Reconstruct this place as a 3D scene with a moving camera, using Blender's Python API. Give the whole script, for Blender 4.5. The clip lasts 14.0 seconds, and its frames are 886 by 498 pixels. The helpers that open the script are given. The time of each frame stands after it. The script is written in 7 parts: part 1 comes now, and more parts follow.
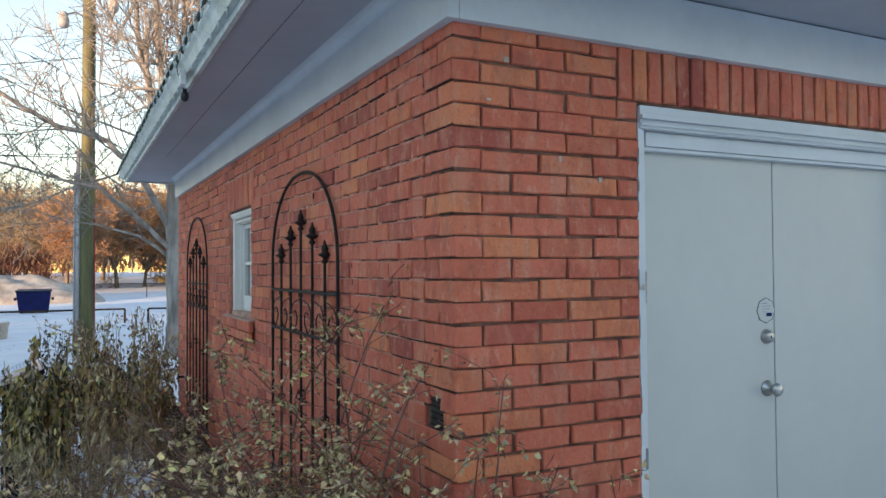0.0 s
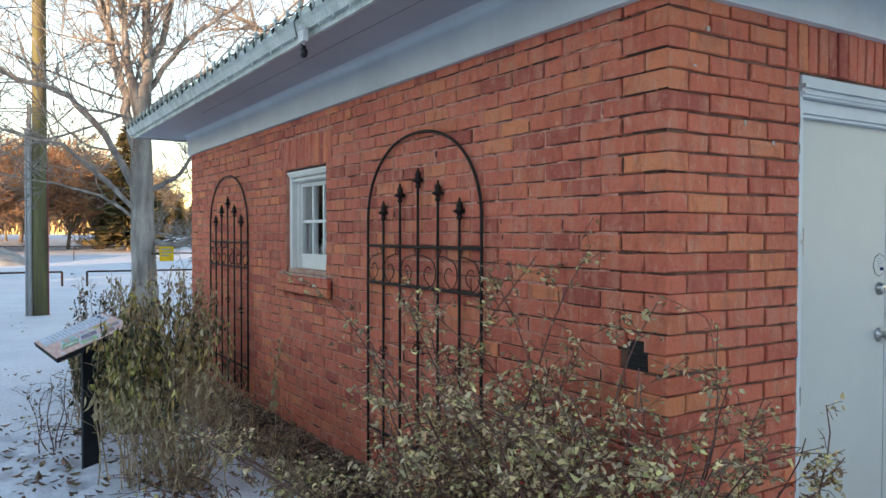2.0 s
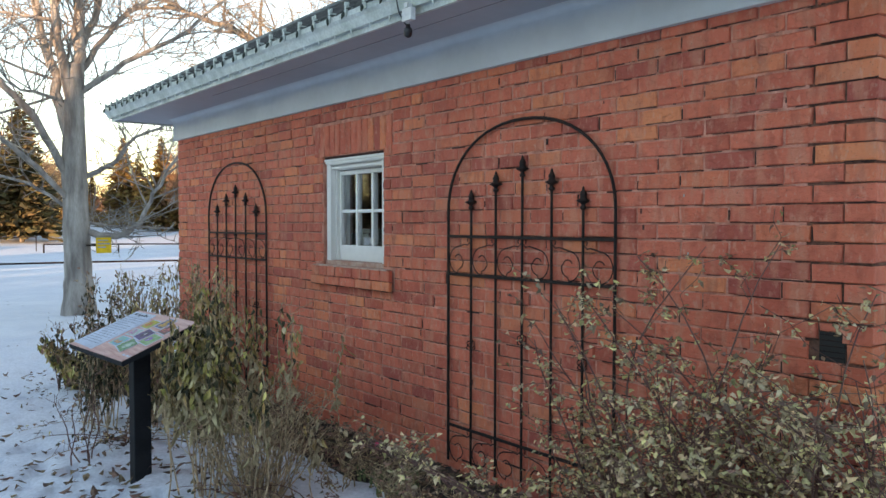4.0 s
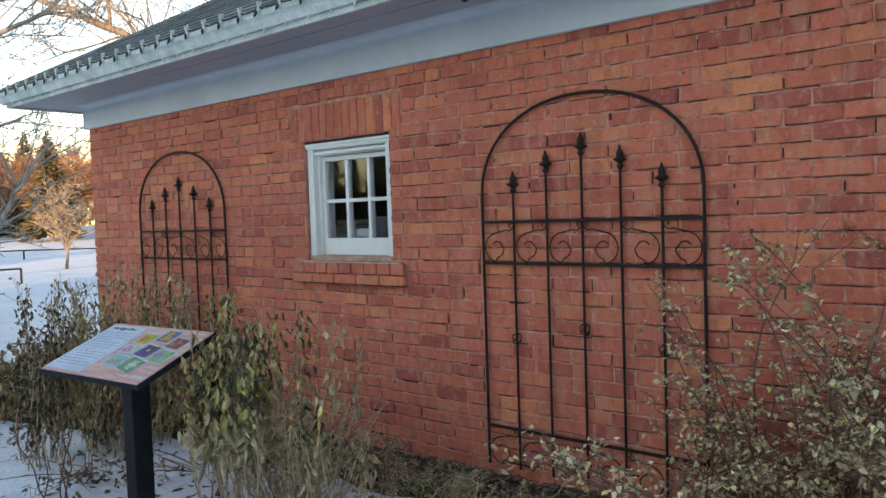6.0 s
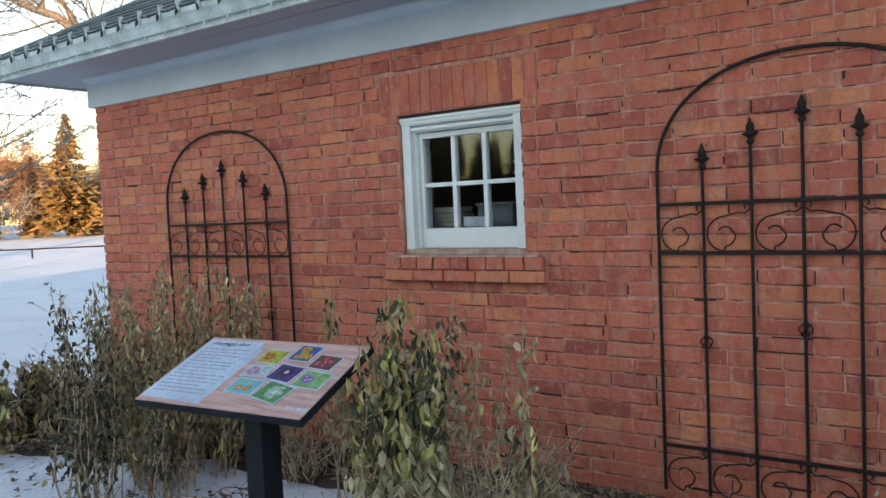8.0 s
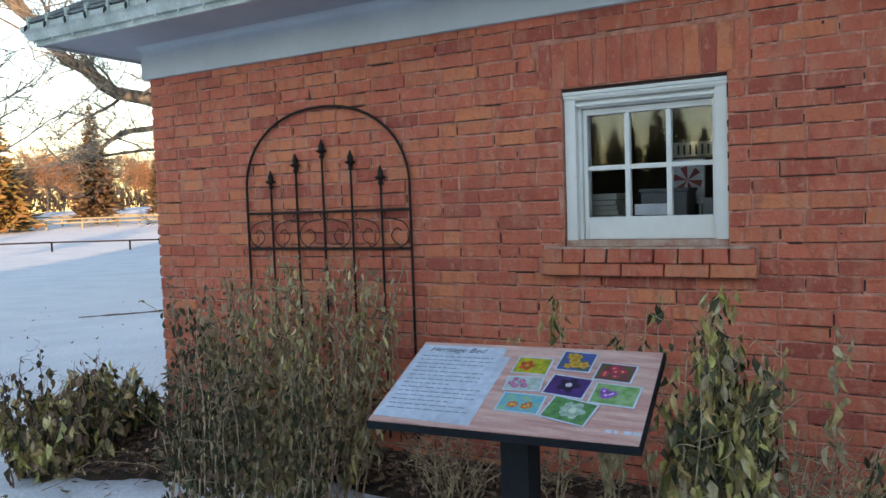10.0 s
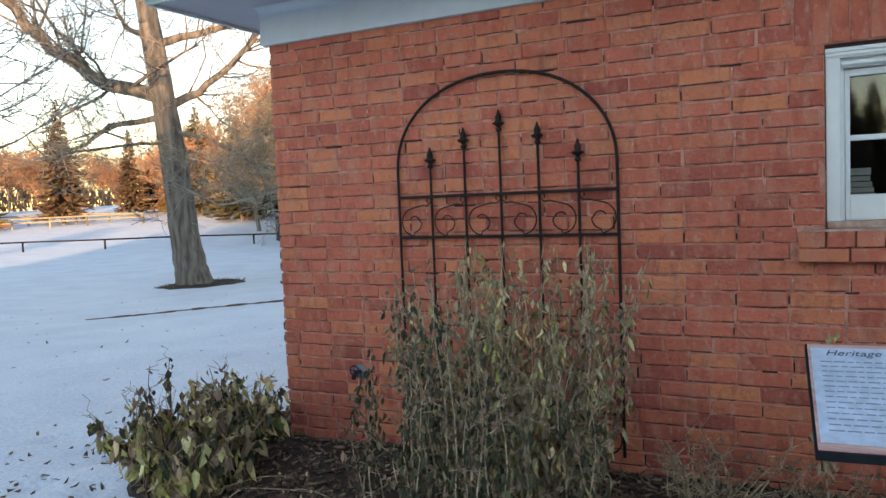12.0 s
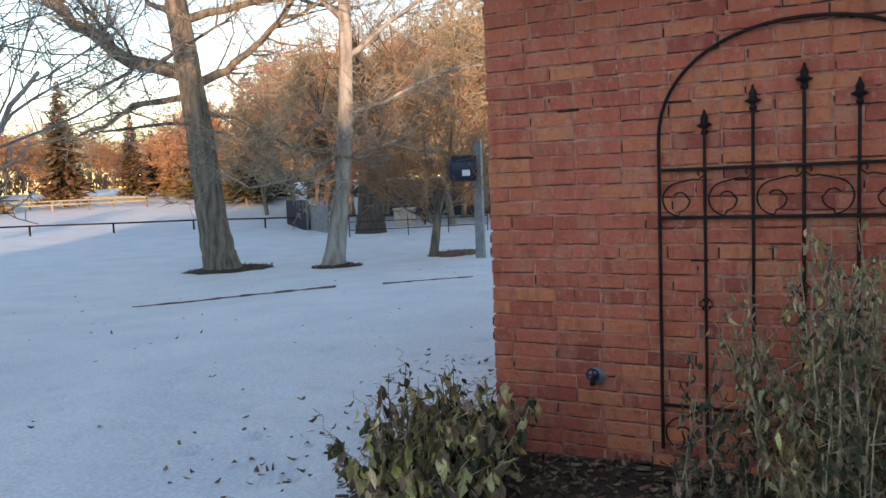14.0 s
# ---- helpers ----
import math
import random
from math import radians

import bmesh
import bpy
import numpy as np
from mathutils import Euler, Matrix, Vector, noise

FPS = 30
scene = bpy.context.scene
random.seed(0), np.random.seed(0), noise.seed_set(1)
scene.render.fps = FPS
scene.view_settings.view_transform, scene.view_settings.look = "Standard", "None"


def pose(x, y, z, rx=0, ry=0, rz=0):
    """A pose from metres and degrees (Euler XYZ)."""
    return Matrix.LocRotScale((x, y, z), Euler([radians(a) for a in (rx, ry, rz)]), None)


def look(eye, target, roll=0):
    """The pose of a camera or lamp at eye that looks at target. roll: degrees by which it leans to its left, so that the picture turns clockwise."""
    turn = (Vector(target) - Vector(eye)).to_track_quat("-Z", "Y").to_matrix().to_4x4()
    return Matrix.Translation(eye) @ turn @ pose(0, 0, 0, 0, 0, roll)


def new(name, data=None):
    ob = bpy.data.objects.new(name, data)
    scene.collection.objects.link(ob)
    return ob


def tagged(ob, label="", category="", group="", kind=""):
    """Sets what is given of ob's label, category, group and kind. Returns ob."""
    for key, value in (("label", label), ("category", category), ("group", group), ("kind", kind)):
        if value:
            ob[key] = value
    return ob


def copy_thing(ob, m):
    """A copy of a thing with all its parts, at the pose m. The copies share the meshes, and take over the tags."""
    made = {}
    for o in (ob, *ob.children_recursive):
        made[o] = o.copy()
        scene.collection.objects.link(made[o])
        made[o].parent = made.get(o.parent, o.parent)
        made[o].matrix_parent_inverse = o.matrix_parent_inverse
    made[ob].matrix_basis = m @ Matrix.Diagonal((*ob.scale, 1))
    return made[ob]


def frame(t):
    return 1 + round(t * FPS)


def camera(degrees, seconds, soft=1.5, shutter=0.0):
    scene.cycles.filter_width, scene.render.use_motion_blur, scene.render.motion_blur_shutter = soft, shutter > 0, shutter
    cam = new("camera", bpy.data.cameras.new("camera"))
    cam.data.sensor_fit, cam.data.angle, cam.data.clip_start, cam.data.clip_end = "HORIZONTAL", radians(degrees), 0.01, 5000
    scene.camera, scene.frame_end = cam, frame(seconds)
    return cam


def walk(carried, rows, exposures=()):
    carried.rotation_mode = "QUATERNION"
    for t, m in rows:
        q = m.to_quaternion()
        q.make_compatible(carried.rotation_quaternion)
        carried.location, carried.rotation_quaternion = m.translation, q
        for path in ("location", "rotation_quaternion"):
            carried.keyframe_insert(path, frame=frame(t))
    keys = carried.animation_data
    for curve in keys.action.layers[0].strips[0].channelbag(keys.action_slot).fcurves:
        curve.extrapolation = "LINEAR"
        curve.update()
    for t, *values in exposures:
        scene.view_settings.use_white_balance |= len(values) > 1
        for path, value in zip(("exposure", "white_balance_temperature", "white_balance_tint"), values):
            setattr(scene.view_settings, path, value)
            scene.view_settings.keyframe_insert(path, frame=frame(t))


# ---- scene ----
cam = camera(60.5, 14.0)
PATH = [
    (0, (-1.151, -2.248, 1.59), (-0.264, -0.456, 1.639), -0.4),
    (0.5, (-1.387, -2.214, 1.573), (-0.392, -0.48, 1.609), 0.1),
    (1, (-1.654, -2.167, 1.557), (-0.6, -0.467, 1.537), 0.1),
    (1.5, (-1.865, -2.0, 1.535), (-0.81, -0.301, 1.494), -0.0),
    (2, (-2.135, -1.905, 1.545), (-1.08, -0.207, 1.503), 0.1),
    (2.1, (-2.194, -1.898, 1.545), (-1.142, -0.197, 1.504), -0.0),
    (2.5, (-2.421, -1.821, 1.548), (-1.359, -0.128, 1.499), -0.1),
    (3, (-2.585, -1.608, 1.537), (-1.503, 0.072, 1.476), -0.8),
    (3.2, (-2.651, -1.526, 1.552), (-1.542, 0.137, 1.488), -0.8),
    (5.3, (-3.334, -0.477, 1.534), (-1.83, 0.838, 1.452), -0.8),
    (5.5, (-3.384, -0.391, 1.55), (-1.854, 0.894, 1.463), -1.4),
    (6, (-3.419, -0.141, 1.523), (-1.882, 1.135, 1.43), -1.9),
    (6.5, (-3.429, 0.224, 1.526), (-1.847, 1.444, 1.431), -2.0),
    (7, (-3.514, 0.581, 1.517), (-1.876, 1.724, 1.416), -2.4),
    (7.5, (-3.539, 0.883, 1.507), (-1.895, 2.017, 1.401), -2.6),
    (8, (-3.531, 1.209, 1.509), (-1.884, 2.338, 1.396), -2.6),
    (8.2, (-3.536, 1.313, 1.505), (-1.888, 2.44, 1.39), -2.5),
    (10.3, (-3.74, 2.731, 1.475), (-1.994, 3.699, 1.354), -2.1),
    (10.5, (-3.741, 2.855, 1.471), (-1.996, 3.823, 1.349), -2.2),
    (11, (-3.701, 3.209, 1.452), (-1.952, 4.173, 1.335), -2.1),
    (11.5, (-3.758, 3.564, 1.429), (-1.999, 4.509, 1.314), -2.3),
    (12, (-3.769, 3.909, 1.437), (-1.988, 4.81, 1.306), -2.4),
    (12.5, (-3.676, 4.291, 1.447), (-1.892, 5.182, 1.3), -2.5),
    (13, (-3.741, 4.673, 1.419), (-1.948, 5.545, 1.266), -2.1),
    (13.5, (-3.803, 5.014, 1.438), (-1.999, 5.861, 1.272), -2.0),
    (14, (-3.729, 5.389, 1.434), (-1.944, 6.276, 1.262), -2.3),
]
walk(cam, [(t, look(eye, target, roll)) for t, eye, target, roll in PATH], [(0, 2.1, 8150, 22), (2, 2.24, 8250, 22), (5.5, 2.26, 8500, 22), (8, 2.34, 8550, 22), (11, 2.11, 8200, 22), (12.3, 2.21, 8250, 22), (13, 2.07, 8100, 22), (14, 1.81, 7850, 22)])

# ---- world, sun, exposure ----
SUN_EL, SUN_AZ = 6.0, 236.0
world = bpy.data.worlds.new("world")
scene.world = world
world.use_nodes = True
sky = world.node_tree.nodes.new("ShaderNodeTexSky")
sky.sky_type = "NISHITA"
sky.sun_disc = False
sky.sun_elevation, sky.sun_rotation = radians(SUN_EL), radians(SUN_AZ)
sky.air_density, sky.dust_density, sky.ozone_density = 1.0, 0.0, 1.8
background = world.node_tree.nodes["Background"]
world.node_tree.links.new(sky.outputs[0], background.inputs[0])
background.inputs[1].default_value = 0.15
sun = new("sun", bpy.data.lights.new("sun", "SUN"))
sun.data.energy, sun.data.angle, sun.data.color = 2.0, radians(0.6), (1.0, 0.74, 0.50)
az, el = radians(SUN_AZ), radians(SUN_EL)
sun.matrix_world = look((0, 0, 0), (-math.sin(az) * math.cos(el), -math.cos(az) * math.cos(el), -math.sin(el)))


# ---- materials ----
def material(name, color, rough=0.8, metal=0.0, color2=None, scale=20.0, fine=None, bump=0.0, bump_scale=None, spread=None, spec=0.5, detail=6.0, stretch=(1, 1, 1), island=False, low=0.35, high=0.65, grain=1.0):
    """A Principled material: two base colours mixed by noise, a finer grain, a bump, and a tint that differs from piece to piece."""
    m = bpy.data.materials.new(name)
    m.use_nodes = True
    nt = m.node_tree
    p = nt.nodes["Principled BSDF"]
    p.inputs["Roughness"].default_value, p.inputs["Metallic"].default_value = rough, metal
    p.inputs["Specular IOR Level"].default_value = spec
    tc = nt.nodes.new("ShaderNodeTexCoord")
    mp = nt.nodes.new("ShaderNodeMapping")
    mp.inputs["Scale"].default_value = stretch
    geo = nt.nodes.new("ShaderNodeNewGeometry")
    nt.links.new(geo.outputs["Position"], mp.inputs[0])
    n1 = nt.nodes.new("ShaderNodeTexNoise")
    n1.inputs["Scale"].default_value, n1.inputs["Detail"].default_value = scale, detail
    nt.links.new(mp.outputs[0], n1.inputs["Vector"])
    ramp = nt.nodes.new("ShaderNodeMapRange")
    ramp.inputs["From Min"].default_value, ramp.inputs["From Max"].default_value = low, high
    nt.links.new(n1.outputs["Fac"], ramp.inputs["Value"])
    mix = nt.nodes.new("ShaderNodeMix")
    mix.data_type = "RGBA"
    mix.inputs[6].default_value, mix.inputs[7].default_value = (*color, 1), (*(color2 or [c * 0.8 for c in color]), 1)
    nt.links.new(ramp.outputs[0], mix.inputs[0])
    out = mix.outputs[2]
    n2 = nt.nodes.new("ShaderNodeTexNoise")
    n2.inputs["Scale"].default_value, n2.inputs["Detail"].default_value = fine or scale * 9, 4.0
    nt.links.new(mp.outputs[0], n2.inputs["Vector"])
    hsv = nt.nodes.new("ShaderNodeHueSaturation")
    val = nt.nodes.new("ShaderNodeMapRange")
    val.inputs["From Min"].default_value, val.inputs["From Max"].default_value = 0.3, 0.7
    val.inputs["To Min"].default_value, val.inputs["To Max"].default_value = 1 - 0.14 * grain, 1 + 0.12 * grain
    nt.links.new(n2.outputs["Fac"], val.inputs["Value"])
    value = val.outputs[0]
    if spread:
        if island:
            rnd = geo.outputs["Random Per Island"]
        else:
            rnd = nt.nodes.new("ShaderNodeObjectInfo").outputs["Random"]
        sp = nt.nodes.new("ShaderNodeMapRange")
        sp.inputs["To Min"].default_value, sp.inputs["To Max"].default_value = 1 - spread, 1 + spread
        nt.links.new(rnd, sp.inputs["Value"])
        mul = nt.nodes.new("ShaderNodeMath")
        mul.operation = "MULTIPLY"
        nt.links.new(value, mul.inputs[0])
        nt.links.new(sp.outputs[0], mul.inputs[1])
        value = mul.outputs[0]
        hue = nt.nodes.new("ShaderNodeMath")
        hue.operation = "MULTIPLY"
        hue.inputs[1].default_value = 7.31
        nt.links.new(rnd, hue.inputs[0])
        frac = nt.nodes.new("ShaderNodeMath")
        frac.operation = "FRACT"
        nt.links.new(hue.outputs[0], frac.inputs[0])
        hr = nt.nodes.new("ShaderNodeMapRange")
        hr.inputs["To Min"].default_value, hr.inputs["To Max"].default_value = 0.5 - spread * 0.06, 0.5 + spread * 0.06
        nt.links.new(frac.outputs[0], hr.inputs["Value"])
        nt.links.new(hr.outputs[0], hsv.inputs["Hue"])
    nt.links.new(value, hsv.inputs["Value"])
    nt.links.new(out, hsv.inputs["Color"])
    nt.links.new(hsv.outputs[0], p.inputs["Base Color"])
    if bump:
        bp = nt.nodes.new("ShaderNodeBump")
        bp.inputs["Strength"].default_value, bp.inputs["Distance"].default_value = min(1.0, bump), 0.01
        nb = nt.nodes.new("ShaderNodeTexNoise")
        nb.inputs["Scale"].default_value, nb.inputs["Detail"].default_value = bump_scale or scale * 4, 8.0
        nt.links.new(mp.outputs[0], nb.inputs["Vector"])
        nt.links.new(nb.outputs["Fac"], bp.inputs["Height"])
        nt.links.new(bp.outputs[0], p.inputs["Normal"])
    return m


def brick_material(name, island):
    """Fired clay: a tint of its own for each brick, firing flashes, pale scum and dark pits."""
    m = bpy.data.materials.new(name)
    m.use_nodes = True
    nt = m.node_tree
    p = nt.nodes["Principled BSDF"]
    p.inputs["Roughness"].default_value = 0.82
    p.inputs["Specular IOR Level"].default_value = 0.3
    geo = nt.nodes.new("ShaderNodeNewGeometry")
    pos = geo.outputs["Position"]
    rnd = geo.outputs["Random Per Island"] if island else nt.nodes.new("ShaderNodeObjectInfo").outputs["Random"]
    ramp = nt.nodes.new("ShaderNodeValToRGB")
    stops = [(0.0, (0.42, 0.087, 0.06)), (0.07, (0.6, 0.129, 0.077)), (0.3, (0.76, 0.183, 0.109)), (0.6, (0.7, 0.161, 0.092)), (0.82, (0.85, 0.262, 0.119)), (0.94, (0.56, 0.12, 0.079)), (1.0, (0.46, 0.098, 0.07))]
    while len(ramp.color_ramp.elements) < len(stops):
        ramp.color_ramp.elements.new(0.5)
    for e, (at, c) in zip(ramp.color_ramp.elements, stops):
        e.position, e.color = at, (*c, 1)
    nt.links.new(rnd, ramp.inputs[0])

    def noise_node(scale, detail=5.0, stretch=None, low=0.4, high=0.6):
        n = nt.nodes.new("ShaderNodeTexNoise")
        n.inputs["Scale"].default_value, n.inputs["Detail"].default_value = scale, detail
        if stretch:
            mp = nt.nodes.new("ShaderNodeMapping")
            mp.inputs["Scale"].default_value = stretch
            nt.links.new(pos, mp.inputs[0])
            nt.links.new(mp.outputs[0], n.inputs["Vector"])
        else:
            nt.links.new(pos, n.inputs["Vector"])
        r = nt.nodes.new("ShaderNodeMapRange")
        r.inputs["From Min"].default_value, r.inputs["From Max"].default_value = low, high
        nt.links.new(n.outputs["Fac"], r.inputs["Value"])
        return r.outputs[0], n.outputs["Fac"]

    def blend(a, color, fac, amount):
        mul = nt.nodes.new("ShaderNodeMath")
        mul.operation = "MULTIPLY"
        mul.inputs[1].default_value = amount
        nt.links.new(fac, mul.inputs[0])
        mix = nt.nodes.new("ShaderNodeMix")
        mix.data_type = "RGBA"
        nt.links.new(mul.outputs[0], mix.inputs[0])
        nt.links.new(a, mix.inputs[6])
        mix.inputs[7].default_value = (*color, 1)
        return mix.outputs[2]

    c = ramp.outputs[0]
    c = blend(c, (0.68, 0.27, 0.17), noise_node(13, 6, (1, 1, 0.35), 0.50, 0.62)[0], 0.5)
    c = blend(c, (0.48, 0.10, 0.06), noise_node(17, 4, (1, 1, 0.4), 0.52, 0.66)[0], 0.5)
    c = blend(c, (0.74, 0.36, 0.25), noise_node(34, 8, (1, 1, 0.5), 0.57, 0.68)[0], 0.45)
    c = blend(c, (0.24, 0.065, 0.045), noise_node(5.5, 6, None, 0.57, 0.75)[0], 0.35)
    c = blend(c, (0.6, 0.36, 0.27), noise_node(60, 6, None, 0.6, 0.72)[0], 0.35)
    c = blend(c, (0.06, 0.03, 0.025), noise_node(140, 3, None, 0.66, 0.74)[0], 0.5)
    c = blend(c, (0.34, 0.08, 0.055), noise_node(0.9, 3, None, 0.45, 0.65)[0], 0.22)
    nt.links.new(c, p.inputs["Base Color"])
    bp = nt.nodes.new("ShaderNodeBump")
    bp.inputs["Strength"].default_value, bp.inputs["Distance"].default_value = 0.8, 0.012
    nt.links.new(noise_node(38, 9)[1], bp.inputs["Height"])
    fine_bp = nt.nodes.new("ShaderNodeBump")
    fine_bp.inputs["Strength"].default_value, fine_bp.inputs["Distance"].default_value = 0.8, 0.004
    nt.links.new(noise_node(230, 5)[1], fine_bp.inputs["Height"])
    nt.links.new(bp.outputs[0], fine_bp.inputs["Normal"])
    bp = fine_bp
    nt.links.new(bp.outputs[0], p.inputs["Normal"])
    return m


M_BRICK = brick_material("fired_brick", False)
M_BRICK_JOINED = brick_material("fired_brick_joined", True)
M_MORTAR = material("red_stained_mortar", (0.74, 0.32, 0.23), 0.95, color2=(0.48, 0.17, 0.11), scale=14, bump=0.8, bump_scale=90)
# near-black for painted shadow lines under bricks, and for some open joints
M_JOINT_SHADE = material("joint_shadow_tone", (0.04, 0.02, 0.016), 0.95, color2=(0.09, 0.035, 0.025), scale=9)
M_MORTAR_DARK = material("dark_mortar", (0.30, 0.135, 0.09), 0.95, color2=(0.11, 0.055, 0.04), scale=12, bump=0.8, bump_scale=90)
M_WHITE = material("white_exterior_paint", (0.88, 0.85, 0.80), 0.5, color2=(0.78, 0.75, 0.70), scale=2, bump=0.12, bump_scale=30, grain=0.2)
# underside shade is mixed into this grey-blue
M_SOFFIT = material("soffit_shaded_paint", (0.414, 0.431, 0.465), 0.6, color2=(0.37, 0.386, 0.42), scale=1.2, bump=0.1, bump_scale=25, grain=0.25)
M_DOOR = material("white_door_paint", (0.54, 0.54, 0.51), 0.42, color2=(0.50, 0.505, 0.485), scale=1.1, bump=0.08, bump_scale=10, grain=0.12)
M_GUTTER = material("weathered_gutter_paint", (0.682, 0.726, 0.693), 0.5, color2=(0.462, 0.517, 0.473), scale=7, bump=0.15)
M_SHINGLE = material("asphalt_shingle", (0.13, 0.145, 0.145), 0.95, color2=(0.25, 0.265, 0.26), scale=6, bump=0.7, bump_scale=200, spread=0.22, island=True)
# shadow between shingle courses, painted as a darker tone on the butts
M_BUTT = material("shaded_shingle_edge", (0.06, 0.062, 0.062), 0.95, color2=(0.10, 0.10, 0.10), scale=6)
# darker copy of the white; shade on frieze and door casing put into colour
M_TRIM = material("shaded_white_trim", (0.621, 0.644, 0.655), 0.5, color2=(0.554, 0.576, 0.588), scale=2, bump=0.12, bump_scale=30, grain=0.2)
M_IRON = material("black_wrought_iron", (0.012, 0.010, 0.010), 0.65, 0.0, spec=0.25, color2=(0.035, 0.018, 0.013), scale=25, bump=0.25, bump_scale=200)
M_BLACK = material("black_powder_coat", (0.010, 0.011, 0.014), 0.7, color2=(0.016, 0.018, 0.021), scale=9, spec=0.2)
M_SNOW = material("snow", (0.825, 0.847, 0.88), 0.75, color2=(0.726, 0.759, 0.814), scale=0.8, fine=40, bump=0.5, bump_scale=14, spec=0.3)
M_DIRTY_SNOW = material("dirty_snow", (0.5, 0.47, 0.43), 0.85, color2=(0.30, 0.27, 0.24), scale=1.5, bump=0.6, bump_scale=6)
M_SOIL = material("mulch_soil", (0.085, 0.052, 0.036), 0.95, color2=(0.04, 0.026, 0.019), scale=16, bump=1.0, bump_scale=60)
M_LITTER = material("dead_leaf_litter", (0.25, 0.15, 0.09), 0.85, color2=(0.085, 0.05, 0.033), scale=30, spread=0.55, island=True)
M_LITTER_PALE = material("pale_dry_leaf", (0.30, 0.22, 0.14), 0.8, color2=(0.16, 0.10, 0.06), scale=30, spread=0.4, island=True)
M_LEAF_WILT = material("wilted_green_leaf", (0.25, 0.195, 0.052), 0.75, color2=(0.62, 0.44, 0.175), scale=18, spread=0.6, island=True, low=0.42, high=0.7)
M_LEAF_DARK = material("frosted_dark_leaf", (0.036, 0.036, 0.013), 0.7, color2=(0.12, 0.10, 0.042), scale=14, spread=0.4, island=True, low=0.45, high=0.7)
M_LEAF_TAN = material("withered_tan_leaf", (0.54, 0.43, 0.24), 0.75, color2=(0.25, 0.18, 0.09), scale=20, spread=0.35, island=True)
M_LEAF_ROSE = material("grey_green_rose_leaf", (0.47, 0.36, 0.155), 0.7, color2=(0.68, 0.50, 0.26), scale=11, spread=0.55, island=True, low=0.4, high=0.65)
M_LEAF_ROSE_PALE = material("pale_bleached_rose_leaf", (0.66, 0.49, 0.30), 0.75, color2=(0.40, 0.32, 0.17), scale=14, spread=0.3, island=True)
M_LEAF_ROSE_BROWN = material("brown_rose_leaf", (0.34, 0.20, 0.12), 0.75, color2=(0.18, 0.11, 0.07), scale=12, spread=0.4, island=True)
M_LEAF_GREEN = material("low_green_leaf", (0.09, 0.14, 0.04), 0.6, color2=(0.16, 0.17, 0.06), scale=14, spread=0.35, island=True)
M_RED = material("red_rose_leaf", (0.42, 0.03, 0.03), 0.5, scale=30, spread=0.3, island=True)
M_STEM = material("dry_stem", (0.60, 0.44, 0.26), 0.8, color2=(0.20, 0.135, 0.08), scale=25, spread=0.25, island=True)
M_CANE = material("rose_cane", (0.11, 0.04, 0.03), 0.6, color2=(0.17, 0.09, 0.06), scale=14, spread=0.3, island=True)
M_BARK = material("furrowed_grey_bark", (0.26, 0.215, 0.17), 0.95, color2=(0.10, 0.08, 0.064), scale=7, bump=1.0, bump_scale=26, stretch=(1, 1, 0.18))
M_BARK_PALE = material("pale_grey_bark", (0.40, 0.365, 0.33), 0.9, color2=(0.18, 0.155, 0.14), scale=6, bump=1.0, bump_scale=24, stretch=(1, 1, 0.2))
M_TWIG = material("grey_brown_twig", (0.38, 0.31, 0.23), 0.9, color2=(0.22, 0.18, 0.14), scale=3, spread=0.3, island=True)
M_TWIG_PALE = material("pale_twig", (0.34, 0.30, 0.26), 0.9, color2=(0.2, 0.175, 0.155), scale=3, spread=0.25, island=True)
M_TWIG_FAR = material("russet_twig", (0.42, 0.22, 0.115), 0.9, color2=(0.28, 0.16, 0.10), scale=1, spread=0.3, island=True)
M_TWIG_TAN = material("tan_twig", (0.38, 0.29, 0.19), 0.9, color2=(0.26, 0.2, 0.14), scale=1, spread=0.3, island=True)
M_NEEDLE = material("spruce_needles", (0.075, 0.075, 0.032), 0.9, color2=(0.16, 0.11, 0.045), scale=1.2, spread=0.4, island=True)
M_NEEDLE_GOLD = material("golden_larch_needles", (0.30, 0.17, 0.05), 0.9, color2=(0.2, 0.13, 0.045), scale=1.2, spread=0.35, island=True)
M_BARK_DARK = material("dark_old_bark", (0.10, 0.075, 0.06), 0.95, color2=(0.045, 0.036, 0.03), scale=7, bump=1.0, bump_scale=20, stretch=(1, 1, 0.18))
M_NEEDLE_BROWN = material("browned_conifer_needles", (0.17, 0.10, 0.055), 0.9, color2=(0.09, 0.065, 0.035), scale=1.2, spread=0.4, island=True)
M_POLE = material("green_treated_wood_pole", (0.17, 0.165, 0.07), 0.85, color2=(0.10, 0.085, 0.05), scale=5, bump=0.7, bump_scale=30, stretch=(1, 1, 0.08))
M_CONDUIT = material("grey_plastic_conduit", (0.42, 0.42, 0.42), 0.5, scale=4)
M_CHROME = material("satin_nickel", (0.55, 0.54, 0.52), 0.28, 1.0, scale=40)
M_SEAL = material("sealant_gap", (0.12, 0.12, 0.12), 0.7)
M_BULB = material("clear_bulb_plastic", (0.55, 0.6, 0.55), 0.25, scale=20)
M_GREENPLASTIC = material("dark_green_light_string", (0.02, 0.035, 0.022), 0.5, scale=30)
M_PLASTIC_WHITE = material("white_plastic", (0.72, 0.72, 0.7), 0.4, scale=20)
M_PLASTIC_BLACK = material("black_plastic", (0.015, 0.015, 0.017), 0.35, scale=20)
M_STUCCO = material("pale_sill_cement", (0.55, 0.48, 0.42), 0.9, color2=(0.42, 0.33, 0.27), scale=10, bump=0.4)
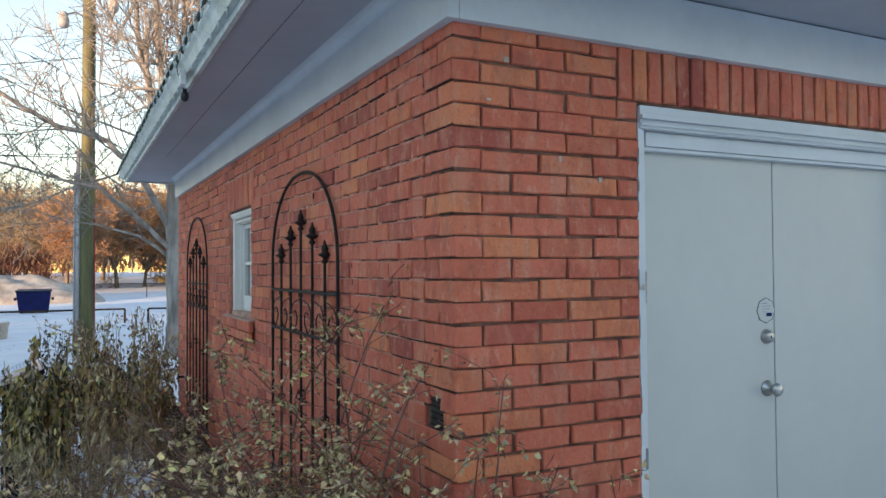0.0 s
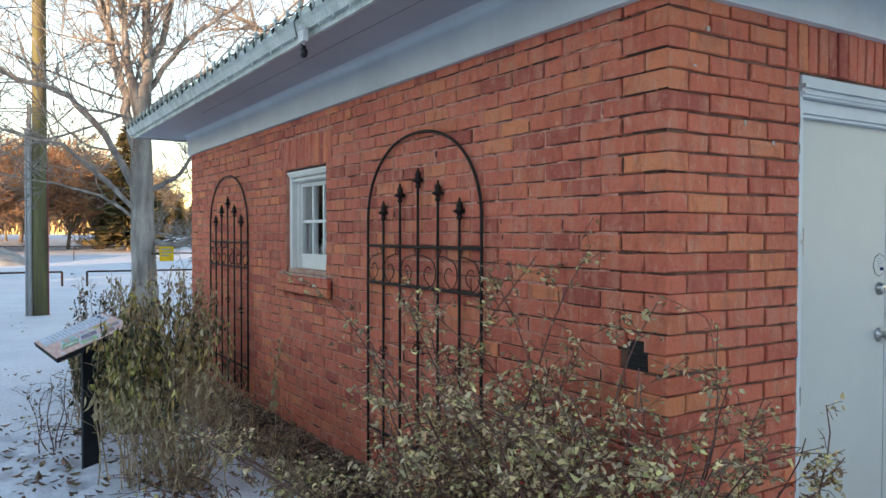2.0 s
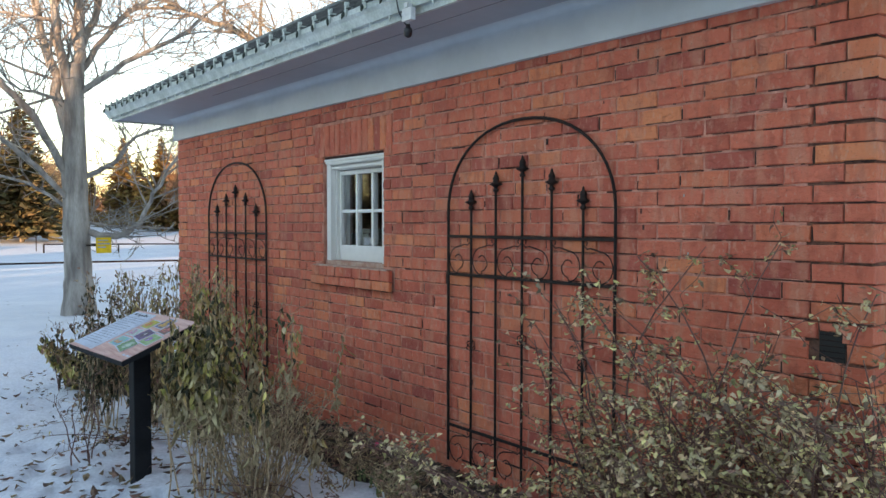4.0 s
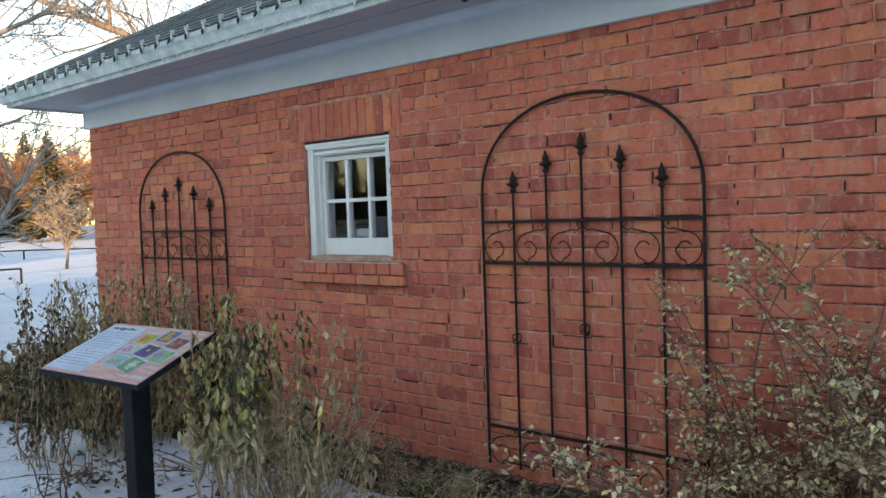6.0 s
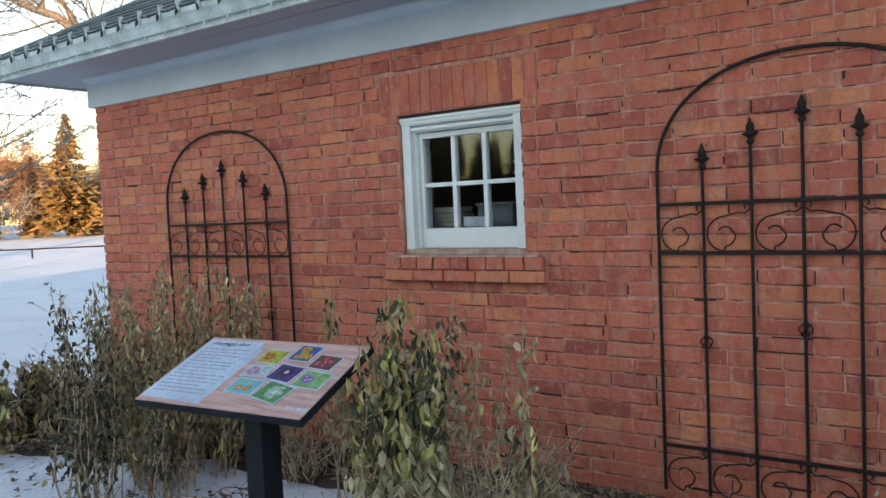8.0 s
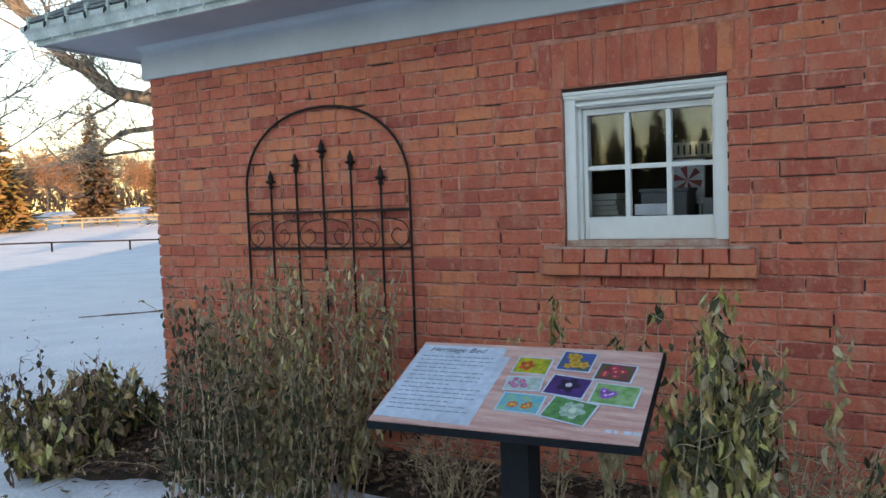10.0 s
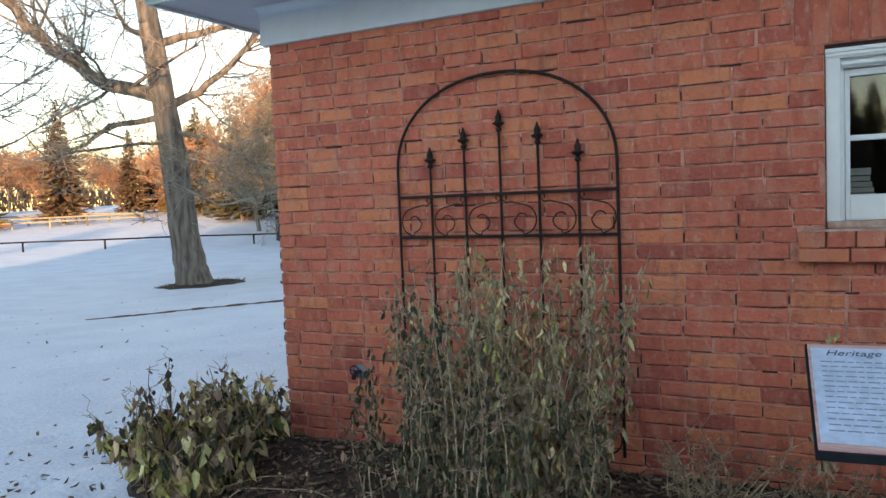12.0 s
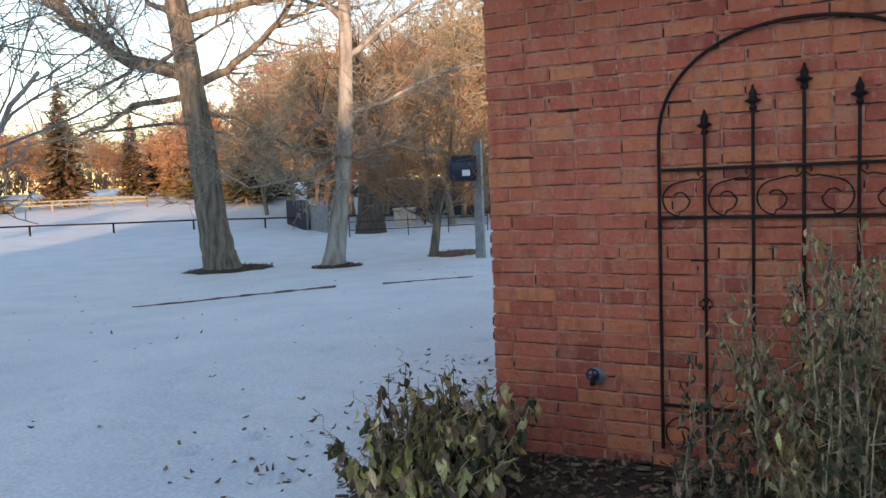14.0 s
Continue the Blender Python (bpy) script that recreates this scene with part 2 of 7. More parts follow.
M_SILL = material("worn_red_sill", (0.58, 0.40, 0.32), 0.9, color2=(0.46, 0.22, 0.16), scale=18, bump=0.5)
# near-black stands in for the dimness of the unlit room
M_ROOM = material("unlit_room_dark", (0.05, 0.045, 0.04), 0.9)
M_PAPER = material("paper_board", (0.62, 0.6, 0.52), 0.8, scale=8)
M_PAPER_WHITE = material("white_card", (0.8, 0.8, 0.84), 0.7, scale=8)
M_GREYBOX = material("grey_plastic_tub", (0.22, 0.24, 0.26), 0.5, scale=8)
M_STEEL = material("shelf_wire", (0.5, 0.5, 0.5), 0.35, 0.9, scale=30)
M_BLUE = material("dark_blue_paint", (0.012, 0.02, 0.11), 0.75, color2=(0.01, 0.015, 0.07), scale=3, spec=0.15)
M_NAVY = material("navy_metal", (0.012, 0.02, 0.045), 0.4, scale=5)
M_YELLOW = material("yellow_sign_paint", (0.85, 0.52, 0.01), 0.6, scale=8)
M_GREYMETAL = material("grey_sheet_metal", (0.26, 0.28, 0.30), 0.5, 0.3, color2=(0.18, 0.2, 0.22), scale=4)
M_FENCEWOOD = material("yellowed_rail_wood", (0.40, 0.33, 0.2), 0.85, color2=(0.26, 0.21, 0.13), scale=3, bump=0.4)
M_PANELWOOD = material("pink_woodgrain_print", (0.62, 0.28, 0.24), 0.45, color2=(0.80, 0.50, 0.43), scale=5, fine=60, stretch=(9, 1, 3))
M_PRINT_PAPER = material("printed_paper", (0.62, 0.70, 0.82), 0.5, scale=4)
M_INK = material("dark_ink", (0.03, 0.03, 0.06), 0.6)
M_INK_GREY = material("grey_ink", (0.28, 0.33, 0.42), 0.6)


def glass():
    m = bpy.data.materials.new("window_glass")
    m.use_nodes = True
    p = m.node_tree.nodes["Principled BSDF"]
    p.inputs["Base Color"].default_value = (1, 1, 1, 1)
    p.inputs["Roughness"].default_value = 0.02
    p.inputs["IOR"].default_value = 1.5
    p.inputs["Transmission Weight"].default_value = 1.0
    return m


M_GLASS = glass()


# ---- mesh helpers ----
class Builder:
    """Collects vertices and faces for one mesh."""

    def __init__(self):
        self.v, self.f = [], []

    def box(self, a, b, m=None):
        x0, y0, z0 = a
        x1, y1, z1 = b
        n = len(self.v)
        pts = [(x0, y0, z0), (x1, y0, z0), (x1, y1, z0), (x0, y1, z0), (x0, y0, z1), (x1, y0, z1), (x1, y1, z1), (x0, y1, z1)]
        if m is not None:
            pts = [tuple(m @ Vector(p)) for p in pts]
        self.v += pts
        self.f += [(n, n + 3, n + 2, n + 1), (n + 4, n + 5, n + 6, n + 7), (n, n + 1, n + 5, n + 4), (n + 1, n + 2, n + 6, n + 5), (n + 2, n + 3, n + 7, n + 6), (n + 3, n, n + 4, n + 7)]
        return self

    def quad(self, *pts):
        n = len(self.v)
        self.v += [tuple(p) for p in pts]
        self.f.append(tuple(range(n, n + len(pts))))
        return self

    def tube(self, pts, radii, sides=6, cap=True):
        n0 = len(self.v)
        k = len(pts)
        if not isinstance(radii, (list, tuple)):
            radii = [radii] * k
        ref = None
        for i in range(k):
            a, b = pts[max(0, i - 1)], pts[min(k - 1, i + 1)]
            d = Vector(b) - Vector(a)
            if d.length < 1e-9:
                d = Vector((0, 0, 1))
            d.normalize()
            if ref is None:
                ref = Vector((1, 0, 0)) if abs(d.x) < 0.8 else Vector((0, 1, 0))
            u = d.cross(ref)
            if u.length < 1e-4:
                u = d.cross(Vector((0.3, 0.9, 0.2)))
            u.normalize()
            w = u.cross(d)
            ref = w
            px, py, pz = pts[i]
            r = radii[i]
            for s in range(sides):
                c, sn = math.cos(2 * math.pi * s / sides) * r, math.sin(2 * math.pi * s / sides) * r
                self.v.append((px + u.x * c + w.x * sn, py + u.y * c + w.y * sn, pz + u.z * c + w.z * sn))
        for i in range(k - 1):
            for s in range(sides):
                p, q = n0 + i * sides, n0 + (i + 1) * sides
                t = (s + 1) % sides
                self.f.append((p + s, p + t, q + t, q + s))
        if cap:
            self.f.append(tuple(n0 + s for s in reversed(range(sides))))
            self.f.append(tuple(n0 + (k - 1) * sides + s for s in range(sides)))
        return self

    def lathe(self, profile, origin, axis="z", sides=16):
        """profile: (radius, height) pairs."""
        n0 = len(self.v)
        ox, oy, oz = origin
        for r, h in profile:
            for s in range(sides):
                c, sn = math.cos(2 * math.pi * s / sides) * r, math.sin(2 * math.pi * s / sides) * r
                self.v.append({"z": (ox + c, oy + sn, oz + h), "x": (ox + h, oy + c, oz + sn), "y": (ox + sn, oy + h, oz + c)}[axis])
        for i in range(len(profile) - 1):
            for s in range(sides):
                t = (s + 1) % sides
                p, q = n0 + i * sides, n0 + (i + 1) * sides
                self.f.append((p + s, p + t, q + t, q + s))
        self.f.append(tuple(n0 + s for s in reversed(range(sides))))
        self.f.append(tuple(n0 + (len(profile) - 1) * sides + s for s in range(sides)))
        return self

    def leaf(self, p, d, side, length, width, curl=0.3):
        """A folded, curling leaf from its stalk p along d."""
        n = len(self.v)
        nx = (d[1] * side[2] - d[2] * side[1], d[2] * side[0] - d[0] * side[2], d[0] * side[1] - d[1] * side[0])
        L, W, C = length, width / 2, curl * length
        for a, w, c in ((0, 0, 0), (0.35, -1, -0.15), (0.42, 0, 0.12), (0.32, 0.8, -0.15), (0.72, -0.6, 0.3), (0.8, 0, 0.5), (0.68, 0.75, 0.3), (1.0, 0.1, 1.0)):
            self.v.append(tuple(p[k] + d[k] * a * L + side[k] * w * W + nx[k] * (c * C - 0.55 * abs(w) * W) for k in range(3)))
        self.f += [(n, n + 1, n + 2), (n, n + 2, n + 3), (n + 1, n + 4, n + 5, n + 2), (n + 2, n + 5, n + 6, n + 3), (n + 4, n + 7, n + 5), (n + 5, n + 7, n + 6)]
        return self

    def mesh(self, name, mat, smooth=False):
        me = bpy.data.meshes.new(name)
        me.from_pydata(self.v, [], self.f)
        if smooth:
            me.shade_smooth()
        me.materials.append(mat)
        me.update()
        return me


def part(name, made, mat, parent=None, label="", smooth=False, kind=""):
    """Links a Builder or a bmesh as one mesh object, under a thing or under a part."""
    if isinstance(made, Builder):
        me = made.mesh(name, mat, smooth)
    else:
        me = bpy.data.meshes.new(name)
        made.to_mesh(me)
        made.free()
        if smooth:
            me.shade_smooth()
        me.materials.append(mat)
    ob = new(name, me)
    if parent:
        ob.parent = parent
        ob.matrix_parent_inverse = parent.matrix_world.inverted()
    return tagged(ob, label, kind=kind)


def empty(name, at, label, category, group=""):
    ob = new(name)
    ob.location = at
    bpy.context.view_layer.update()
    return tagged(ob, label, category, group)


def placed(name, me, parent, m):
    """One more piece on a shared mesh."""
    ob = new(name, me)
    ob.parent = parent
    ob.matrix_basis = m
    return ob


def bevelled(boxes, width=0.004, segments=2):
    bm = bmesh.new()
    for a, b in boxes:
        bmesh.ops.create_cube(bm, size=1, matrix=Matrix.LocRotScale([(p + q) / 2 for p, q in zip(a, b)], None, [abs(q - p) for p, q in zip(a, b)]))
    bmesh.ops.bevel(bm, geom=bm.edges[:], offset=width, segments=segments, affect="EDGES", profile=0.6)
    return bm


# ---- the ground ----
def smooth_step(a, b, x):
    t = min(1.0, max(0.0, (x - a) / (b - a)))
    return t * t * (3 - 2 * t)


def bed_edge(y):
    """How far the mulch of the flower bed reaches out from the wall."""
    rows = [(-1.2, -0.9), (0.0, -0.85), (1.2, -0.75), (2.3, -0.5), (3.0, -0.42), (3.8, -0.5), (4.6, -0.5), (5.2, -0.45), (5.8, -0.68), (6.3, -0.85), (7.0, -1.0), (7.6, -0.9)]
    if y <= rows[0][0]:
        return rows[0][1]
    for (y0, x0), (y1, x1) in zip(rows, rows[1:]):
        if y <= y1:
            return x0 + (x1 - x0) * (y - y0) / (y1 - y0)
    return rows[-1][1]


def bed_height(x, y):
    return 0.075 - 0.012 * y + 0.05 * min(0, x) + 0.012 * noise.noise(Vector((x * 3, y * 3, 0)))


def in_bed(x, y):
    """1 inside the bed, 0 outside it."""
    wob = 0.10 * noise.noise(Vector((x * 2.2, y * 2.2, 4))) + 0.05 * noise.noise(Vector((x * 7, y * 7, 1)))
    a = smooth_step(-0.08, 0.08, x - bed_edge(y) + wob)
    b = smooth_step(0.12, -0.12, y - 7.45 + wob)
    c = smooth_step(-0.12, 0.12, y + 1.3 + wob)
    d = smooth_step(0.15, -0.1, x - 0.55 + wob) if y > 6.9 else 1.0
    return a * b * c * d


def ground(x, y):
    """Height of the open ground, with an added ridge that keeps low sun off the house."""
    r = math.hypot(x + 2.5, y - 2.0)
    east = smooth_step(0.32, 0.72, math.atan2(x + 3.5, max(0.1, y - 3.0))) if y > 3 else 1.0
    # behind the camera: unseen ridge, added only to block the sun
    if y < -8:
        near = -0.1
        sun_block_ridge = 11.0 * smooth_step(30, 72, -(y + 0.55 * x) * 0.87)
        return near + sun_block_ridge
    low = -0.76 * (1 - east) - 1.0 * east
    z = -0.09 + (low + 0.09) * smooth_step(4, 27, r)
    far = 1.9 * (1 - east) + 3.7 * east
    z += far * smooth_step(42, 135, r) - (far + 8.0) * smooth_step(170, 420, r)
    z += 0.14 * math.exp(-((x + 1.45) / 0.8) ** 2 - ((y - 3.3) / 1.5) ** 2)
    return z


def axis(lo, hi, step, reach):
    out = list(np.arange(lo, hi + step / 2, step))
    s, a = step, hi
    while a < reach:
        s *= 1.16
        a += s
        out.append(a)
    s, a = step, lo
    while a > -reach:
        s *= 1.16
        a -= s
        out.insert(0, a)
    return [float(v) for v in out]


xs, ys = axis(-4.2, 3.5, 0.07, 1500), axis(-2.5, 11.5, 0.07, 1500)
gb = Builder()
for y in ys:
    for x in xs:
        z = ground(x, y)
        near = math.hypot(x + 2, y - 3)
        if near < 40:
            z += 0.03 * noise.noise(Vector((x * 0.7, y * 0.7, 0))) + 0.018 * noise.noise(Vector((x * 2.6, y * 2.6, 2)))
            if near < 9:
                z -= 0.035 * max(0, noise.noise(Vector((x * 3.4, y * 2.4, 11))) - 0.05)
            if near < 14:
                k = noise.noise(Vector((x * 5.5, y * 5.5, 7)))
                trod = math.exp(-((x + 1.9) / 0.9) ** 2 - ((y - 3.0) / 1.5) ** 2)
                z -= (0.12 + 0.16 * trod) * max(0, k - 0.22 + 0.2 * trod) * (1 if x < -0.9 or y > 7 else 0.5) + 0.012 * max(0, noise.noise(Vector((x * 13, y * 13, 3))) - 0.1)
        if -1.6 < y < 7.9 and -1.6 < x < 1.0:
            b = in_bed(x, y)
            z = z * (1 - b) + (bed_height(x, y) - 0.05) * b + 0.035 * (1 - b) * smooth_step(0.6, 0, abs(x - bed_edge(y)))
        gb.v.append((x, y, z))
w = len(xs)
for j in range(len(ys) - 1):
    for i in range(w - 1):
        a = j * w + i
        gb.f.append((a, a + 1, a + 1 + w, a + w))
tagged(part("ground", gb, M_SNOW, smooth=True), kind="structure")

bb = Builder()
bx = [float(v) for v in np.arange(-1.3, 0.9, 0.05)]
by = [float(v) for v in np.arange(-1.6, 7.9, 0.05)]
for y in by:
    for x in bx:
        b = in_bed(x, y)
        bb.v.append((x, y, (bed_height(x, y) + 0.014 * noise.noise(Vector((x * 14, y * 14, 5)))) * b + (ground(x, y) - 0.06) * (1 - b)))
for j in range(len(by) - 1):
    for i in range(len(bx) - 1):
        a = j * len(bx) + i
        bb.f.append((a, a + 1, a + 1 + len(bx), a + len(bx)))
tagged(part("flower_bed", bb, M_SOIL, smooth=True), kind="structure")

# ---- the house: walls ----
WALL_Y, WALL_X, COURSE, TOP = 6.955, 6.4, 0.0747, 2.368
WIN = (3.105, 3.91, 1.235, 2.04)
DOOR = (0.80, 2.53, 0.02, 2.21)


def wall_box(name, boxes, mat):
    b = Builder()
    for lo, hi in boxes:
        b.box(lo, hi)
    return tagged(part(name, b, mat), kind="structure")


T = 0.25
wall_west = wall_box("wall_west", [((0.0055, T, -0.3), (T, WIN[0], 2.64)), ((0.0055, WIN[1], -0.3), (T, WALL_Y - 0.012, 2.64)), ((0.0055, WIN[0], -0.3), (T, WIN[1], WIN[2] - 0.01)), ((0.0055, WIN[0], WIN[3]), (T, WIN[1], 2.64))], M_MORTAR)
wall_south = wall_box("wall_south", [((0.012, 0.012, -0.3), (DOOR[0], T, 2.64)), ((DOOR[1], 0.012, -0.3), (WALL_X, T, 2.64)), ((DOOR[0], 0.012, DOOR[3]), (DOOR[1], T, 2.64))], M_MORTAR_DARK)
wall_box("wall_north", [((T, WALL_Y - T, -0.3), (WALL_X, WALL_Y - 0.012, 2.64))], M_MORTAR)
wall_box("wall_east", [((WALL_X, 0, -0.3), (WALL_X + T, WALL_Y, 2.64))], M_MORTAR)
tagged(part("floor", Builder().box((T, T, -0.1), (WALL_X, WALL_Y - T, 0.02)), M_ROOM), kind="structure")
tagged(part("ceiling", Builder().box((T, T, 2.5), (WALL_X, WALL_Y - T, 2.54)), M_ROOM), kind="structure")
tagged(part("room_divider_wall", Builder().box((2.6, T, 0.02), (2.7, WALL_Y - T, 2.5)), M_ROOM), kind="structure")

# ---- eaves and roof ----
OVER, SOFFIT = 0.60, 2.635
X0, X1, Y0, Y1 = -0.545, WALL_X + T + OVER, -OVER, WALL_Y + 0.43
fr = empty("frieze", (0, 0, 2.416), "white painted frieze board between red brick and soffit", "trim")
part("frieze_board", bevelled([((-0.035, -0.035, 2.416), (0.011, WALL_Y + 0.035, 2.628))], 0.003), M_TRIM, fr)
part("frieze_board", bevelled([((0.012, -0.035, 2.416), (WALL_X + T, 0.011, 2.628))], 0.003), M_TRIM, fr)
part("frieze_board", bevelled([((0.012, WALL_Y - 0.011, 2.416), (WALL_X + T, WALL_Y + 0.035, 2.628))], 0.003), M_TRIM, fr)
cove = Builder()
for i in range(6):
    a0, a1 = i * math.pi / 12, (i + 1) * math.pi / 12
    R = 0.05
    x_a, z_a, x_b, z_b = -0.036 - R * (1 - math.cos(a0)), 2.585 + R * math.sin(a0), -0.036 - R * (1 - math.cos(a1)), 2.585 + R * math.sin(a1)
    cove.quad((x_a, -0.036, z_a), (x_b, -0.036, z_b), (x_b, WALL_Y + 0.036, z_b), (x_a, WALL_Y + 0.036, z_a))
part("cove_moulding", cove, M_TRIM, fr)
sof = empty("soffit", (0, 0, SOFFIT), "painted soffit boards under the eaves, grey with shade in the colour", "soffit")
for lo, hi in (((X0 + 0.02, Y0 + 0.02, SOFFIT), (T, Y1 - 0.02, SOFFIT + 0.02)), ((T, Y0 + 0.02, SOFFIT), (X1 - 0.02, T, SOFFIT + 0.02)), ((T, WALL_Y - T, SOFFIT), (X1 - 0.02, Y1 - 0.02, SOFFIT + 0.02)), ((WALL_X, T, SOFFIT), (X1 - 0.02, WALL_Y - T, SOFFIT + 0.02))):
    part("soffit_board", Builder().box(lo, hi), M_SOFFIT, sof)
SJ = Builder()
for x in (-0.33,):
    SJ.box((x - 0.0015, -0.3, SOFFIT - 0.0015), (x + 0.0015, 5.2, SOFFIT + 0.001))
part("board_joint", SJ, M_SEAL, sof)
roof = empty("roof", (0, 0, SOFFIT), "hip roof with weathered grey asphalt shingles and pale gutter", "roof")
FB = Builder()
Z0, Z1 = SOFFIT - 0.018, SOFFIT + 0.105
for a, b in (((X0, Y0), (X0 + 0.02, Y1)), ((X0 + 0.02, Y0), (X1, Y0 + 0.02)), ((X0 + 0.02, Y1 - 0.02), (X1, Y1)), ((X1 - 0.02, Y0 + 0.02), (X1, Y1 - 0.02))):
    FB.box((*a, Z0), (*b, Z1))
part("fascia", FB, M_GUTTER, roof)
gut = Builder()
G = [(0.0, -0.095), (-0.03, -0.095), (-0.05, -0.05), (-0.065, -0.03), (-0.065, 0.0), (-0.06, 0.0), (-0.06, -0.028), (-0.046, -0.046), (-0.027, -0.088), (0.0, -0.088)]
zg = Z1 + 0.005
for (gx0, gz0), (gx1, gz1) in zip(G, G[1:]):
    gut.quad((X0 + gx0, Y0 + gx0, zg + gz0), (X0 + gx1, Y0 + gx1, zg + gz1), (X0 + gx1, Y1 - gx1, zg + gz1), (X0 + gx0, Y1 - gx0, zg + gz0))
    gut.quad((X0 + gx0, Y0 + gx0, zg + gz0), (X0 + gx1, Y0 + gx1, zg + gz1), (X1, Y0 + gx1, zg + gz1), (X1, Y0 + gx0, zg + gz0))
    gut.quad((X0 + gx0, Y1 - gx0, zg + gz0), (X0 + gx1, Y1 - gx1, zg + gz1), (X1, Y1 - gx1, zg + gz1), (X1, Y1 - gx0, zg + gz0))
part("gutter", gut, M_GUTTER, roof)

PITCH = math.tan(radians(30))
rows_n = 26
half = min(X1 - X0, Y1 - Y0) / 2 + 0.03
sh, butts = Builder(), Builder()
e = -0.03
for k in range(rows_n):
    a, b = e + half * k / rows_n, e + half * (k + 1) / rows_n
    za, zb = Z1 + 0.02 + (a - e) * PITCH, Z1 + 0.02 + (b - e) * PITCH
    lift = 0.010
    for s, (ax, bx_) in enumerate((("w", 0), ("s", 0), ("n", 0), ("e", 0))):
        side = ax
        lo, hi = (Y0 + a, Y1 - a) if side in "we" else (X0 + a, X1 - a)
        rng = random.Random(900 + k * 7 + s)
        t = lo
        while t < hi - 0.001:
            u = min(hi, t + rng.uniform(0.16, 0.34))
            if hi - u < 0.08:
                u = hi
            dz = rng.uniform(0, 0.005)
            inset = b - a
            t1, u1 = max(t, lo + inset), min(u, hi - inset)
            if u1 <= t1:
                t1 = u1 = min(max((t + u) / 2, lo + inset), hi - inset)

            def P(along, across, z):
                return {"w": (X0 + across, along, z), "e": (X1 - across, along, z), "s": (along, Y0 + across, z), "n": (along, Y1 - across, z)}[side]

            sh.quad(P(t, a, za + lift + dz), P(u - 0.004, a, za + lift + dz), P(u1, b, zb + 0.003), P(t1, b, zb + 0.003))
            butts.quad(P(t, a, za - 0.004), P(u - 0.004, a, za - 0.004), P(u - 0.004, a, za + lift + dz), P(t, a, za + lift + dz))
            t = u
part("shingles", sh, M_SHINGLE, roof, kind="stuff")
part("shingle_butts", butts, M_BUTT, roof, kind="stuff")
rc = Builder()
top_z = Z1 + 0.02 + half * PITCH
rc.tube([(X0 - 0.03, Y1 + 0.03, Z1 + 0.025), (X0 - 0.03 + half, Y1 + 0.03 - half, top_z + 0.02)], 0.028, 6)
rc.tube([(X0 - 0.03, Y0 - 0.03, Z1 + 0.025), (X0 - 0.03 + half, Y0 - 0.03 + half, top_z + 0.02)], 0.028, 6)
part("hip_cap", rc, M_SHINGLE, roof)

# the light string along the gutter: clips with their bulbs off
lights = empty("string_lights", (X0 - 0.06, 0, Z1), "unlit clear holiday light string clipped along the gutter", "string lights")
cord = Builder()
clip_y = []
y = Y0 + 0.1
rng = random.Random(5)
while y < Y1:
    clip_y.append(y)
    y += 0.19 + rng.uniform(-0.012, 0.012)
for y0_, y1_ in zip(clip_y, clip_y[1:]):
    sag = rng.uniform(0.006, 0.02)
    cord.tube([(X0 - 0.075, y0_, zg + 0.012), (X0 - 0.078, (y0_ + y1_) / 2, zg + 0.012 - sag), (X0 - 0.075, y1_, zg + 0.012)], 0.0035, 4, False)
part("cord", cord, M_GREENPLASTIC, lights)
clipb = Builder()
clipb.box((-0.012, -0.012, -0.03), (-0.002, 0.012, 0.032)).box((-0.012, -0.004, 0.02), (0.05, 0.004, 0.03)).box((-0.01, -0.02, 0.03), (0.0, -0.008, 0.05)).box((-0.01, 0.008, 0.03), (0.0, 0.02, 0.05))
clip_me = clipb.mesh("clip", M_BULB)
bulbb = Builder().lathe([(0.004, 0.0), (0.009, -0.012), (0.0095, -0.024), (0.006, -0.036), (0.001, -0.045)], (0, 0, 0), sides=8)
bulb_me = bulbb.mesh("bulb", M_GREENPLASTIC, True)
spurb = Builder().lathe([(0.007, 0), (0.006, -0.02), (0.001, -0.034)], (0, 0, 0), sides=6)
spur_me = spurb.mesh("drip_spur", M_GUTTER, True)
base_m = Matrix.Translation((-(X0 - 0.06), 0, -Z1))
for y in clip_y:
    tilt = rng.uniform(-14, 14)
    placed("clip", clip_me, lights, base_m @ pose(X0 - 0.066, y, zg, tilt, 0, 0))
    placed("bulb", bulb_me, lights, base_m @ pose(X0 - 0.082, y + 0.006, zg - 0.005, tilt, rng.uniform(-10, 25), 0))
    placed("hook", spur_me, lights, base_m @ pose(X0 - 0.03, y + 0.01, zg - 0.094, 0, 0, 0))
x = X0 + 0.15
south_cord = Builder()
while x < 3.2:
    placed("clip", clip_me, lights, base_m @ pose(x, Y0 - 0.066, zg, 0, 0, 90))
    placed("bulb", bulb_me, lights, base_m @ pose(x, Y0 - 0.082, zg - 0.005, rng.uniform(-15, 15), 0, 0))
    south_cord.tube([(x, Y0 - 0.075, zg + 0.012), (x + 0.095, Y0 - 0.078, zg), (x + 0.19, Y0 - 0.075, zg + 0.012)], 0.0035, 4, False)
    x += 0.19
part("cord", south_cord, M_GREENPLASTIC, lights)

# photocell fixed under the gutter
pc = empty("photocell_light_sensor", (-0.59, 2.01, 2.6), "small white box with black dome sensor on cable under the gutter", "sensor")
part("housing", bevelled([((-0.615, 1.965, 2.575), (-0.585, 2.045, 2.64))], 0.004), M_PLASTIC_WHITE, pc)
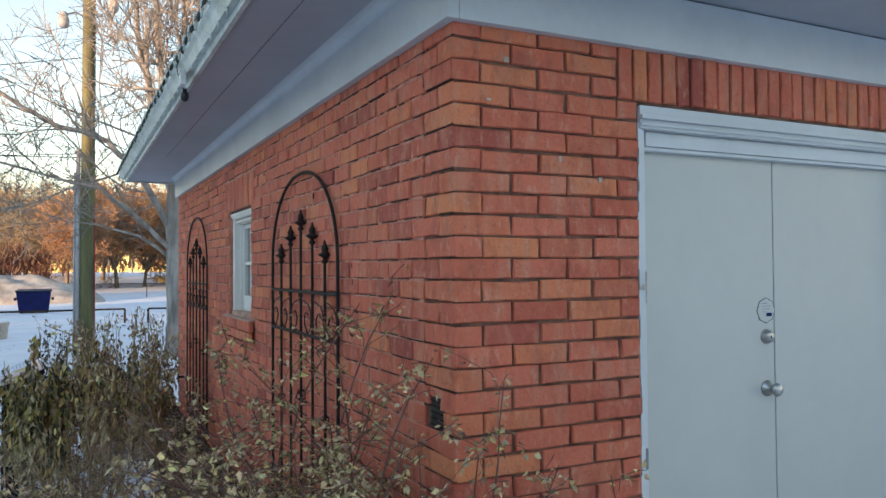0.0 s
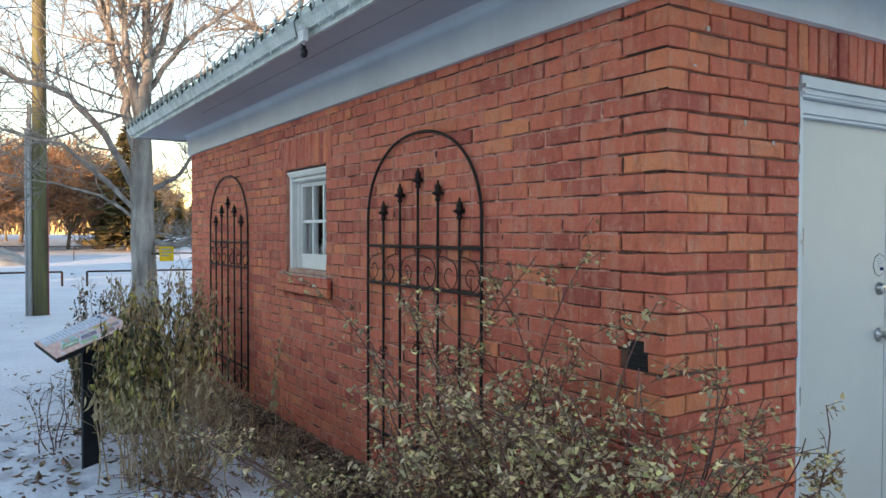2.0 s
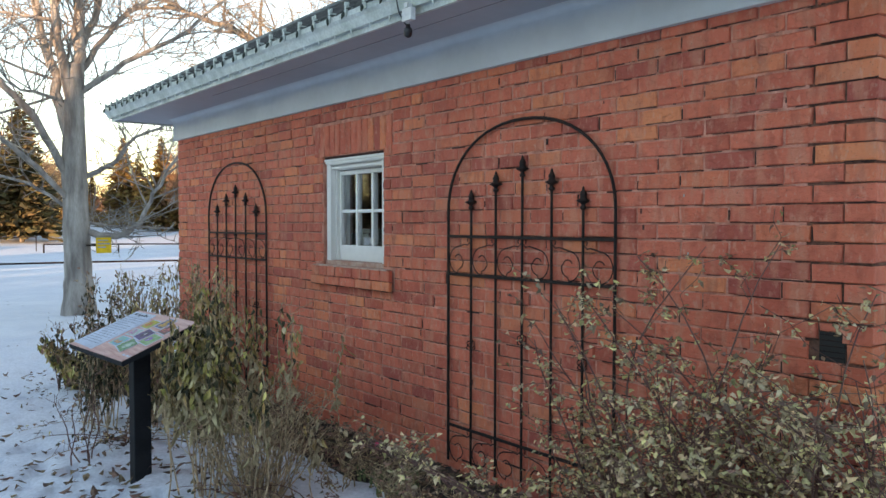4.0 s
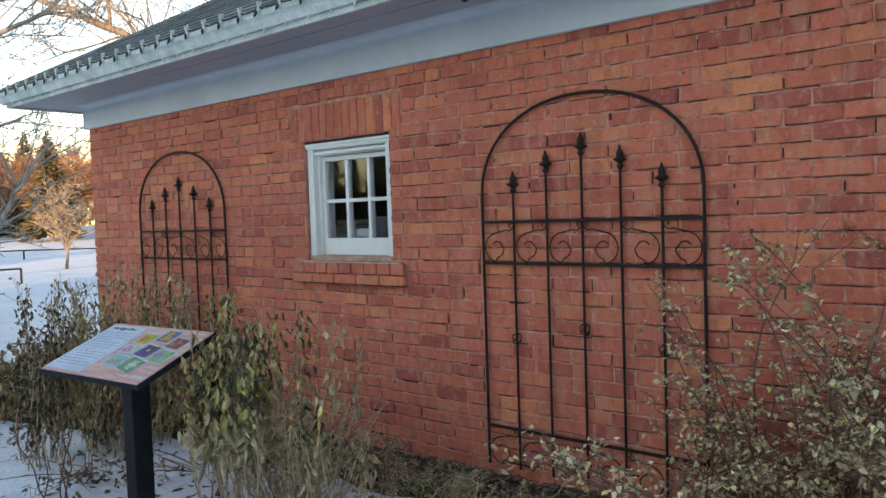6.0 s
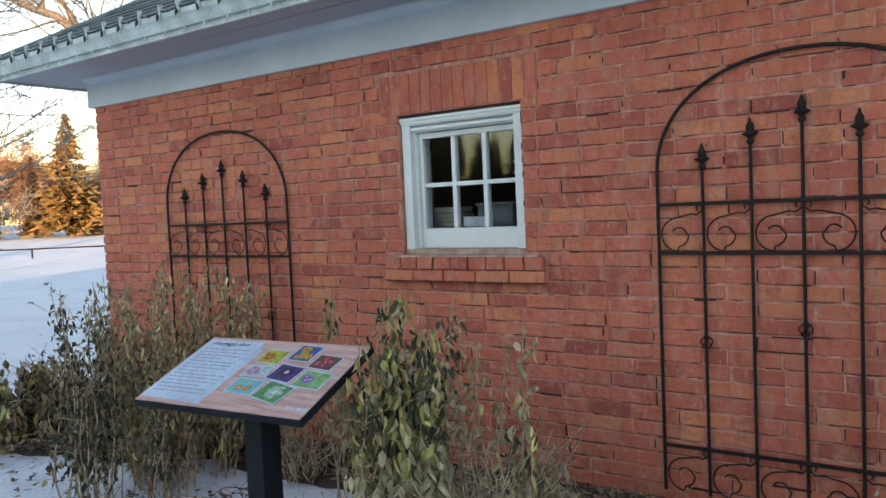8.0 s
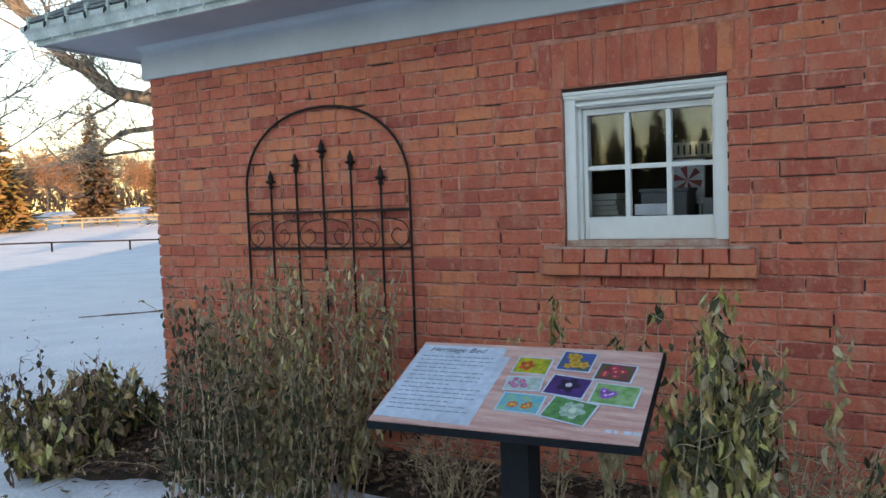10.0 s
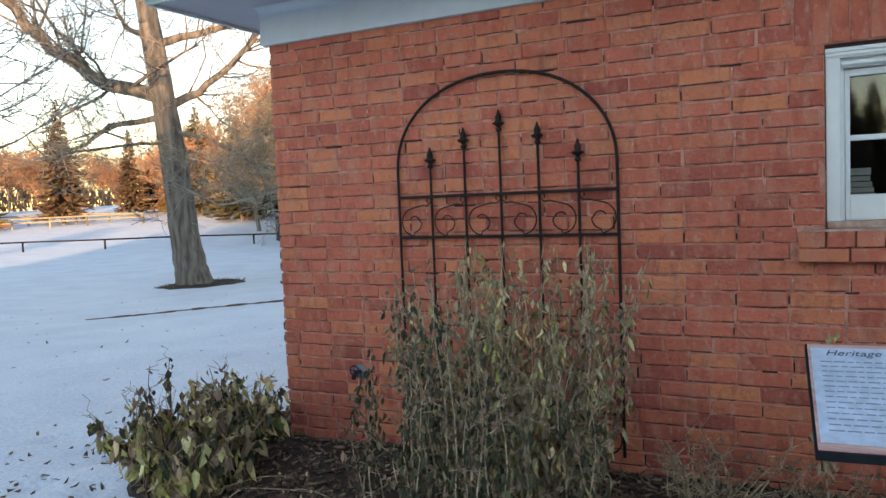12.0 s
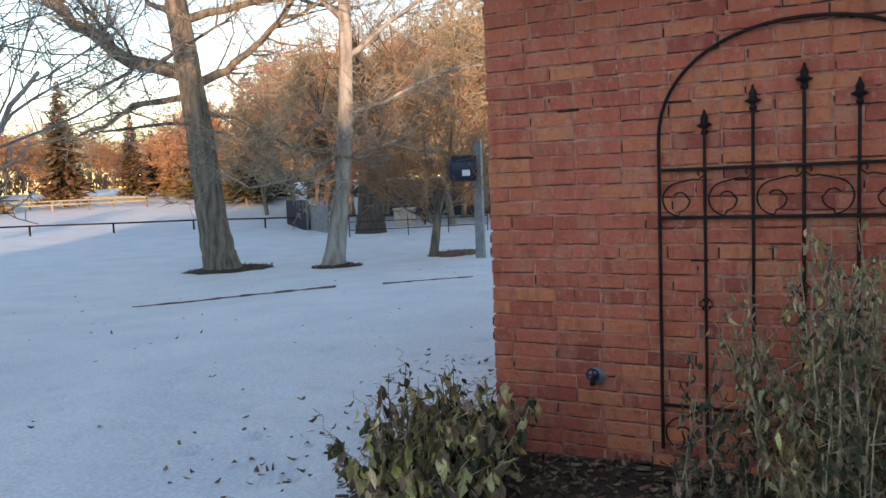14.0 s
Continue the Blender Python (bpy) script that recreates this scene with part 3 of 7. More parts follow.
part("dome", Builder().lathe([(0.012, 0.03), (0.013, 0.012), (0.02, 0.01), (0.023, -0.01), (0.018, -0.03), (0.006, -0.038)], (-0.585, 2.03, 2.535), sides=14), M_PLASTIC_BLACK, pc, smooth=True)
part("bracket", Builder().tube([(-0.592, 2.02, 2.578), (-0.580, 2.028, 2.56)], 0.006, 6), M_PLASTIC_WHITE, pc)
part("cable", Builder().tube([(-0.600, 2.07, 2.75), (-0.620, 2.085, 2.70), (-0.610, 2.075, 2.63), (-0.592, 2.05, 2.575), (-0.585, 2.035, 2.555)], 0.004, 6), M_PLASTIC_BLACK, pc)
part("stay", Builder().box((-0.620, 1.99, 2.64), (-0.590, 2.02, 2.665)), M_PLASTIC_WHITE, pc)

# ---- window ----
wy0, wy1, wz0, wz1 = WIN
win = tagged(empty("window_1", (0.03, (wy0 + wy1) / 2, wz0), "white wooden six-pane window in a brick opening", "window"), kind="structure")
CW = 0.062
part("casing", bevelled([((0.032, wy0 + 0.004, wz0 + 0.03), (0.12, wy0 + CW, wz1 - 0.06)), ((0.032, wy1 - CW, wz0 + 0.03), (0.12, wy1 - 0.004, wz1 - 0.06))], 0.003), M_WHITE, win)
part("head_casing", bevelled([((0.03, wy0 + 0.004, wz1 - 0.06), (0.12, wy1 - 0.004, wz1 - 0.016))], 0.003), M_WHITE, win)
# dark strip that paints the shadow over the head casing
part("head_shadow_strip", Builder().box((0.02, wy0 + 0.001, wz1 - 0.0155), (0.1, wy1 - 0.001, wz1 + 0.004)), M_JOINT_SHADE, win)
part("inner_jamb", bevelled([((0.155, 3.815, 1.30), (0.185, 3.835, 1.95)), ((0.155, 3.165, 1.30), (0.185, 3.185, 1.95))], 0.003), M_WHITE, win)
part("head_moulding", bevelled([((0.012, wy0 + 0.002, wz1 - 0.036), (0.03, wy1 - 0.002, wz1 - 0.018)), ((0.02, wy0 + 0.003, wz1 - 0.052), (0.03, wy1 - 0.003, wz1 - 0.036)), ((0.04, wy0 + CW, wz1 - 0.092), (0.06, wy1 - CW, wz1 - 0.074))], 0.004, 3), M_WHITE, win)
part("window_frame", bevelled([((0.075, wy0 + CW, wz0 + 0.03), (0.14, wy0 + CW + 0.016, wz1 - 0.06)), ((0.075, wy1 - CW - 0.016, wz0 + 0.03), (0.14, wy1 - CW, wz1 - 0.06)), ((0.07, wy0 + CW, wz1 - 0.10), (0.14, wy1 - CW, wz1 - 0.06))], 0.003), M_WHITE, win)
gy0, gy1, gz0, gz1 = 3.19, 3.81, 1.38, 1.905
part("sash", bevelled([((0.10, wy0 + CW + 0.018, wz0 + 0.031), (0.15, gy0, gz1 + 0.03)), ((0.10, gy1, wz0 + 0.031), (0.15, wy1 - CW - 0.018, gz1 + 0.03)), ((0.101, gy0, wz0 + 0.031), (0.149, gy1, gz0)), ((0.101, gy0, gz1), (0.149, gy1, gz1 + 0.03))], 0.003), M_WHITE, win)
mids = [gy0 + (gy1 - gy0) / 3, gy0 + 2 * (gy1 - gy0) / 3]
zmid = 1.633
for m_ in mids:
    part("mullion", bevelled([((0.105, m_ - 0.013, gz0), (0.148, m_ + 0.013, gz1))], 0.004), M_WHITE, win)
part("glazing_bar", bevelled([((0.108, gy0, zmid - 0.012), (0.146, gy1, zmid + 0.012))], 0.004), M_WHITE, win)
for a, b in zip([gy0] + [m + 0.013 for m in mids], [m - 0.013 for m in mids] + [gy1]):
    for za, zb in ((gz0, zmid - 0.012), (zmid + 0.012, gz1)):
        pane = part("pane", Builder().box((0.128, a, za), (0.131, b, zb)), M_GLASS, win)
        pane.visible_shadow = False
part("window_sill", bevelled([((-0.038, wy0 - 0.09, wz0 - 0.012), (0.12, wy1 + 0.09, wz0 - 0.001)), ((0.02, wy0 + 0.004, wz0), (0.12, wy1 - 0.004, wz0 + 0.03))], 0.003), M_SILL, win, "worn brick-coloured window sill with pale mortar")

# ---- doors ----
dx0, dx1, dz0, dz1 = DOOR
fr1 = tagged(empty("door_1", (dx0, 0.05, dz0), "white painted double door with chrome knob and deadbolt", "door"), kind="structure")
part("casing", bevelled([((dx0, 0.012, -0.05), (dx0 + 0.034, 0.11, 2.115)), ((dx1 - 0.055, 0.0, -0.05), (dx1, 0.11, 2.115))], 0.004), M_TRIM, fr1)
part("head_casing", bevelled([((dx0, -0.004, 2.115), (dx1, 0.11, 2.205)), ((dx0 - 0.004, -0.022, 2.150), (dx1 + 0.004, -0.004, 2.168)), ((dx0, -0.014, 2.125), (dx1, -0.004, 2.138)), ((dx0 + 0.056, 0.03, 2.055), (dx1 - 0.056, 0.07, 2.113))], 0.004, 2), M_TRIM, fr1)
part("door_stop", bevelled([((dx0 + 0.056, 0.04, 2.04), (dx1 - 0.056, 0.072, 2.054))], 0.003), M_TRIM, fr1)
MEET = 1.60
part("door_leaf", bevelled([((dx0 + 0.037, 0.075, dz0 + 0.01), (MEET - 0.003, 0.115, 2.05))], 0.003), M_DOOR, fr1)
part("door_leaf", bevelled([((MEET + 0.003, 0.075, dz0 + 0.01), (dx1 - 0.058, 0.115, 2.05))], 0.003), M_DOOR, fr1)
part("meeting_gap", Builder().box((MEET - 0.003, 0.1, dz0), (MEET + 0.003, 0.112, 2.04)), M_SEAL, fr1)
knob = part("door_knob", Builder().lathe([(0.034, 0.0), (0.034, -0.006), (0.018, -0.010), (0.013, -0.028), (0.016, -0.036), (0.027, -0.044), (0.029, -0.056), (0.022, -0.066), (0.006, -0.069)], (1.548, 0.075, 1.063), "y", 24), M_CHROME, fr1, "satin chrome round door knob", True)
part("latch_bolt", bevelled([((1.563, 0.04, 1.045), (1.608, 0.07, 1.078))], 0.006), M_CHROME, fr1)
part("deadbolt", Builder().lathe([(0.032, 0.0), (0.031, -0.008), (0.024, -0.018), (0.023, -0.026), (0.008, -0.027)], (1.548, 0.075, 1.284), "y", 24), M_CHROME, fr1, "satin chrome deadbolt cylinder", True)
part("keyhole", Builder().box((1.546, 0.046, 1.277), (1.55, 0.05, 1.291)), M_PLASTIC_BLACK, fr1)
sticker = part("sticker", Builder().lathe([(0.056, 0.0), (0.056, -0.0012)], (1.548, 0.0748, 1.396), "y", 8), M_SEAL, fr1, "small octagonal security sticker")
part("sticker_face", Builder().lathe([(0.052, 0.0), (0.052, -0.0008)], (1.548, 0.0734, 1.396), "y", 8), M_DOOR, fr1)
stb = Builder()
for i, wd in enumerate((0.03, 0.05, 0.045, 0.02)):
    stb.box((1.523, 0.0715, 1.425 - i * 0.012), (1.523 + wd, 0.0722, 1.428 - i * 0.012))
part("sticker_print", stb, M_INK_GREY, fr1)
part("sticker_mark", Builder().box((1.548, 0.0712, 1.370), (1.581, 0.0718, 1.386)), M_BLUE, fr1)
part("hinge", bevelled([((dx0 + 0.016, 0.004, 0.82), (dx0 + 0.028, 0.014, 0.90))], 0.003), M_GREYMETAL, fr1)
part("strike_mark", Builder().box((dx0 + 0.02, -0.002, 1.45), (dx0 + 0.026, 0.0, 1.57)), M_STUCCO, fr1)
sealant = Builder()
rng = random.Random(91)
z = -0.04
while z < 2.11:
    step = rng.uniform(0.03, 0.075)
    sealant.box((dx0 - rng.uniform(0.001, 0.010), 0.001 + rng.uniform(0, 0.003), z), (dx0 + rng.uniform(0.008, 0.014), 0.02, z + step - 0.0005))
    z += step
part("sealant_bead", sealant, M_TRIM, fr1, "rough white caulking between jamb and brick")
part("threshold", Builder().box((dx0, -0.02, -0.05), (dx1, 0.12, dz0)), M_STUCCO, fr1)
tagged(part("door_step", bevelled([((dx0 - 0.1, -0.9, -0.3), (dx1 + 0.2, -0.03, -0.02))], 0.01), M_STUCCO), kind="structure")

# brick-sized wall vent and wall tap
vent = empty("wall_vent", (0, 0.145, 1.08), "dark brick-sized vent opening in the red brick wall", "vent")
VB = Builder().box((0.0075, 0.097, 1.025), (0.0115, 0.193, 1.135))
part("opening", VB, M_PLASTIC_BLACK, vent)
vl = Builder()
for i in range(5):
    vl.box((0.001, 0.1, 1.04 + i * 0.021), (0.0072, 0.19, 1.044 + i * 0.021))
part("louvre", vl, M_IRON, vent)
tap = empty("wall_faucet", (0, 6.4, 0.43), "weathered dark wall faucet on red brick", "faucet")
part("flange", Builder().lathe([(0.045, 0), (0.045, -0.006), (0.02, -0.01)], (0, 6.4, 0.43), "x", 16), M_GREYMETAL, tap, smooth=True)
part("valve", Builder().tube([(-0.005, 6.4, 0.43), (-0.06, 6.4, 0.43), (-0.085, 6.4, 0.405)], 0.014, 8), M_IRON, tap)
hw = Builder()
for i in range(12):
    a0, a1 = i * math.pi / 6, (i + 1) * math.pi / 6
    hw.tube([(-0.07, 6.4 + 0.03 * math.cos(a0), 0.45 + 0.03 * math.sin(a0)), (-0.07, 6.4 + 0.03 * math.cos(a1), 0.45 + 0.03 * math.sin(a1))], 0.005, 5)
hw.tube([(-0.07, 6.37, 0.45), (-0.07, 6.43, 0.45)], 0.004, 4).tube([(-0.07, 6.4, 0.42), (-0.07, 6.4, 0.48)], 0.004, 4)
part("handwheel", hw, M_NAVY, tap)

# ---- iron trellises ----
def arc(cx, cy, r, a0, a1, n):
    return [(cx + r * math.cos(radians(a0 + (a1 - a0) * i / n)), cy + r * math.sin(radians(a0 + (a1 - a0) * i / n))) for i in range(n + 1)]


def trellis(y_left, z_foot, label):
    """An arched garden trellis that stands against the wall; y_left is its edge towards the far end of the wall."""
    x = -0.022
    W, Hh = 1.245, 1.992
    t = empty("iron_trellis", (x, y_left - W / 2, z_foot), label, "trellis", "iron trellises on the wall")

    def P(u, v, dx=0.0):
        return (x + dx, y_left - u, z_foot + v)

    spring = 1.50
    pts = [P(0, 0), P(0, spring)]
    for i in range(1, 28):
        a = math.pi * i / 28
        c, s = math.cos(a), math.sin(a)
        pts.append(P(W / 2 - W / 2 * math.copysign(abs(c) ** 0.93, c), spring + (Hh - spring) * s ** 0.95))
    pts += [P(W, spring), P(W, 0)]
    part("arched_frame", Builder().tube(pts, 0.0085, 6), M_IRON, t)
    rails = (0.22, 1.13, 1.355)
    for v in rails:
        part("rail", bevelled([((x - 0.009, y_left - W, z_foot + v - 0.008), (x + 0.004, y_left, z_foot + v + 0.008))], 0.002, 1), M_IRON, t)
    us = [0.207, 0.415, 0.623, 0.836, 1.047]
    tips = [1.615, 1.71, 1.785, 1.705, 1.605]
    for k, (u, v) in enumerate(zip(us, tips)):
        bar = part("upright", Builder().tube([P(u, 0.0), P(u, v - 0.09)], 0.0075, 6), M_IRON, t)
        prof = [(0.008, -0.105), (0.016, -0.098), (0.016, -0.088), (0.009, -0.082), (0.013, -0.074), (0.034, -0.062), (0.036, -0.058), (0.018, -0.050), (0.016, -0.04), (0.018, -0.028), (0.011, -0.012), (0.006, -0.004), (0.008, 0.0), (0.002, 0.012)]
        part("finial", Builder().lathe(prof, P(u, v), "z", 8), M_IRON, bar, smooth=True)
        if k in (0, 2, 4):
            zb = (0.72, 0.80, 0.72)[k // 2] + (0.01 if k == 4 else 0)
            bk = Builder()
            for q in range(4):
                path = []
                for i in range(9):
                    a = math.pi * i / 8
                    ph = q * math.pi / 2 + a
                    r = 0.024 * math.sin(a) + 0.004
                    px, py, pz = P(u, zb - 0.028 * math.cos(a))
                    path.append((px + r * math.cos(ph), py + r * math.sin(ph), pz))
                bk.tube(path, 0.0032, 4, False)
            part("basket", bk, M_IRON, bar)
    edges = [0.0] + us + [W]
    for (va, vb) in ((rails[1], rails[2]), (0.0, rails[0])):
        h = vb - va
        for j in range(6):
            u0, u1 = edges[j], edges[j + 1]
            flip = j >= 3
            w = u1 - u0
            r = min(0.078, h * 0.37)
            cx = (w * 0.46)
            cy = va + r + 0.008
            path = arc(cx - 0.01, cy + 0.01, r * 0.52, 120, -60, 8)
            path = arc(cx, cy, r * 0.42, 150, 20, 6) + arc(cx - r * 0.12, cy - r * 0.05, r * 0.68, 0, -80, 6)
            path += arc(cx - r * 0.02, cy, r, -95, -255, 12)
            path += [(cx + r * 0.75, va + h * 0.80), (w * 0.86, va + h * 0.78), (w * 0.97, va + h * 0.86)]
            path += [(w * 0.99, va + h * 0.95), (w * 0.90, va + h * 0.98), (w * 0.85, va + h * 0.92), (w * 0.88, va + h * 0.86)]
            pts = [P(u0 + (w - a if flip else a), b, -0.002) for a, b in path]
            part("scroll", Builder().tube(pts, 0.0036, 4, False), M_IRON, t)
    return t


trellis(2.385, 0.112, "arched black wrought-iron trellis standing behind the rose bush")
trellis(6.07, 0.098, "arched black wrought-iron trellis behind tall withered stems")

# ---- garden sign ----
sign = empty("garden_sign", (-1.49, 3.54, -0.1), "low sloping garden sign panel on a square black post", "sign")
part("post", bevelled([((-1.53, 3.485, -0.25), (-1.43, 3.585, 0.83))], 0.006), M_BLACK, sign, "square black metal post")
BL, BR, TL = Vector((-1.775, 3.93, 0.80)), Vector((-1.715, 3.08, 0.805)), Vector((-1.345, 3.96, 0.972))
u_ax, v_ax = (BR - BL), (TL - BL)
PW = u_ax.length
u_ax.normalize()
v_ax = (v_ax - u_ax * v_ax.dot(u_ax))
PH = v_ax.length
v_ax.normalize()
n_ax = u_ax.cross(v_ax)
PM = Matrix(((u_ax.x, v_ax.x, n_ax.x, BL.x), (u_ax.y, v_ax.y, n_ax.y, BL.y), (u_ax.z, v_ax.z, n_ax.z, BL.z), (0, 0, 0, 1)))


def slab(name, u0, v0, u1, v1, w0, w1, mat, parent, turn=0.0, label=""):
    c = Matrix.Translation(((u0 + u1) / 2, (v0 + v1) / 2, 0)) @ Matrix.Rotation(radians(turn), 4, "Z")
    b = Builder().box((-(u1 - u0) / 2, -(v1 - v0) / 2, w0), ((u1 - u0) / 2, (v1 - v0) / 2, w1), PM @ c)
    return part(name, b, mat, parent, label)


slab("backing", -0.006, -0.006, PW + 0.006, PH + 0.006, -0.03, -0.004, M_BLACK, sign)
panel = slab("panel", 0, 0, PW, PH, -0.0035, 0.0, M_PANELWOOD, sign, 0, "printed pink wood-grain sign panel")
slab("mounting_plate", PW * 0.35, PH * 0.2, PW * 0.62, PH * 0.7, -0.05, -0.031, M_BLACK, sign)
slab("printed_sheet", PW * 0.02, PH * 0.045, PW * 0.41, PH * 0.86, 0.0006, 0.0012, M_PRINT_PAPER, panel, -2)
slab("printed_sheet", PW * 0.008, PH * 0.05, PW * 0.385, PH * 0.955, 0.0016, 0.0022, M_PRINT_PAPER, panel, 0)
tl = Builder()
rng = random.Random(12)
for i in range(14):
    v = PH * (0.80 - i * 0.05)
    wd = PW * (rng.uniform(0.29, 0.34) if i % 4 != 3 else rng.uniform(0.17, 0.26))
    u = PW * 0.035
    while u < PW * 0.035 + wd:
        wl = min(rng.uniform(0.012, 0.035), PW * 0.035 + wd - u + 0.001)
        tl.box((u, v, 0.0024), (u + wl, v + 0.0045, 0.0028), PM)
        u += wl + 0.006
part("text_line", tl, M_INK_GREY, panel)
cu = bpy.data.curves.new("sign_heading", "FONT")
cu.body, cu.size, cu.shear, cu.extrude, cu.offset = "Heritage Bed", 0.04, 0.3, 0.0003, -0.0003
tob = new("heading_source", cu)
bpy.context.view_layer.update()
tme = bpy.data.meshes.new_from_object(tob.evaluated_get(bpy.context.evaluated_depsgraph_get()))
bpy.data.objects.remove(tob)
tme.materials.clear()
tme.materials.append(M_INK)
hd = new("heading", tme)
hd.parent = panel
hd.matrix_parent_inverse = panel.matrix_world.inverted()
hd.matrix_world = PM @ Matrix.Translation((PW * 0.05, PH * 0.87, 0.003))


def flower_picture(u, v, w, h, turn, ground_col, ground_col2, petal, heart, seed, n=6):
    """A bordered print of garden flowers, in flat colours."""
    pic = slab("flower_picture", u - w / 2, v - h / 2, u + w / 2, v + h / 2, 0.0008 + seed * 0.0002, 0.0014 + seed * 0.0002, M_PRINT_PAPER, panel, turn)
    gm = material("picture_ground", ground_col, 0.4, color2=ground_col2, scale=38, detail=3)
    pm = material("picture_petal", petal, 0.4, color2=[c * 0.55 for c in petal], scale=60)
    hm = material("picture_heart", heart, 0.4)
    iw, ih, up = w - 0.012, h - 0.012, 0.0018 + seed * 0.0002
    slab("picture_field", u - iw / 2, v - ih / 2, u + iw / 2, v + ih / 2, up, up + 0.0002, gm, pic, turn)
    rng = random.Random(seed * 31)
    R = Matrix.Translation((u, v, 0)) @ Matrix.Rotation(radians(turn), 4, "Z")
    pb, hb = Builder(), Builder()
    for k in range(n):
        big = 1.0 if n > 2 else 2.2
        r = min(iw, ih) * 0.2 * big * rng.uniform(0.8, 1.1)
        r = min(r, ih * 0.42)
        cx = rng.uniform(-iw / 2 + r * 1.05, iw / 2 - r * 1.05)
        cy = rng.uniform(-ih / 2 + r, ih / 2 - r) if ih / 2 > r else 0
        pts = []
        for i in range(30):
            a = i * math.pi / 15
            q = r * (0.82 + 0.18 * math.cos(a * (5 + k % 3)))
            pts.append(PM @ R @ Vector((cx + q * math.cos(a), cy + q * math.sin(a), up + 0.0003 + k * 0.00004)))
        pb.quad(*pts)
        hb.quad(*[PM @ R @ Vector((cx + r * 0.28 * math.cos(i * math.pi / 5), cy + r * 0.28 * math.sin(i * math.pi / 5), up + 0.0007 + k * 0.00004)) for i in range(10)])
    part("picture_petals", pb, pm, pic)
    part("picture_hearts", hb, hm, pic)


FW, FH = 0.125, 0.098
flower_picture(PW * 0.525, PH * 0.75, FW, FH, -2, (0.62, 0.5, 0.02), (0.25, 0.3, 0.03), (0.8, 0.10, 0.02), (0.7, 0.35, 0.03), 1, 1)
flower_picture(PW * 0.69, PH * 0.83, FW * 0.95, FH * 1.15, -4, (0.04, 0.09, 0.35), (0.06, 0.12, 0.06), (0.8, 0.42, 0.05), (0.5, 0.25, 0.03), 2, 7)
flower_picture(PW * 0.85, PH * 0.72, FW, FH, -6, (0.06, 0.10, 0.03), (0.25, 0.03, 0.06), (0.75, 0.03, 0.12), (0.8, 0.5, 0.1), 3, 6)
flower_picture(PW * 0.525, PH * 0.53, FW, FH * 0.8, 3, (0.5, 0.62, 0.6), (0.3, 0.4, 0.3), (0.7, 0.16, 0.42), (0.8, 0.4, 0.5), 4, 6)
flower_picture(PW * 0.695, PH * 0.53, FW * 1.1, FH * 1.1, -8, (0.05, 0.02, 0.11), (0.09, 0.03, 0.2), (0.022, 0.01, 0.05), (0.7, 0.65, 0.7), 5, 1)
flower_picture(PW * 0.875, PH * 0.47, FW * 1.15, FH * 1.1, -5, (0.10, 0.3, 0.06), (0.3, 0.5, 0.25), (0.42, 0.10, 0.6), (0.75, 0.6, 0.85), 6, 4)
flower_picture(PW * 0.55, PH * 0.31, FW * 1.15, FH, -3, (0.03, 0.4, 0.62), (0.25, 0.5, 0.3), (0.85, 0.22, 0.04), (0.9, 0.55, 0.15), 7, 5)
flower_picture(PW * 0.735, PH * 0.27, FW * 1.2, FH * 1.15, -13, (0.10, 0.33, 0.10), (0.04, 0.16, 0.05), (0.45, 0.62, 0.5), (0.65, 0.75, 0.6), 8, 2)
mk = Builder()
for i, wd in enumerate((0.018, 0.01, 0.035, 0.022)):
    mk.box((PW * 0.88 + i * 0.026, PH * 0.09, 0.0006), (PW * 0.88 + i * 0.026 + min(wd, 0.022), PH * 0.12, 0.001), PM)
part("footer_mark", mk, M_PRINT_PAPER, panel)

# ---- things behind the window ----
shelf = empty("wire_shelf", (0.42, 3.5, 1.33), "chrome wire shelf just inside the window", "shelf")
ws = Builder()
for i in range(17):
    ws.tube([(0.27 + i * 0.022, 2.75, 1.345), (0.27 + i * 0.022, 4.3, 1.345)], 0.0022, 4)
for zz in (1.352, 1.318):
    ws.tube([(0.262, 2.75, zz), (0.262, 4.3, zz)], 0.004, 5)
part("wire_deck", ws, M_STEEL, shelf)
zig = Builder()
pts = [(0.262, 2.75 + i * 0.03, 1.35 if i % 2 else 1.32) for i in range(52)]
zig.tube(pts, 0.0025, 4)
part("truss_wire", zig, M_STEEL, shelf)
part("post", Builder().tube([(0.27, 4.12, 0.02), (0.27, 4.12, 1.9)], 0.012, 8), M_STEEL, shelf)
part("post", Builder().tube([(0.62, 4.12, 0.02), (0.62, 4.12, 1.88)], 0.012, 8), M_STEEL, shelf)
part("post", Builder().tube([(0.27, 2.78, 0.02), (0.27, 2.78, 1.9)], 0.012, 8), M_STEEL, shelf)
part("post", Builder().tube([(0.62, 2.78, 0.02), (0.62, 2.78, 1.88)], 0.012, 8), M_STEEL, shelf)
stack = empty("book_stack", (0.4, 3.85, 1.356), "stack of cream books on the wire shelf", "books")
for i in range(4):
    part("book", bevelled([((0.29, 3.70 + 0.008 * i, 1.358 + i * 0.027), (0.5, 3.98 - 0.01 * (i % 2), 1.382 + i * 0.027))], 0.003), M_PAPER, stack)
part("book", bevelled([((0.3, 3.72, 1.468), (0.48, 3.93, 1.5))], 0.003), M_PAPER, stack)
tub = empty("storage_tub", (0.4, 3.47, 1.356), "grey plastic storage tub on the wire shelf", "tub")
part("tub_body", bevelled([((0.34, 3.36, 1.358), (0.56, 3.60, 1.50))], 0.01), M_GREYBOX, tub)
part("lid", bevelled([((0.33, 3.35, 1.501), (0.57, 3.61, 1.518))], 0.005), M_GREYBOX, tub)
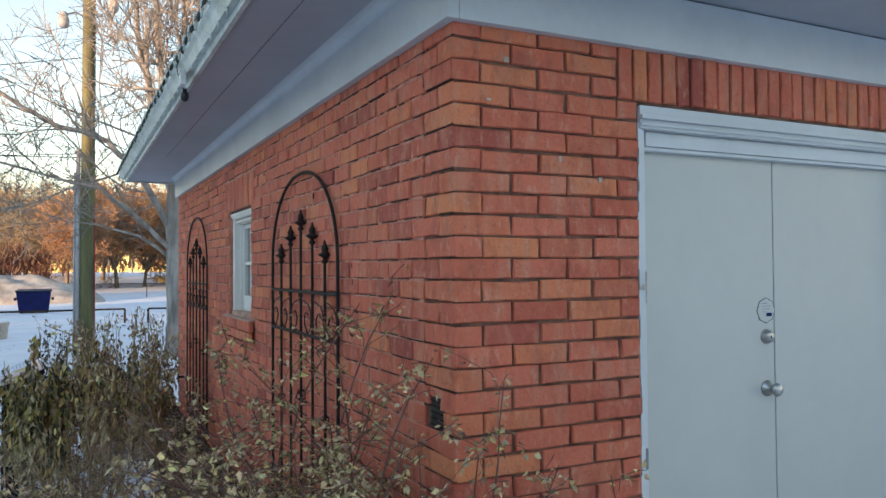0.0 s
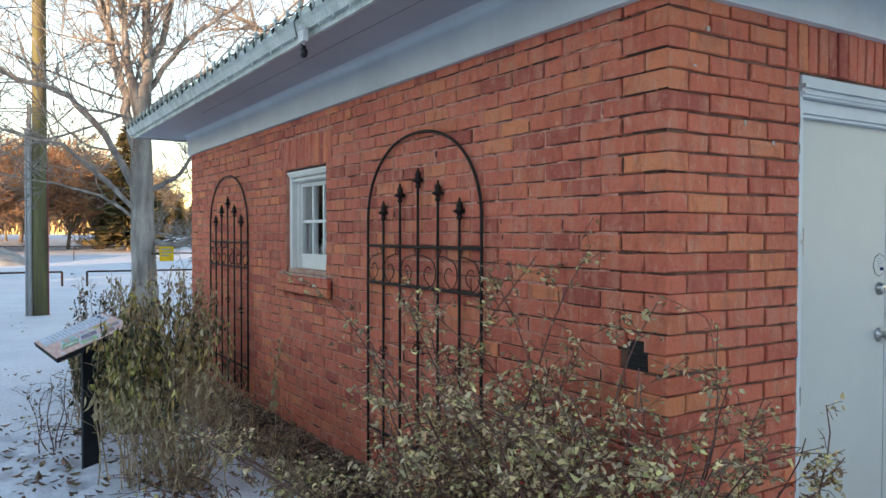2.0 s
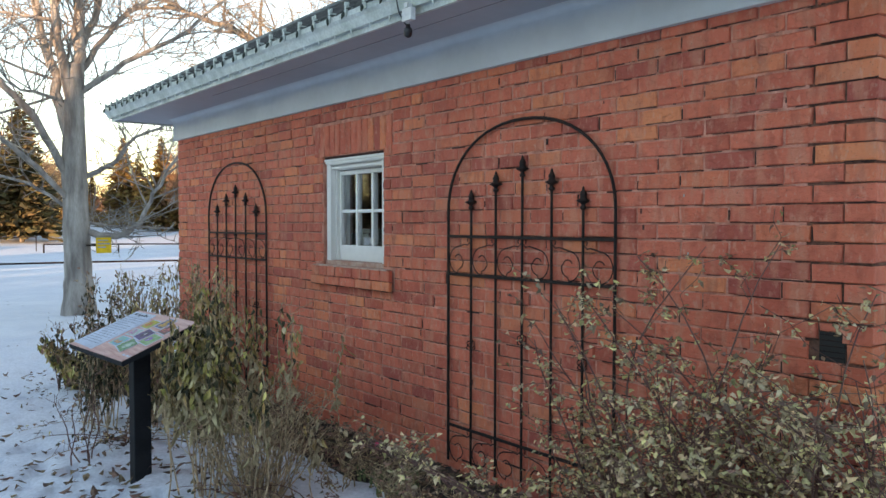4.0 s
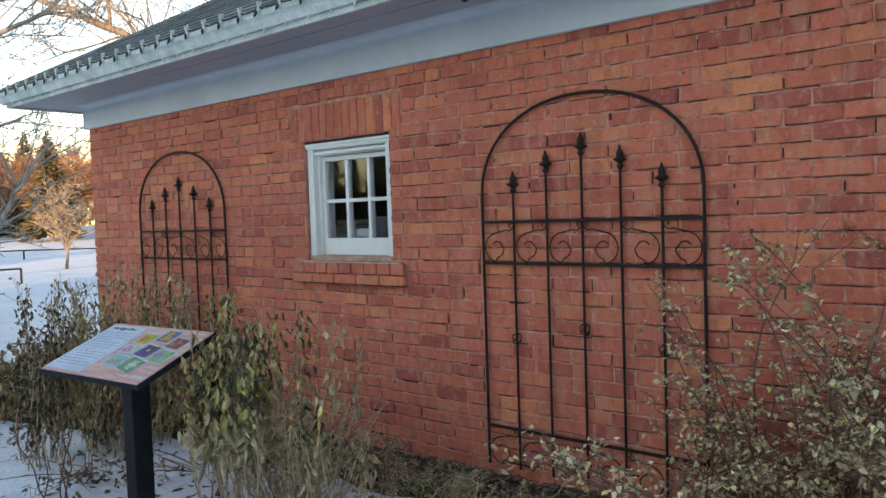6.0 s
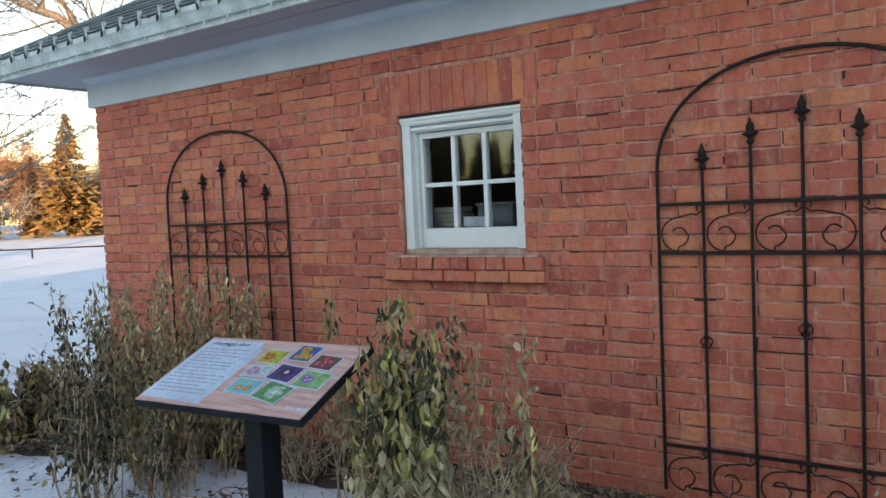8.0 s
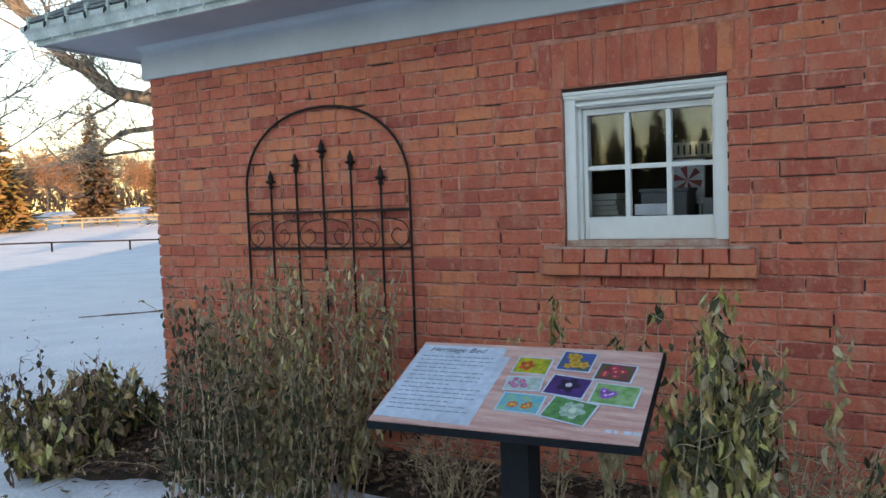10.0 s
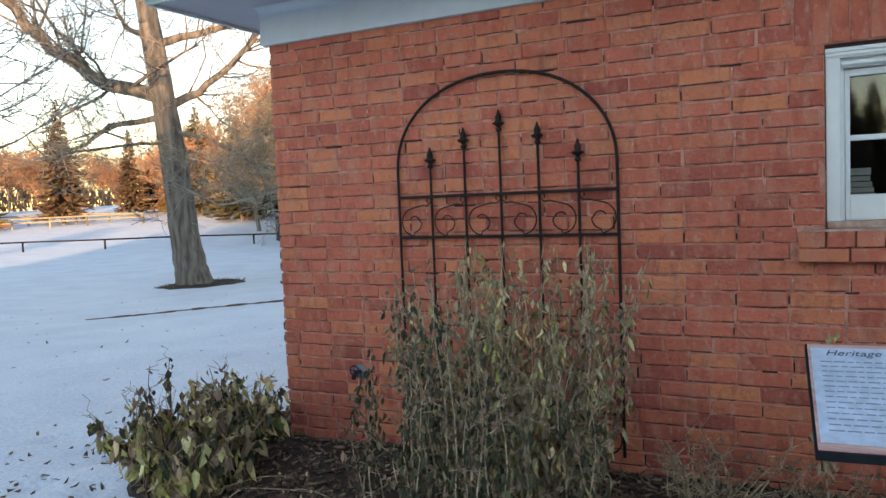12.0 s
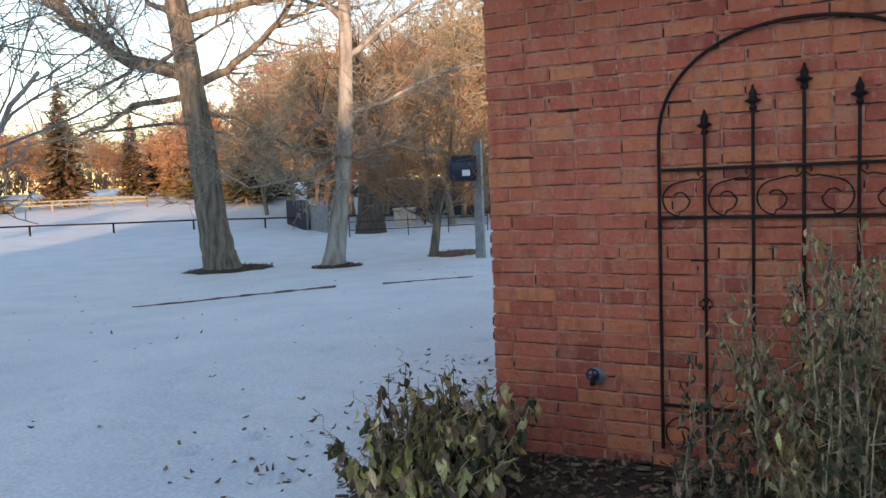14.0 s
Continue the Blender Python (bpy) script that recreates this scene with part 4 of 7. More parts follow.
bas = empty("plastic_basket", (0.4, 3.2, 1.356), "light grey slotted plastic basket on the wire shelf", "basket")
bk = Builder()
for i in range(12):
    bk.box((0.33, 3.09 + i * 0.018, 1.36), (0.334, 3.1 + i * 0.018, 1.45))
bk.box((0.325, 3.08, 1.448), (0.337, 3.31, 1.462)).box((0.325, 3.08, 1.357), (0.5, 3.31, 1.362)).box((0.5, 3.08, 1.357), (0.504, 3.31, 1.46))
part("basket_side", bk, M_GREYMETAL, bas)
card = empty("window_card", (0.16, 3.49, 1.383), "blank white card propped inside the window pane", "card")
part("card_sheet", Builder().box((0.158, 3.42, 1.384), (0.16, 3.585, 1.44)), M_PAPER_WHITE, card)
bag = empty("patterned_gift_bag", (0.7, 3.2, 1.36), "white bags with red and blue pinwheel patterns", "bag")
for cy, col, zc in ((3.42, M_RED, 1.56), (3.16, M_BLUE, 1.58)):
    part("bag_face", bevelled([((0.66, cy - 0.09, 1.46), (0.70, cy + 0.09, 1.68))], 0.003), M_PAPER_WHITE, bag)
    pw = Builder()
    for i in range(6):
        a0 = i * math.pi / 3
        pw.quad((0.657, cy, zc), (0.657, cy + 0.08 * math.cos(a0), zc + 0.08 * math.sin(a0)), (0.657, cy + 0.08 * math.cos(a0 + 0.5), zc + 0.08 * math.sin(a0 + 0.5)))
    part("pinwheel_print", pw, col, bag)
part("shelf_board", Builder().box((0.6, 2.95, 1.43), (0.95, 3.6, 1.458)), M_PAPER, bag)
basket2 = empty("white_tray", (0.66, 3.25, 1.70), "pale ribbed tray on the inner shelf", "tray")
tb = Builder()
for i in range(14):
    tb.box((0.62, 3.05 + i * 0.032, 1.7), (0.625, 3.07 + i * 0.032, 1.76))
tb.box((0.615, 3.04, 1.755), (0.63, 3.5, 1.77)).box((0.615, 3.04, 1.69), (0.9, 3.5, 1.70))
part("tray_rim", tb, M_PAPER, basket2)
tagged(basket2)


# ---- plants ----
def unit(v):
    l = math.sqrt(v[0] ** 2 + v[1] ** 2 + v[2] ** 2) or 1
    return (v[0] / l, v[1] / l, v[2] / l)


def bunch(rng, leafs, p, hang, length, width, curl):
    """One leaf at p; hang: 0 any way, 1 straight down."""
    a = rng.uniform(0, 2 * math.pi)
    d = unit((math.cos(a) * (1 - hang) + rng.uniform(-.25, .25), math.sin(a) * (1 - hang) + rng.uniform(-.25, .25), rng.uniform(-0.5, 0.6) * (1 - hang) - hang))
    b = rng.uniform(0, 2 * math.pi)
    s = (math.cos(b), math.sin(b), rng.uniform(-.3, .3))
    dot = s[0] * d[0] + s[1] * d[1] + s[2] * d[2]
    s = unit((s[0] - dot * d[0], s[1] - dot * d[1], s[2] - dot * d[2]))
    leafs.append((p, d, s, length * rng.uniform(0.6, 1.3), width * rng.uniform(0.6, 1.3), curl * rng.uniform(-1, 1)))


def put_leaves(name, leafs, mats, plant, rng, singles=80):
    """Leaves on the plant: some as pieces of their own, the rest joined, spread over the given materials."""
    rng.shuffle(leafs)
    own, rest = leafs[:singles], leafs[singles:]
    shapes = []
    for m in mats:
        for c in (-0.4, 0.35):
            b = Builder().leaf((0, 0, 0), (0, 1, 0), (1, 0, 0), 1.0, 0.5, c)
            shapes.append(b.mesh("leaf", m))
    inv = plant.matrix_world.inverted()
    for p, d, s, L, W, c in own:
        nx = Vector(d).cross(Vector(s))
        m = Matrix(((s[0] * W * 2, d[0] * L, nx.x * L, p[0]), (s[1] * W * 2, d[1] * L, nx.y * L, p[1]), (s[2] * W * 2, d[2] * L, nx.z * L, p[2]), (0, 0, 0, 1)))
        placed("leaf", rng.choice(shapes), plant, inv @ m)
    groups = [Builder() for _ in mats]
    for q in rest:
        groups[rng.randrange(len(mats))].leaf(*q)
    for b, m in zip(groups, mats):
        if b.v:
            part(name, b, m, plant, kind="stuff")


def path_between(rng, a, b, bow, n=7, sag=0.0):
    """A bowed, slightly crooked path from a to b."""
    out = []
    ph = rng.uniform(0, 6.28)
    for i in range(n + 1):
        t = i / n
        k = math.sin(math.pi * t) * bow
        j = 0.012 * math.sin(t * 9 + ph)
        out.append((a[0] + (b[0] - a[0]) * t + k * math.cos(ph) + j, a[1] + (b[1] - a[1]) * t + k * math.sin(ph) - j, a[2] + (b[2] - a[2]) * t + abs(bow) * 0.6 * math.sin(math.pi * t) - sag * t * t))
    return out


def lerp_path(pts, t):
    f = t * (len(pts) - 1)
    i = min(int(f), len(pts) - 2)
    f -= i
    return tuple(pts[i][k] + (pts[i + 1][k] - pts[i][k]) * f for k in range(3))


def rose_bush():
    rng = random.Random(21)
    pl = empty("rose_bush", (-0.45, 0.45, 0.05), "sprawling winter rose bush with grey-green and brown leaves", "bush")
    canes, leafs, twigs, reds = Builder(), [], Builder(), []
    spec = []
    for i in range(102):
        by_ = rng.uniform(-0.35, 0.8)
        base = (rng.uniform(-0.5, -0.15), by_, 0.05)
        out = rng.random()
        h = rng.uniform(0.35, 1.12) if i % 4 else rng.uniform(0.95, 1.3)
        tip = (rng.uniform(-1.0, -0.08), min(1.12, by_ + rng.uniform(-0.45, 0.4)), h * (0.8 + 0.2 * out))
        if tip[1] < -0.6:
            tip = (tip[0], -0.6, tip[2])
        spec.append((base, tip, rng.uniform(0.05, 0.22)))
    for i in range(11):
        spec.append(((rng.uniform(-0.4, 0.1), rng.uniform(-0.4, -0.15), 0.03), (rng.uniform(0.0, 0.42), rng.uniform(-0.62, -0.2), rng.uniform(0.45, 1.02)), 0.1))
    spec += [((-0.3, 0.5, 0.1), (-0.1, 0.28, 1.47), 0.12), ((-0.3, 0.8, 0.1), (-0.12, 0.62, 1.45), 0.16), ((-0.35, 0.9, 0.1), (-0.25, 1.3, 1.18), 0.1), ((-0.3, 0.2, 0.1), (-0.1, -0.05, 1.3), 0.1), ((-0.3, -0.1, 0.1), (0.12, -0.15, 1.22), 0.08), ((-0.4, 0.4, 0.1), (-0.2, 0.9, 1.4), 0.2)]
    for i in range(12):
        spec.append(((rng.uniform(-0.5, -0.2), rng.uniform(0.7, 1.0), 0.05), (rng.uniform(-0.7, -0.15), rng.uniform(0.8, 1.2), rng.uniform(0.2, 0.7)), 0.08))
    for i in range(4):
        spec.append(((rng.uniform(-0.8, -0.5), rng.uniform(0.7, 1.0), 0.05), (rng.uniform(-1.45, -1.25), rng.uniform(1.0, 1.35), rng.uniform(0.6, 0.8)), 0.1))
    for k, (a, b, bow) in enumerate(spec):
        pts = path_between(rng, a, b, bow * rng.choice((-1, 1)), 8)
        part("cane", Builder().tube(pts, [0.0065 - 0.0045 * j / 8 for j in range(9)], 5, False), M_CANE, pl)
        for j in range(13):
            t = rng.uniform(0.3, 1.0)
            p = lerp_path(pts, t)
            L = rng.uniform(0.08, 0.30)
            q = (p[0] + rng.uniform(-L, L), p[1] + rng.uniform(-L, L), p[2] + rng.uniform(-0.3, 0.9) * L)
            tw = path_between(rng, p, q, 0.03, 3)
            twigs.tube(tw, 0.0016, 3, False)
            for m_ in range(rng.randint(4, 16)):
                s = lerp_path(tw, rng.uniform(0.2, 1))
                s = (s[0] + rng.uniform(-.02, .02), s[1] + rng.uniform(-.02, .02), s[2] + rng.uniform(-.02, .01))
                if s[0] > -0.012 and s[1] > -0.02:
                    continue
                (reds if rng.random() < 0.004 else leafs).append(None)
                lst = reds if reds and reds[-1] is None else leafs
                lst.pop()
                bunch(rng, lst, s, 0.3, 0.024, 0.019, 0.8)
    part("twig_growth", twigs, M_CANE, pl, kind="stuff")
    put_leaves("foliage", leafs, [M_LEAF_ROSE, M_LEAF_ROSE, M_LEAF_ROSE_BROWN, M_LEAF_ROSE_PALE], pl, rng, 260)
    part("red_foliage", [b.leaf(*q) for b in [Builder()] for q in reds][-1] if reds else Builder().leaf((-0.5, 0.5, 0.8), (0, 0, -1), (0, 1, 0), 0.03, 0.02), M_RED, pl, kind="stuff")


rose_bush()


def wilted_clump(name, label, seed, centre, stems, spread, top, lean, leaf, mats, tan_low=True, heads=0, singles=90, bare=0.25, per=46, base_r=0.12, stem_mat=None):
    """Upright frost-killed stems with limp leaves that hang along them."""
    rng = random.Random(seed)
    zb = bed_height(*centre) if in_bed(*centre) > 0.5 else ground(*centre)
    pl = empty(name, (centre[0], centre[1], zb), label, "plant")
    sb, side, leafs, low, hb = Builder(), Builder(), [], [], []
    for i in range(stems):
        a = rng.uniform(0, 6.28)
        r0, r1 = base_r * math.sqrt(rng.random()), math.sqrt(rng.random())
        h = rng.uniform(top * (0.9 if stems < 4 else 0.6), top)
        a0 = (centre[0] + r0 * math.cos(a), centre[1] + r0 * math.sin(a), zb - 0.02)
        b0 = (min(-0.05, centre[0] + spread[0] * r1 * math.cos(a) + lean[0] * h), centre[1] + spread[1] * r1 * math.sin(a) + lean[1] * h, zb + h * (1 - 0.12 * r1))
        pts = path_between(rng, a0, b0, rng.uniform(-0.05, 0.05), 8)
        part("stem", Builder().tube(pts, [0.0052 - 0.0035 * j / 8 for j in range(9)], 5, False), stem_mat or M_STEM, pl)
        for j in range(per):
            t = rng.uniform(bare, 1.0)
            p = lerp_path(pts, t)
            o = rng.uniform(0.0, 0.055)
            w = rng.uniform(0, 6.28)
            q = (min(-0.02, p[0] + o * math.cos(w)), p[1] + o * math.sin(w), p[2] - 0.3 * o)
            lst = low if (tan_low and t < bare + 0.22) else leafs
            bunch(rng, lst, q, rng.uniform(0.62, 0.98), leaf[0] * (1.1 - 0.5 * t) * rng.uniform(0.6, 1.1), leaf[1] * (1.1 - 0.5 * t) * rng.uniform(0.5, 1.0), 0.6)
        for j in range(6):
            p = lerp_path(pts, rng.uniform(0.25, 0.98))
            L = rng.uniform(0.04, 0.16)
            q = (min(-0.02, p[0] + rng.uniform(-L, L)), p[1] + rng.uniform(-L, L), p[2] + rng.uniform(0.2, 1.0) * L)
            side.tube(path_between(rng, p, q, 0.01, 3), 0.0016, 3, False)
            if rng.random() < heads:
                for _ in range(5):
                    bunch(rng, hb, q, 0.1, 0.022, 0.016, 0.6)
    part("twig_growth", side, stem_mat or M_STEM, pl, kind="stuff")
    put_leaves("foliage", leafs, mats, pl, rng, singles)
    if low:
        put_leaves("withered_foliage", low, [M_LEAF_TAN], pl, rng, min(30, singles))
    if hb:
        put_leaves("seed_fluff", hb, [M_LEAF_ROSE_BROWN], pl, rng, 12)
    return pl


wilted_clump("wilted_perennial", "tall frost-wilted green perennial beside the garden sign", 31, (-1.30, 2.93), 17, (0.18, 0.16), 1.22, (0, 0), (0.105, 0.050), [M_LEAF_WILT, M_LEAF_WILT, M_LEAF_DARK, M_LEAF_TAN], heads=0.1, per=100, bare=0.46, base_r=0.10)
# single limp stems round it: (x, y, height, dark top)
for k, (cx, cy, h, dark) in enumerate(((-0.66, 3.91, 1.16, 0), (-0.98, 3.58, 1.22, 1), (-0.80, 3.38, 1.08, 1), (-1.11, 3.17, 1.26, 1), (-0.95, 2.63, 1.22, 0), (-1.05, 2.79, 1.06, 0), (-0.75, 3.1, 1.18, 1), (-1.48, 2.98, 1.08, 1), (-1.02, 3.02, 1.22, 1), (-1.18, 3.32, 1.12, 1), (-0.86, 2.52, 0.6, 0), (-1.19, 2.52, 0.86, 1), (-0.42, 3.06, 1.02, 0))):
    wilted_clump("tall_wilted_plant", "thin tall wilted plant with limp hanging leaves in the bed", 50 + k, (cx, cy), 1 + dark, (0.05, 0.05), h, (0, 0), (0.095, 0.043), [M_LEAF_WILT, M_LEAF_DARK if dark else M_LEAF_TAN], per=34, bare=0.45, singles=20, base_r=0.03)
for k, (cx, cy, h, n) in enumerate(((-1.22, 5.25, 1.36, 10), (-1.30, 4.98, 1.28, 8), (-1.30, 5.2, 0.95, 8), (-1.05, 4.75, 1.2, 6))):
    wilted_clump("frosted_seedhead_plant", "tall frost-blackened plant with small seed heads and shrivelled leaves", 80 + k, (cx, cy), n, (0.16, 0.18), h, (0, 0), (0.065, 0.038), [M_LEAF_DARK, M_LEAF_DARK, M_LEAF_DARK, M_LEAF_ROSE_BROWN], heads=1.0, per=42, bare=0.28, base_r=0.16, singles=40, tan_low=False)
wilted_clump("withered_phlox", "dense clump of withered upright stems before the trellis", 33, (-0.70, 5.14), 76, (0.50, 0.62), 1.46, (0, 0), (0.09, 0.037), [M_LEAF_WILT, M_LEAF_TAN, M_LEAF_ROSE_BROWN, M_STEM, M_LEAF_TAN, M_LEAF_ROSE], heads=0.6, per=54, bare=0.2, base_r=0.30, singles=240, tan_low=False)
wilted_clump("frosted_seedhead_plant", "thin dark frosted seed-head plant in the mulch bed", 34, (-0.76, 5.74), 8, (0.26, 0.24), 0.95, (0, 0), (0.07, 0.038), [M_LEAF_DARK, M_LEAF_DARK, M_LEAF_ROSE_BROWN], heads=0.5, per=48, bare=0.32, base_r=0.2, singles=60, tan_low=False)
wilted_clump("limp_leafy_plant", "low mound of limp olive leaves beside the house corner", 35, (-0.87, 6.90), 48, (0.56, 0.44), 0.64, (0, 0), (0.13, 0.085), [M_LEAF_WILT, M_LEAF_ROSE_BROWN, M_LEAF_ROSE, M_LEAF_DARK], heads=0.0, per=40, bare=0.15, base_r=0.2, singles=280, tan_low=False)
wilted_clump("limp_leafy_plant", "low dark green wilted leaves against the brick corner", 36, (-0.22, 7.05), 14, (0.24, 0.24), 0.36, (0, 0), (0.17, 0.10), [M_LEAF_DARK, M_LEAF_GREEN, M_LEAF_ROSE], heads=0.0, per=22, bare=0.1, base_r=0.14, singles=60, tan_low=False)
wilted_clump("dry_aster", "dry tan stems leaning low beside the sign", 37, (-1.05, 2.80), 78, (0.46, 0.46), 0.72, (0, 0), (0.035, 0.014), [M_LEAF_TAN, M_LITTER_PALE], heads=0.1, per=5, bare=0.2, base_r=0.12, singles=30, tan_low=False)
wilted_clump("dry_aster", "dry tan stems in the mulch before the trellis", 38, (-0.45, 4.35), 26, (0.3, 0.34), 0.42, (0, 0), (0.035, 0.016), [M_LEAF_TAN, M_LITTER_PALE], heads=0.2, per=12, bare=0.2, base_r=0.14, singles=30, tan_low=False)
wilted_clump("small_green_plant", "small patch of green leaves in dark mulch", 39, (-0.42, 2.45), 22, (0.16, 0.22), 0.13, (0, 0), (0.05, 0.03), [M_LEAF_GREEN], heads=0, per=10, bare=0.1, base_r=0.14, singles=40, tan_low=False)
wilted_clump("dark_twiggy_plant", "dark leafless twigs with shrivelled leaves over the snow", 40, (-1.66, 4.05), 5, (0.26, 0.34), 0.62, (0, 0), (0.05, 0.022), [M_LEAF_DARK, M_LEAF_ROSE_BROWN], heads=0.1, per=9, bare=0.3, base_r=0.08, singles=20, tan_low=False, stem_mat=M_CANE)
wilted_clump("pale_hydrangea", "pale dry flower heads low in front of the trellis", 41, (-0.68, 1.85), 16, (0.26, 0.26), 0.42, (0, 0), (0.03, 0.022), [M_LEAF_TAN, M_LITTER_PALE, M_LEAF_ROSE], heads=0.9, per=16, bare=0.6, base_r=0.1, singles=50, tan_low=False)

for cx, cy, h in ((-0.95, 7.0, 0.80), (-1.2, 6.86, 0.74), (-0.62, 7.0, 0.70)):
    wilted_clump("limp_leaf_stem", "single dark stem with a few hanging brown leaves", int(200 - cx * 50), (cx, cy), 2, (0.08, 0.08), h, (0, 0), (0.08, 0.05), [M_LEAF_DARK, M_LEAF_ROSE_BROWN], per=9, bare=0.75, singles=12, base_r=0.03, tan_low=False, stem_mat=M_CANE)
for k, (cx, cy) in enumerate(((-0.52, 3.2), (-0.42, 2.88), (-0.6, 2.7), (-0.35, 3.9))):
    wilted_clump("pale_seed_plant", "low grey plant with small pale seed heads in the mulch", 220 + k, (cx, cy), 9, (0.2, 0.2), 0.27, (0, 0), (0.022, 0.02), [M_LEAF_ROSE, M_LITTER_PALE], heads=0.9, per=12, bare=0.5, base_r=0.08, singles=24, tan_low=False)


def trailing_stems(name, label, seed, foot, n, reach, away):
    """Thin stems that arch low out over the snow, with a few small shrivelled leaves; away: the side they lean to, in degrees."""
    rng = random.Random(seed)
    zb = max(ground(*foot), bed_height(*foot) if in_bed(*foot) > 0.5 else -9)
    pl = empty(name, (foot[0], foot[1], zb), label, "plant")
    leafs = []
    for i in range(n):
        a = radians(away + rng.uniform(-75, 75))
        r = reach * rng.uniform(0.45, 1.0)
        x, y = foot[0] + r * math.cos(a), foot[1] + r * math.sin(a)
        pts = path_between(rng, (foot[0] + rng.uniform(-.08, .08), foot[1] + rng.uniform(-.08, .08), zb), (x, y, ground(x, y) + rng.uniform(0.02, 0.14)), rng.uniform(0.05, 0.16), 9)
        part("stem", Builder().tube(pts, [0.0042 - 0.0026 * j / 9 for j in range(10)], 5, False), M_CANE if i % 3 else M_STEM, pl)
        for j in range(rng.randint(3, 12)):
            p = lerp_path(pts, rng.uniform(0.35, 1.0))
            L = rng.uniform(0.02, 0.08)
            q = (p[0] + rng.uniform(-L, L), p[1] + rng.uniform(-L, L), p[2] + rng.uniform(0, L))
            part("twig", Builder().tube([p, q], 0.0014, 3, False), M_CANE, pl)
            bunch(rng, leafs, q, 0.4, 0.03, 0.02, 0.7)
    put_leaves("foliage", leafs, [M_LEAF_DARK, M_LEAF_ROSE_BROWN, M_LEAF_ROSE], pl, rng, 60)


trailing_stems("trailing_stems", "thin brown stems trailing over the snow with tiny shrivelled leaves", 301, (-0.95, 2.45), 15, 0.95, 215)
trailing_stems("trailing_stems", "thin brown stems trailing over the snow beside the sign", 302, (-1.25, 4.55), 10, 0.9, 190)
trailing_stems("trailing_stems", "thin brown stems trailing over the edge of the flower bed", 303, (-0.8, 4.1), 8, 0.7, 200)
trailing_stems("trailing_stems", "thin brown stems trailing over the mulch by the house corner", 304, (-0.75, 6.3), 9, 0.6, 200)

# litter on the bed and bits on the snow
rng = random.Random(77)
lb, lp, chips = Builder(), Builder(), Builder()
for i in range(5200):
    y = rng.uniform(-1.3, 7.6)
    x = rng.uniform(bed_edge(y) - 0.1, 0.5 if y > 6.97 else -0.01)
    if in_bed(x, y) < 0.5 or (y < 6.96 and x > -0.01):
        continue
    z = bed_height(x, y) + rng.uniform(0.006, 0.022)
    a, b = rng.uniform(0, 6.28), rng.uniform(-0.5, 0.5)
    d = unit((math.cos(a), math.sin(a), b * 0.6))
    s = unit((-math.sin(a), math.cos(a), rng.uniform(-.5, .5)))
    k = rng.random()
    if k < 0.5:
        L = rng.uniform(0.02, 0.07)
        nx = L * 0.16
        chips.tube([(x, y, z), (x + d[0] * L, y + d[1] * L, z + abs(d[2]) * L * 0.4)], nx * rng.uniform(0.6, 1.2), 4)
    else:
        (lb if k < 0.85 else lp).leaf((x, y, z), d, s, rng.uniform(0.03, 0.065), rng.uniform(0.018, 0.035), rng.uniform(-0.4, 0.6))
tagged(part("leaf_litter", lb, M_LITTER), "brown dead leaves over the mulch bed", "leaf litter", kind="stuff")
tagged(part("pale_leaf_litter", lp, M_LITTER_PALE), "pale curled dead leaves over the mulch bed", "leaf litter", kind="stuff")
tagged(part("bark_mulch", chips, M_LITTER), "dark bark chips in the flower bed", "mulch", kind="stuff")
sl = Builder()
for i in range(1300):
    k = rng.random()
    big = 1.0
    if k < 0.3:
        big = 1.25
        x, y = rng.uniform(-2.4, -0.9), rng.gauss(3.2, 1.0)
    elif k < 0.65:
        y = rng.uniform(-1, 8.2)
        x = bed_edge(y) - abs(rng.gauss(0, 0.7 if 1 < y < 5 else 0.4))
    elif k < 0.82:
        x, y = rng.uniform(-0.9, 2.6), 7.4 + abs(rng.gauss(0, 0.6))
    else:
        r, a = rng.uniform(1, 22), rng.uniform(0, 1.5)
        x, y = -3 + r * math.sin(a), 4 + r * math.cos(a)
        if y < 7.4 and x > -0.9:
            continue
    if in_bed(x, y) > 0.3:
        continue
    a = rng.uniform(0, 6.28)
    sl.leaf((x, y, ground(x, y) + rng.uniform(0.008, 0.03)), unit((math.cos(a), math.sin(a), rng.uniform(-.08, .16))), unit((-math.sin(a), math.cos(a), rng.uniform(-.25, .25))), big * rng.uniform(0.03, 0.08), big * rng.uniform(0.015, 0.04), rng.uniform(-0.5, 0.5))
tagged(part("leaves_on_snow", sl, M_LITTER), "scattered brown leaves lying on the snow", "fallen leaves", kind="stuff")
twig = empty("fallen_twig_line", (6, 15, -0.5), "long thin dark crack of fallen twigs across the snow", "twigs")
for (ax, ay), (bx_, by_) in (((6.0, 16.6), (7.8, 15.6)), ((7.8, 15.6), (9.45, 14.45)), ((9.9, 13.6), (11.4, 12.2))):
    pts = []
    for i in range(15):
        t = i / 14
        x, y = ax + (bx_ - ax) * t + rng.uniform(-.03, .03), ay + (by_ - ay) * t + rng.uniform(-.05, .05)
        pts.append((x, y, ground(x, y) + 0.02))
    part("twig", Builder().tube(pts, [rng.uniform(0.008, 0.026) for _ in pts], 5), M_LITTER, twig)


# ---- trees ----
def sweep(b, pts, r0, r1, sides):
    n = len(pts) - 1
    b.tube(pts, [r0 + (r1 - r0) * i / n for i in range(n + 1)], sides, False)


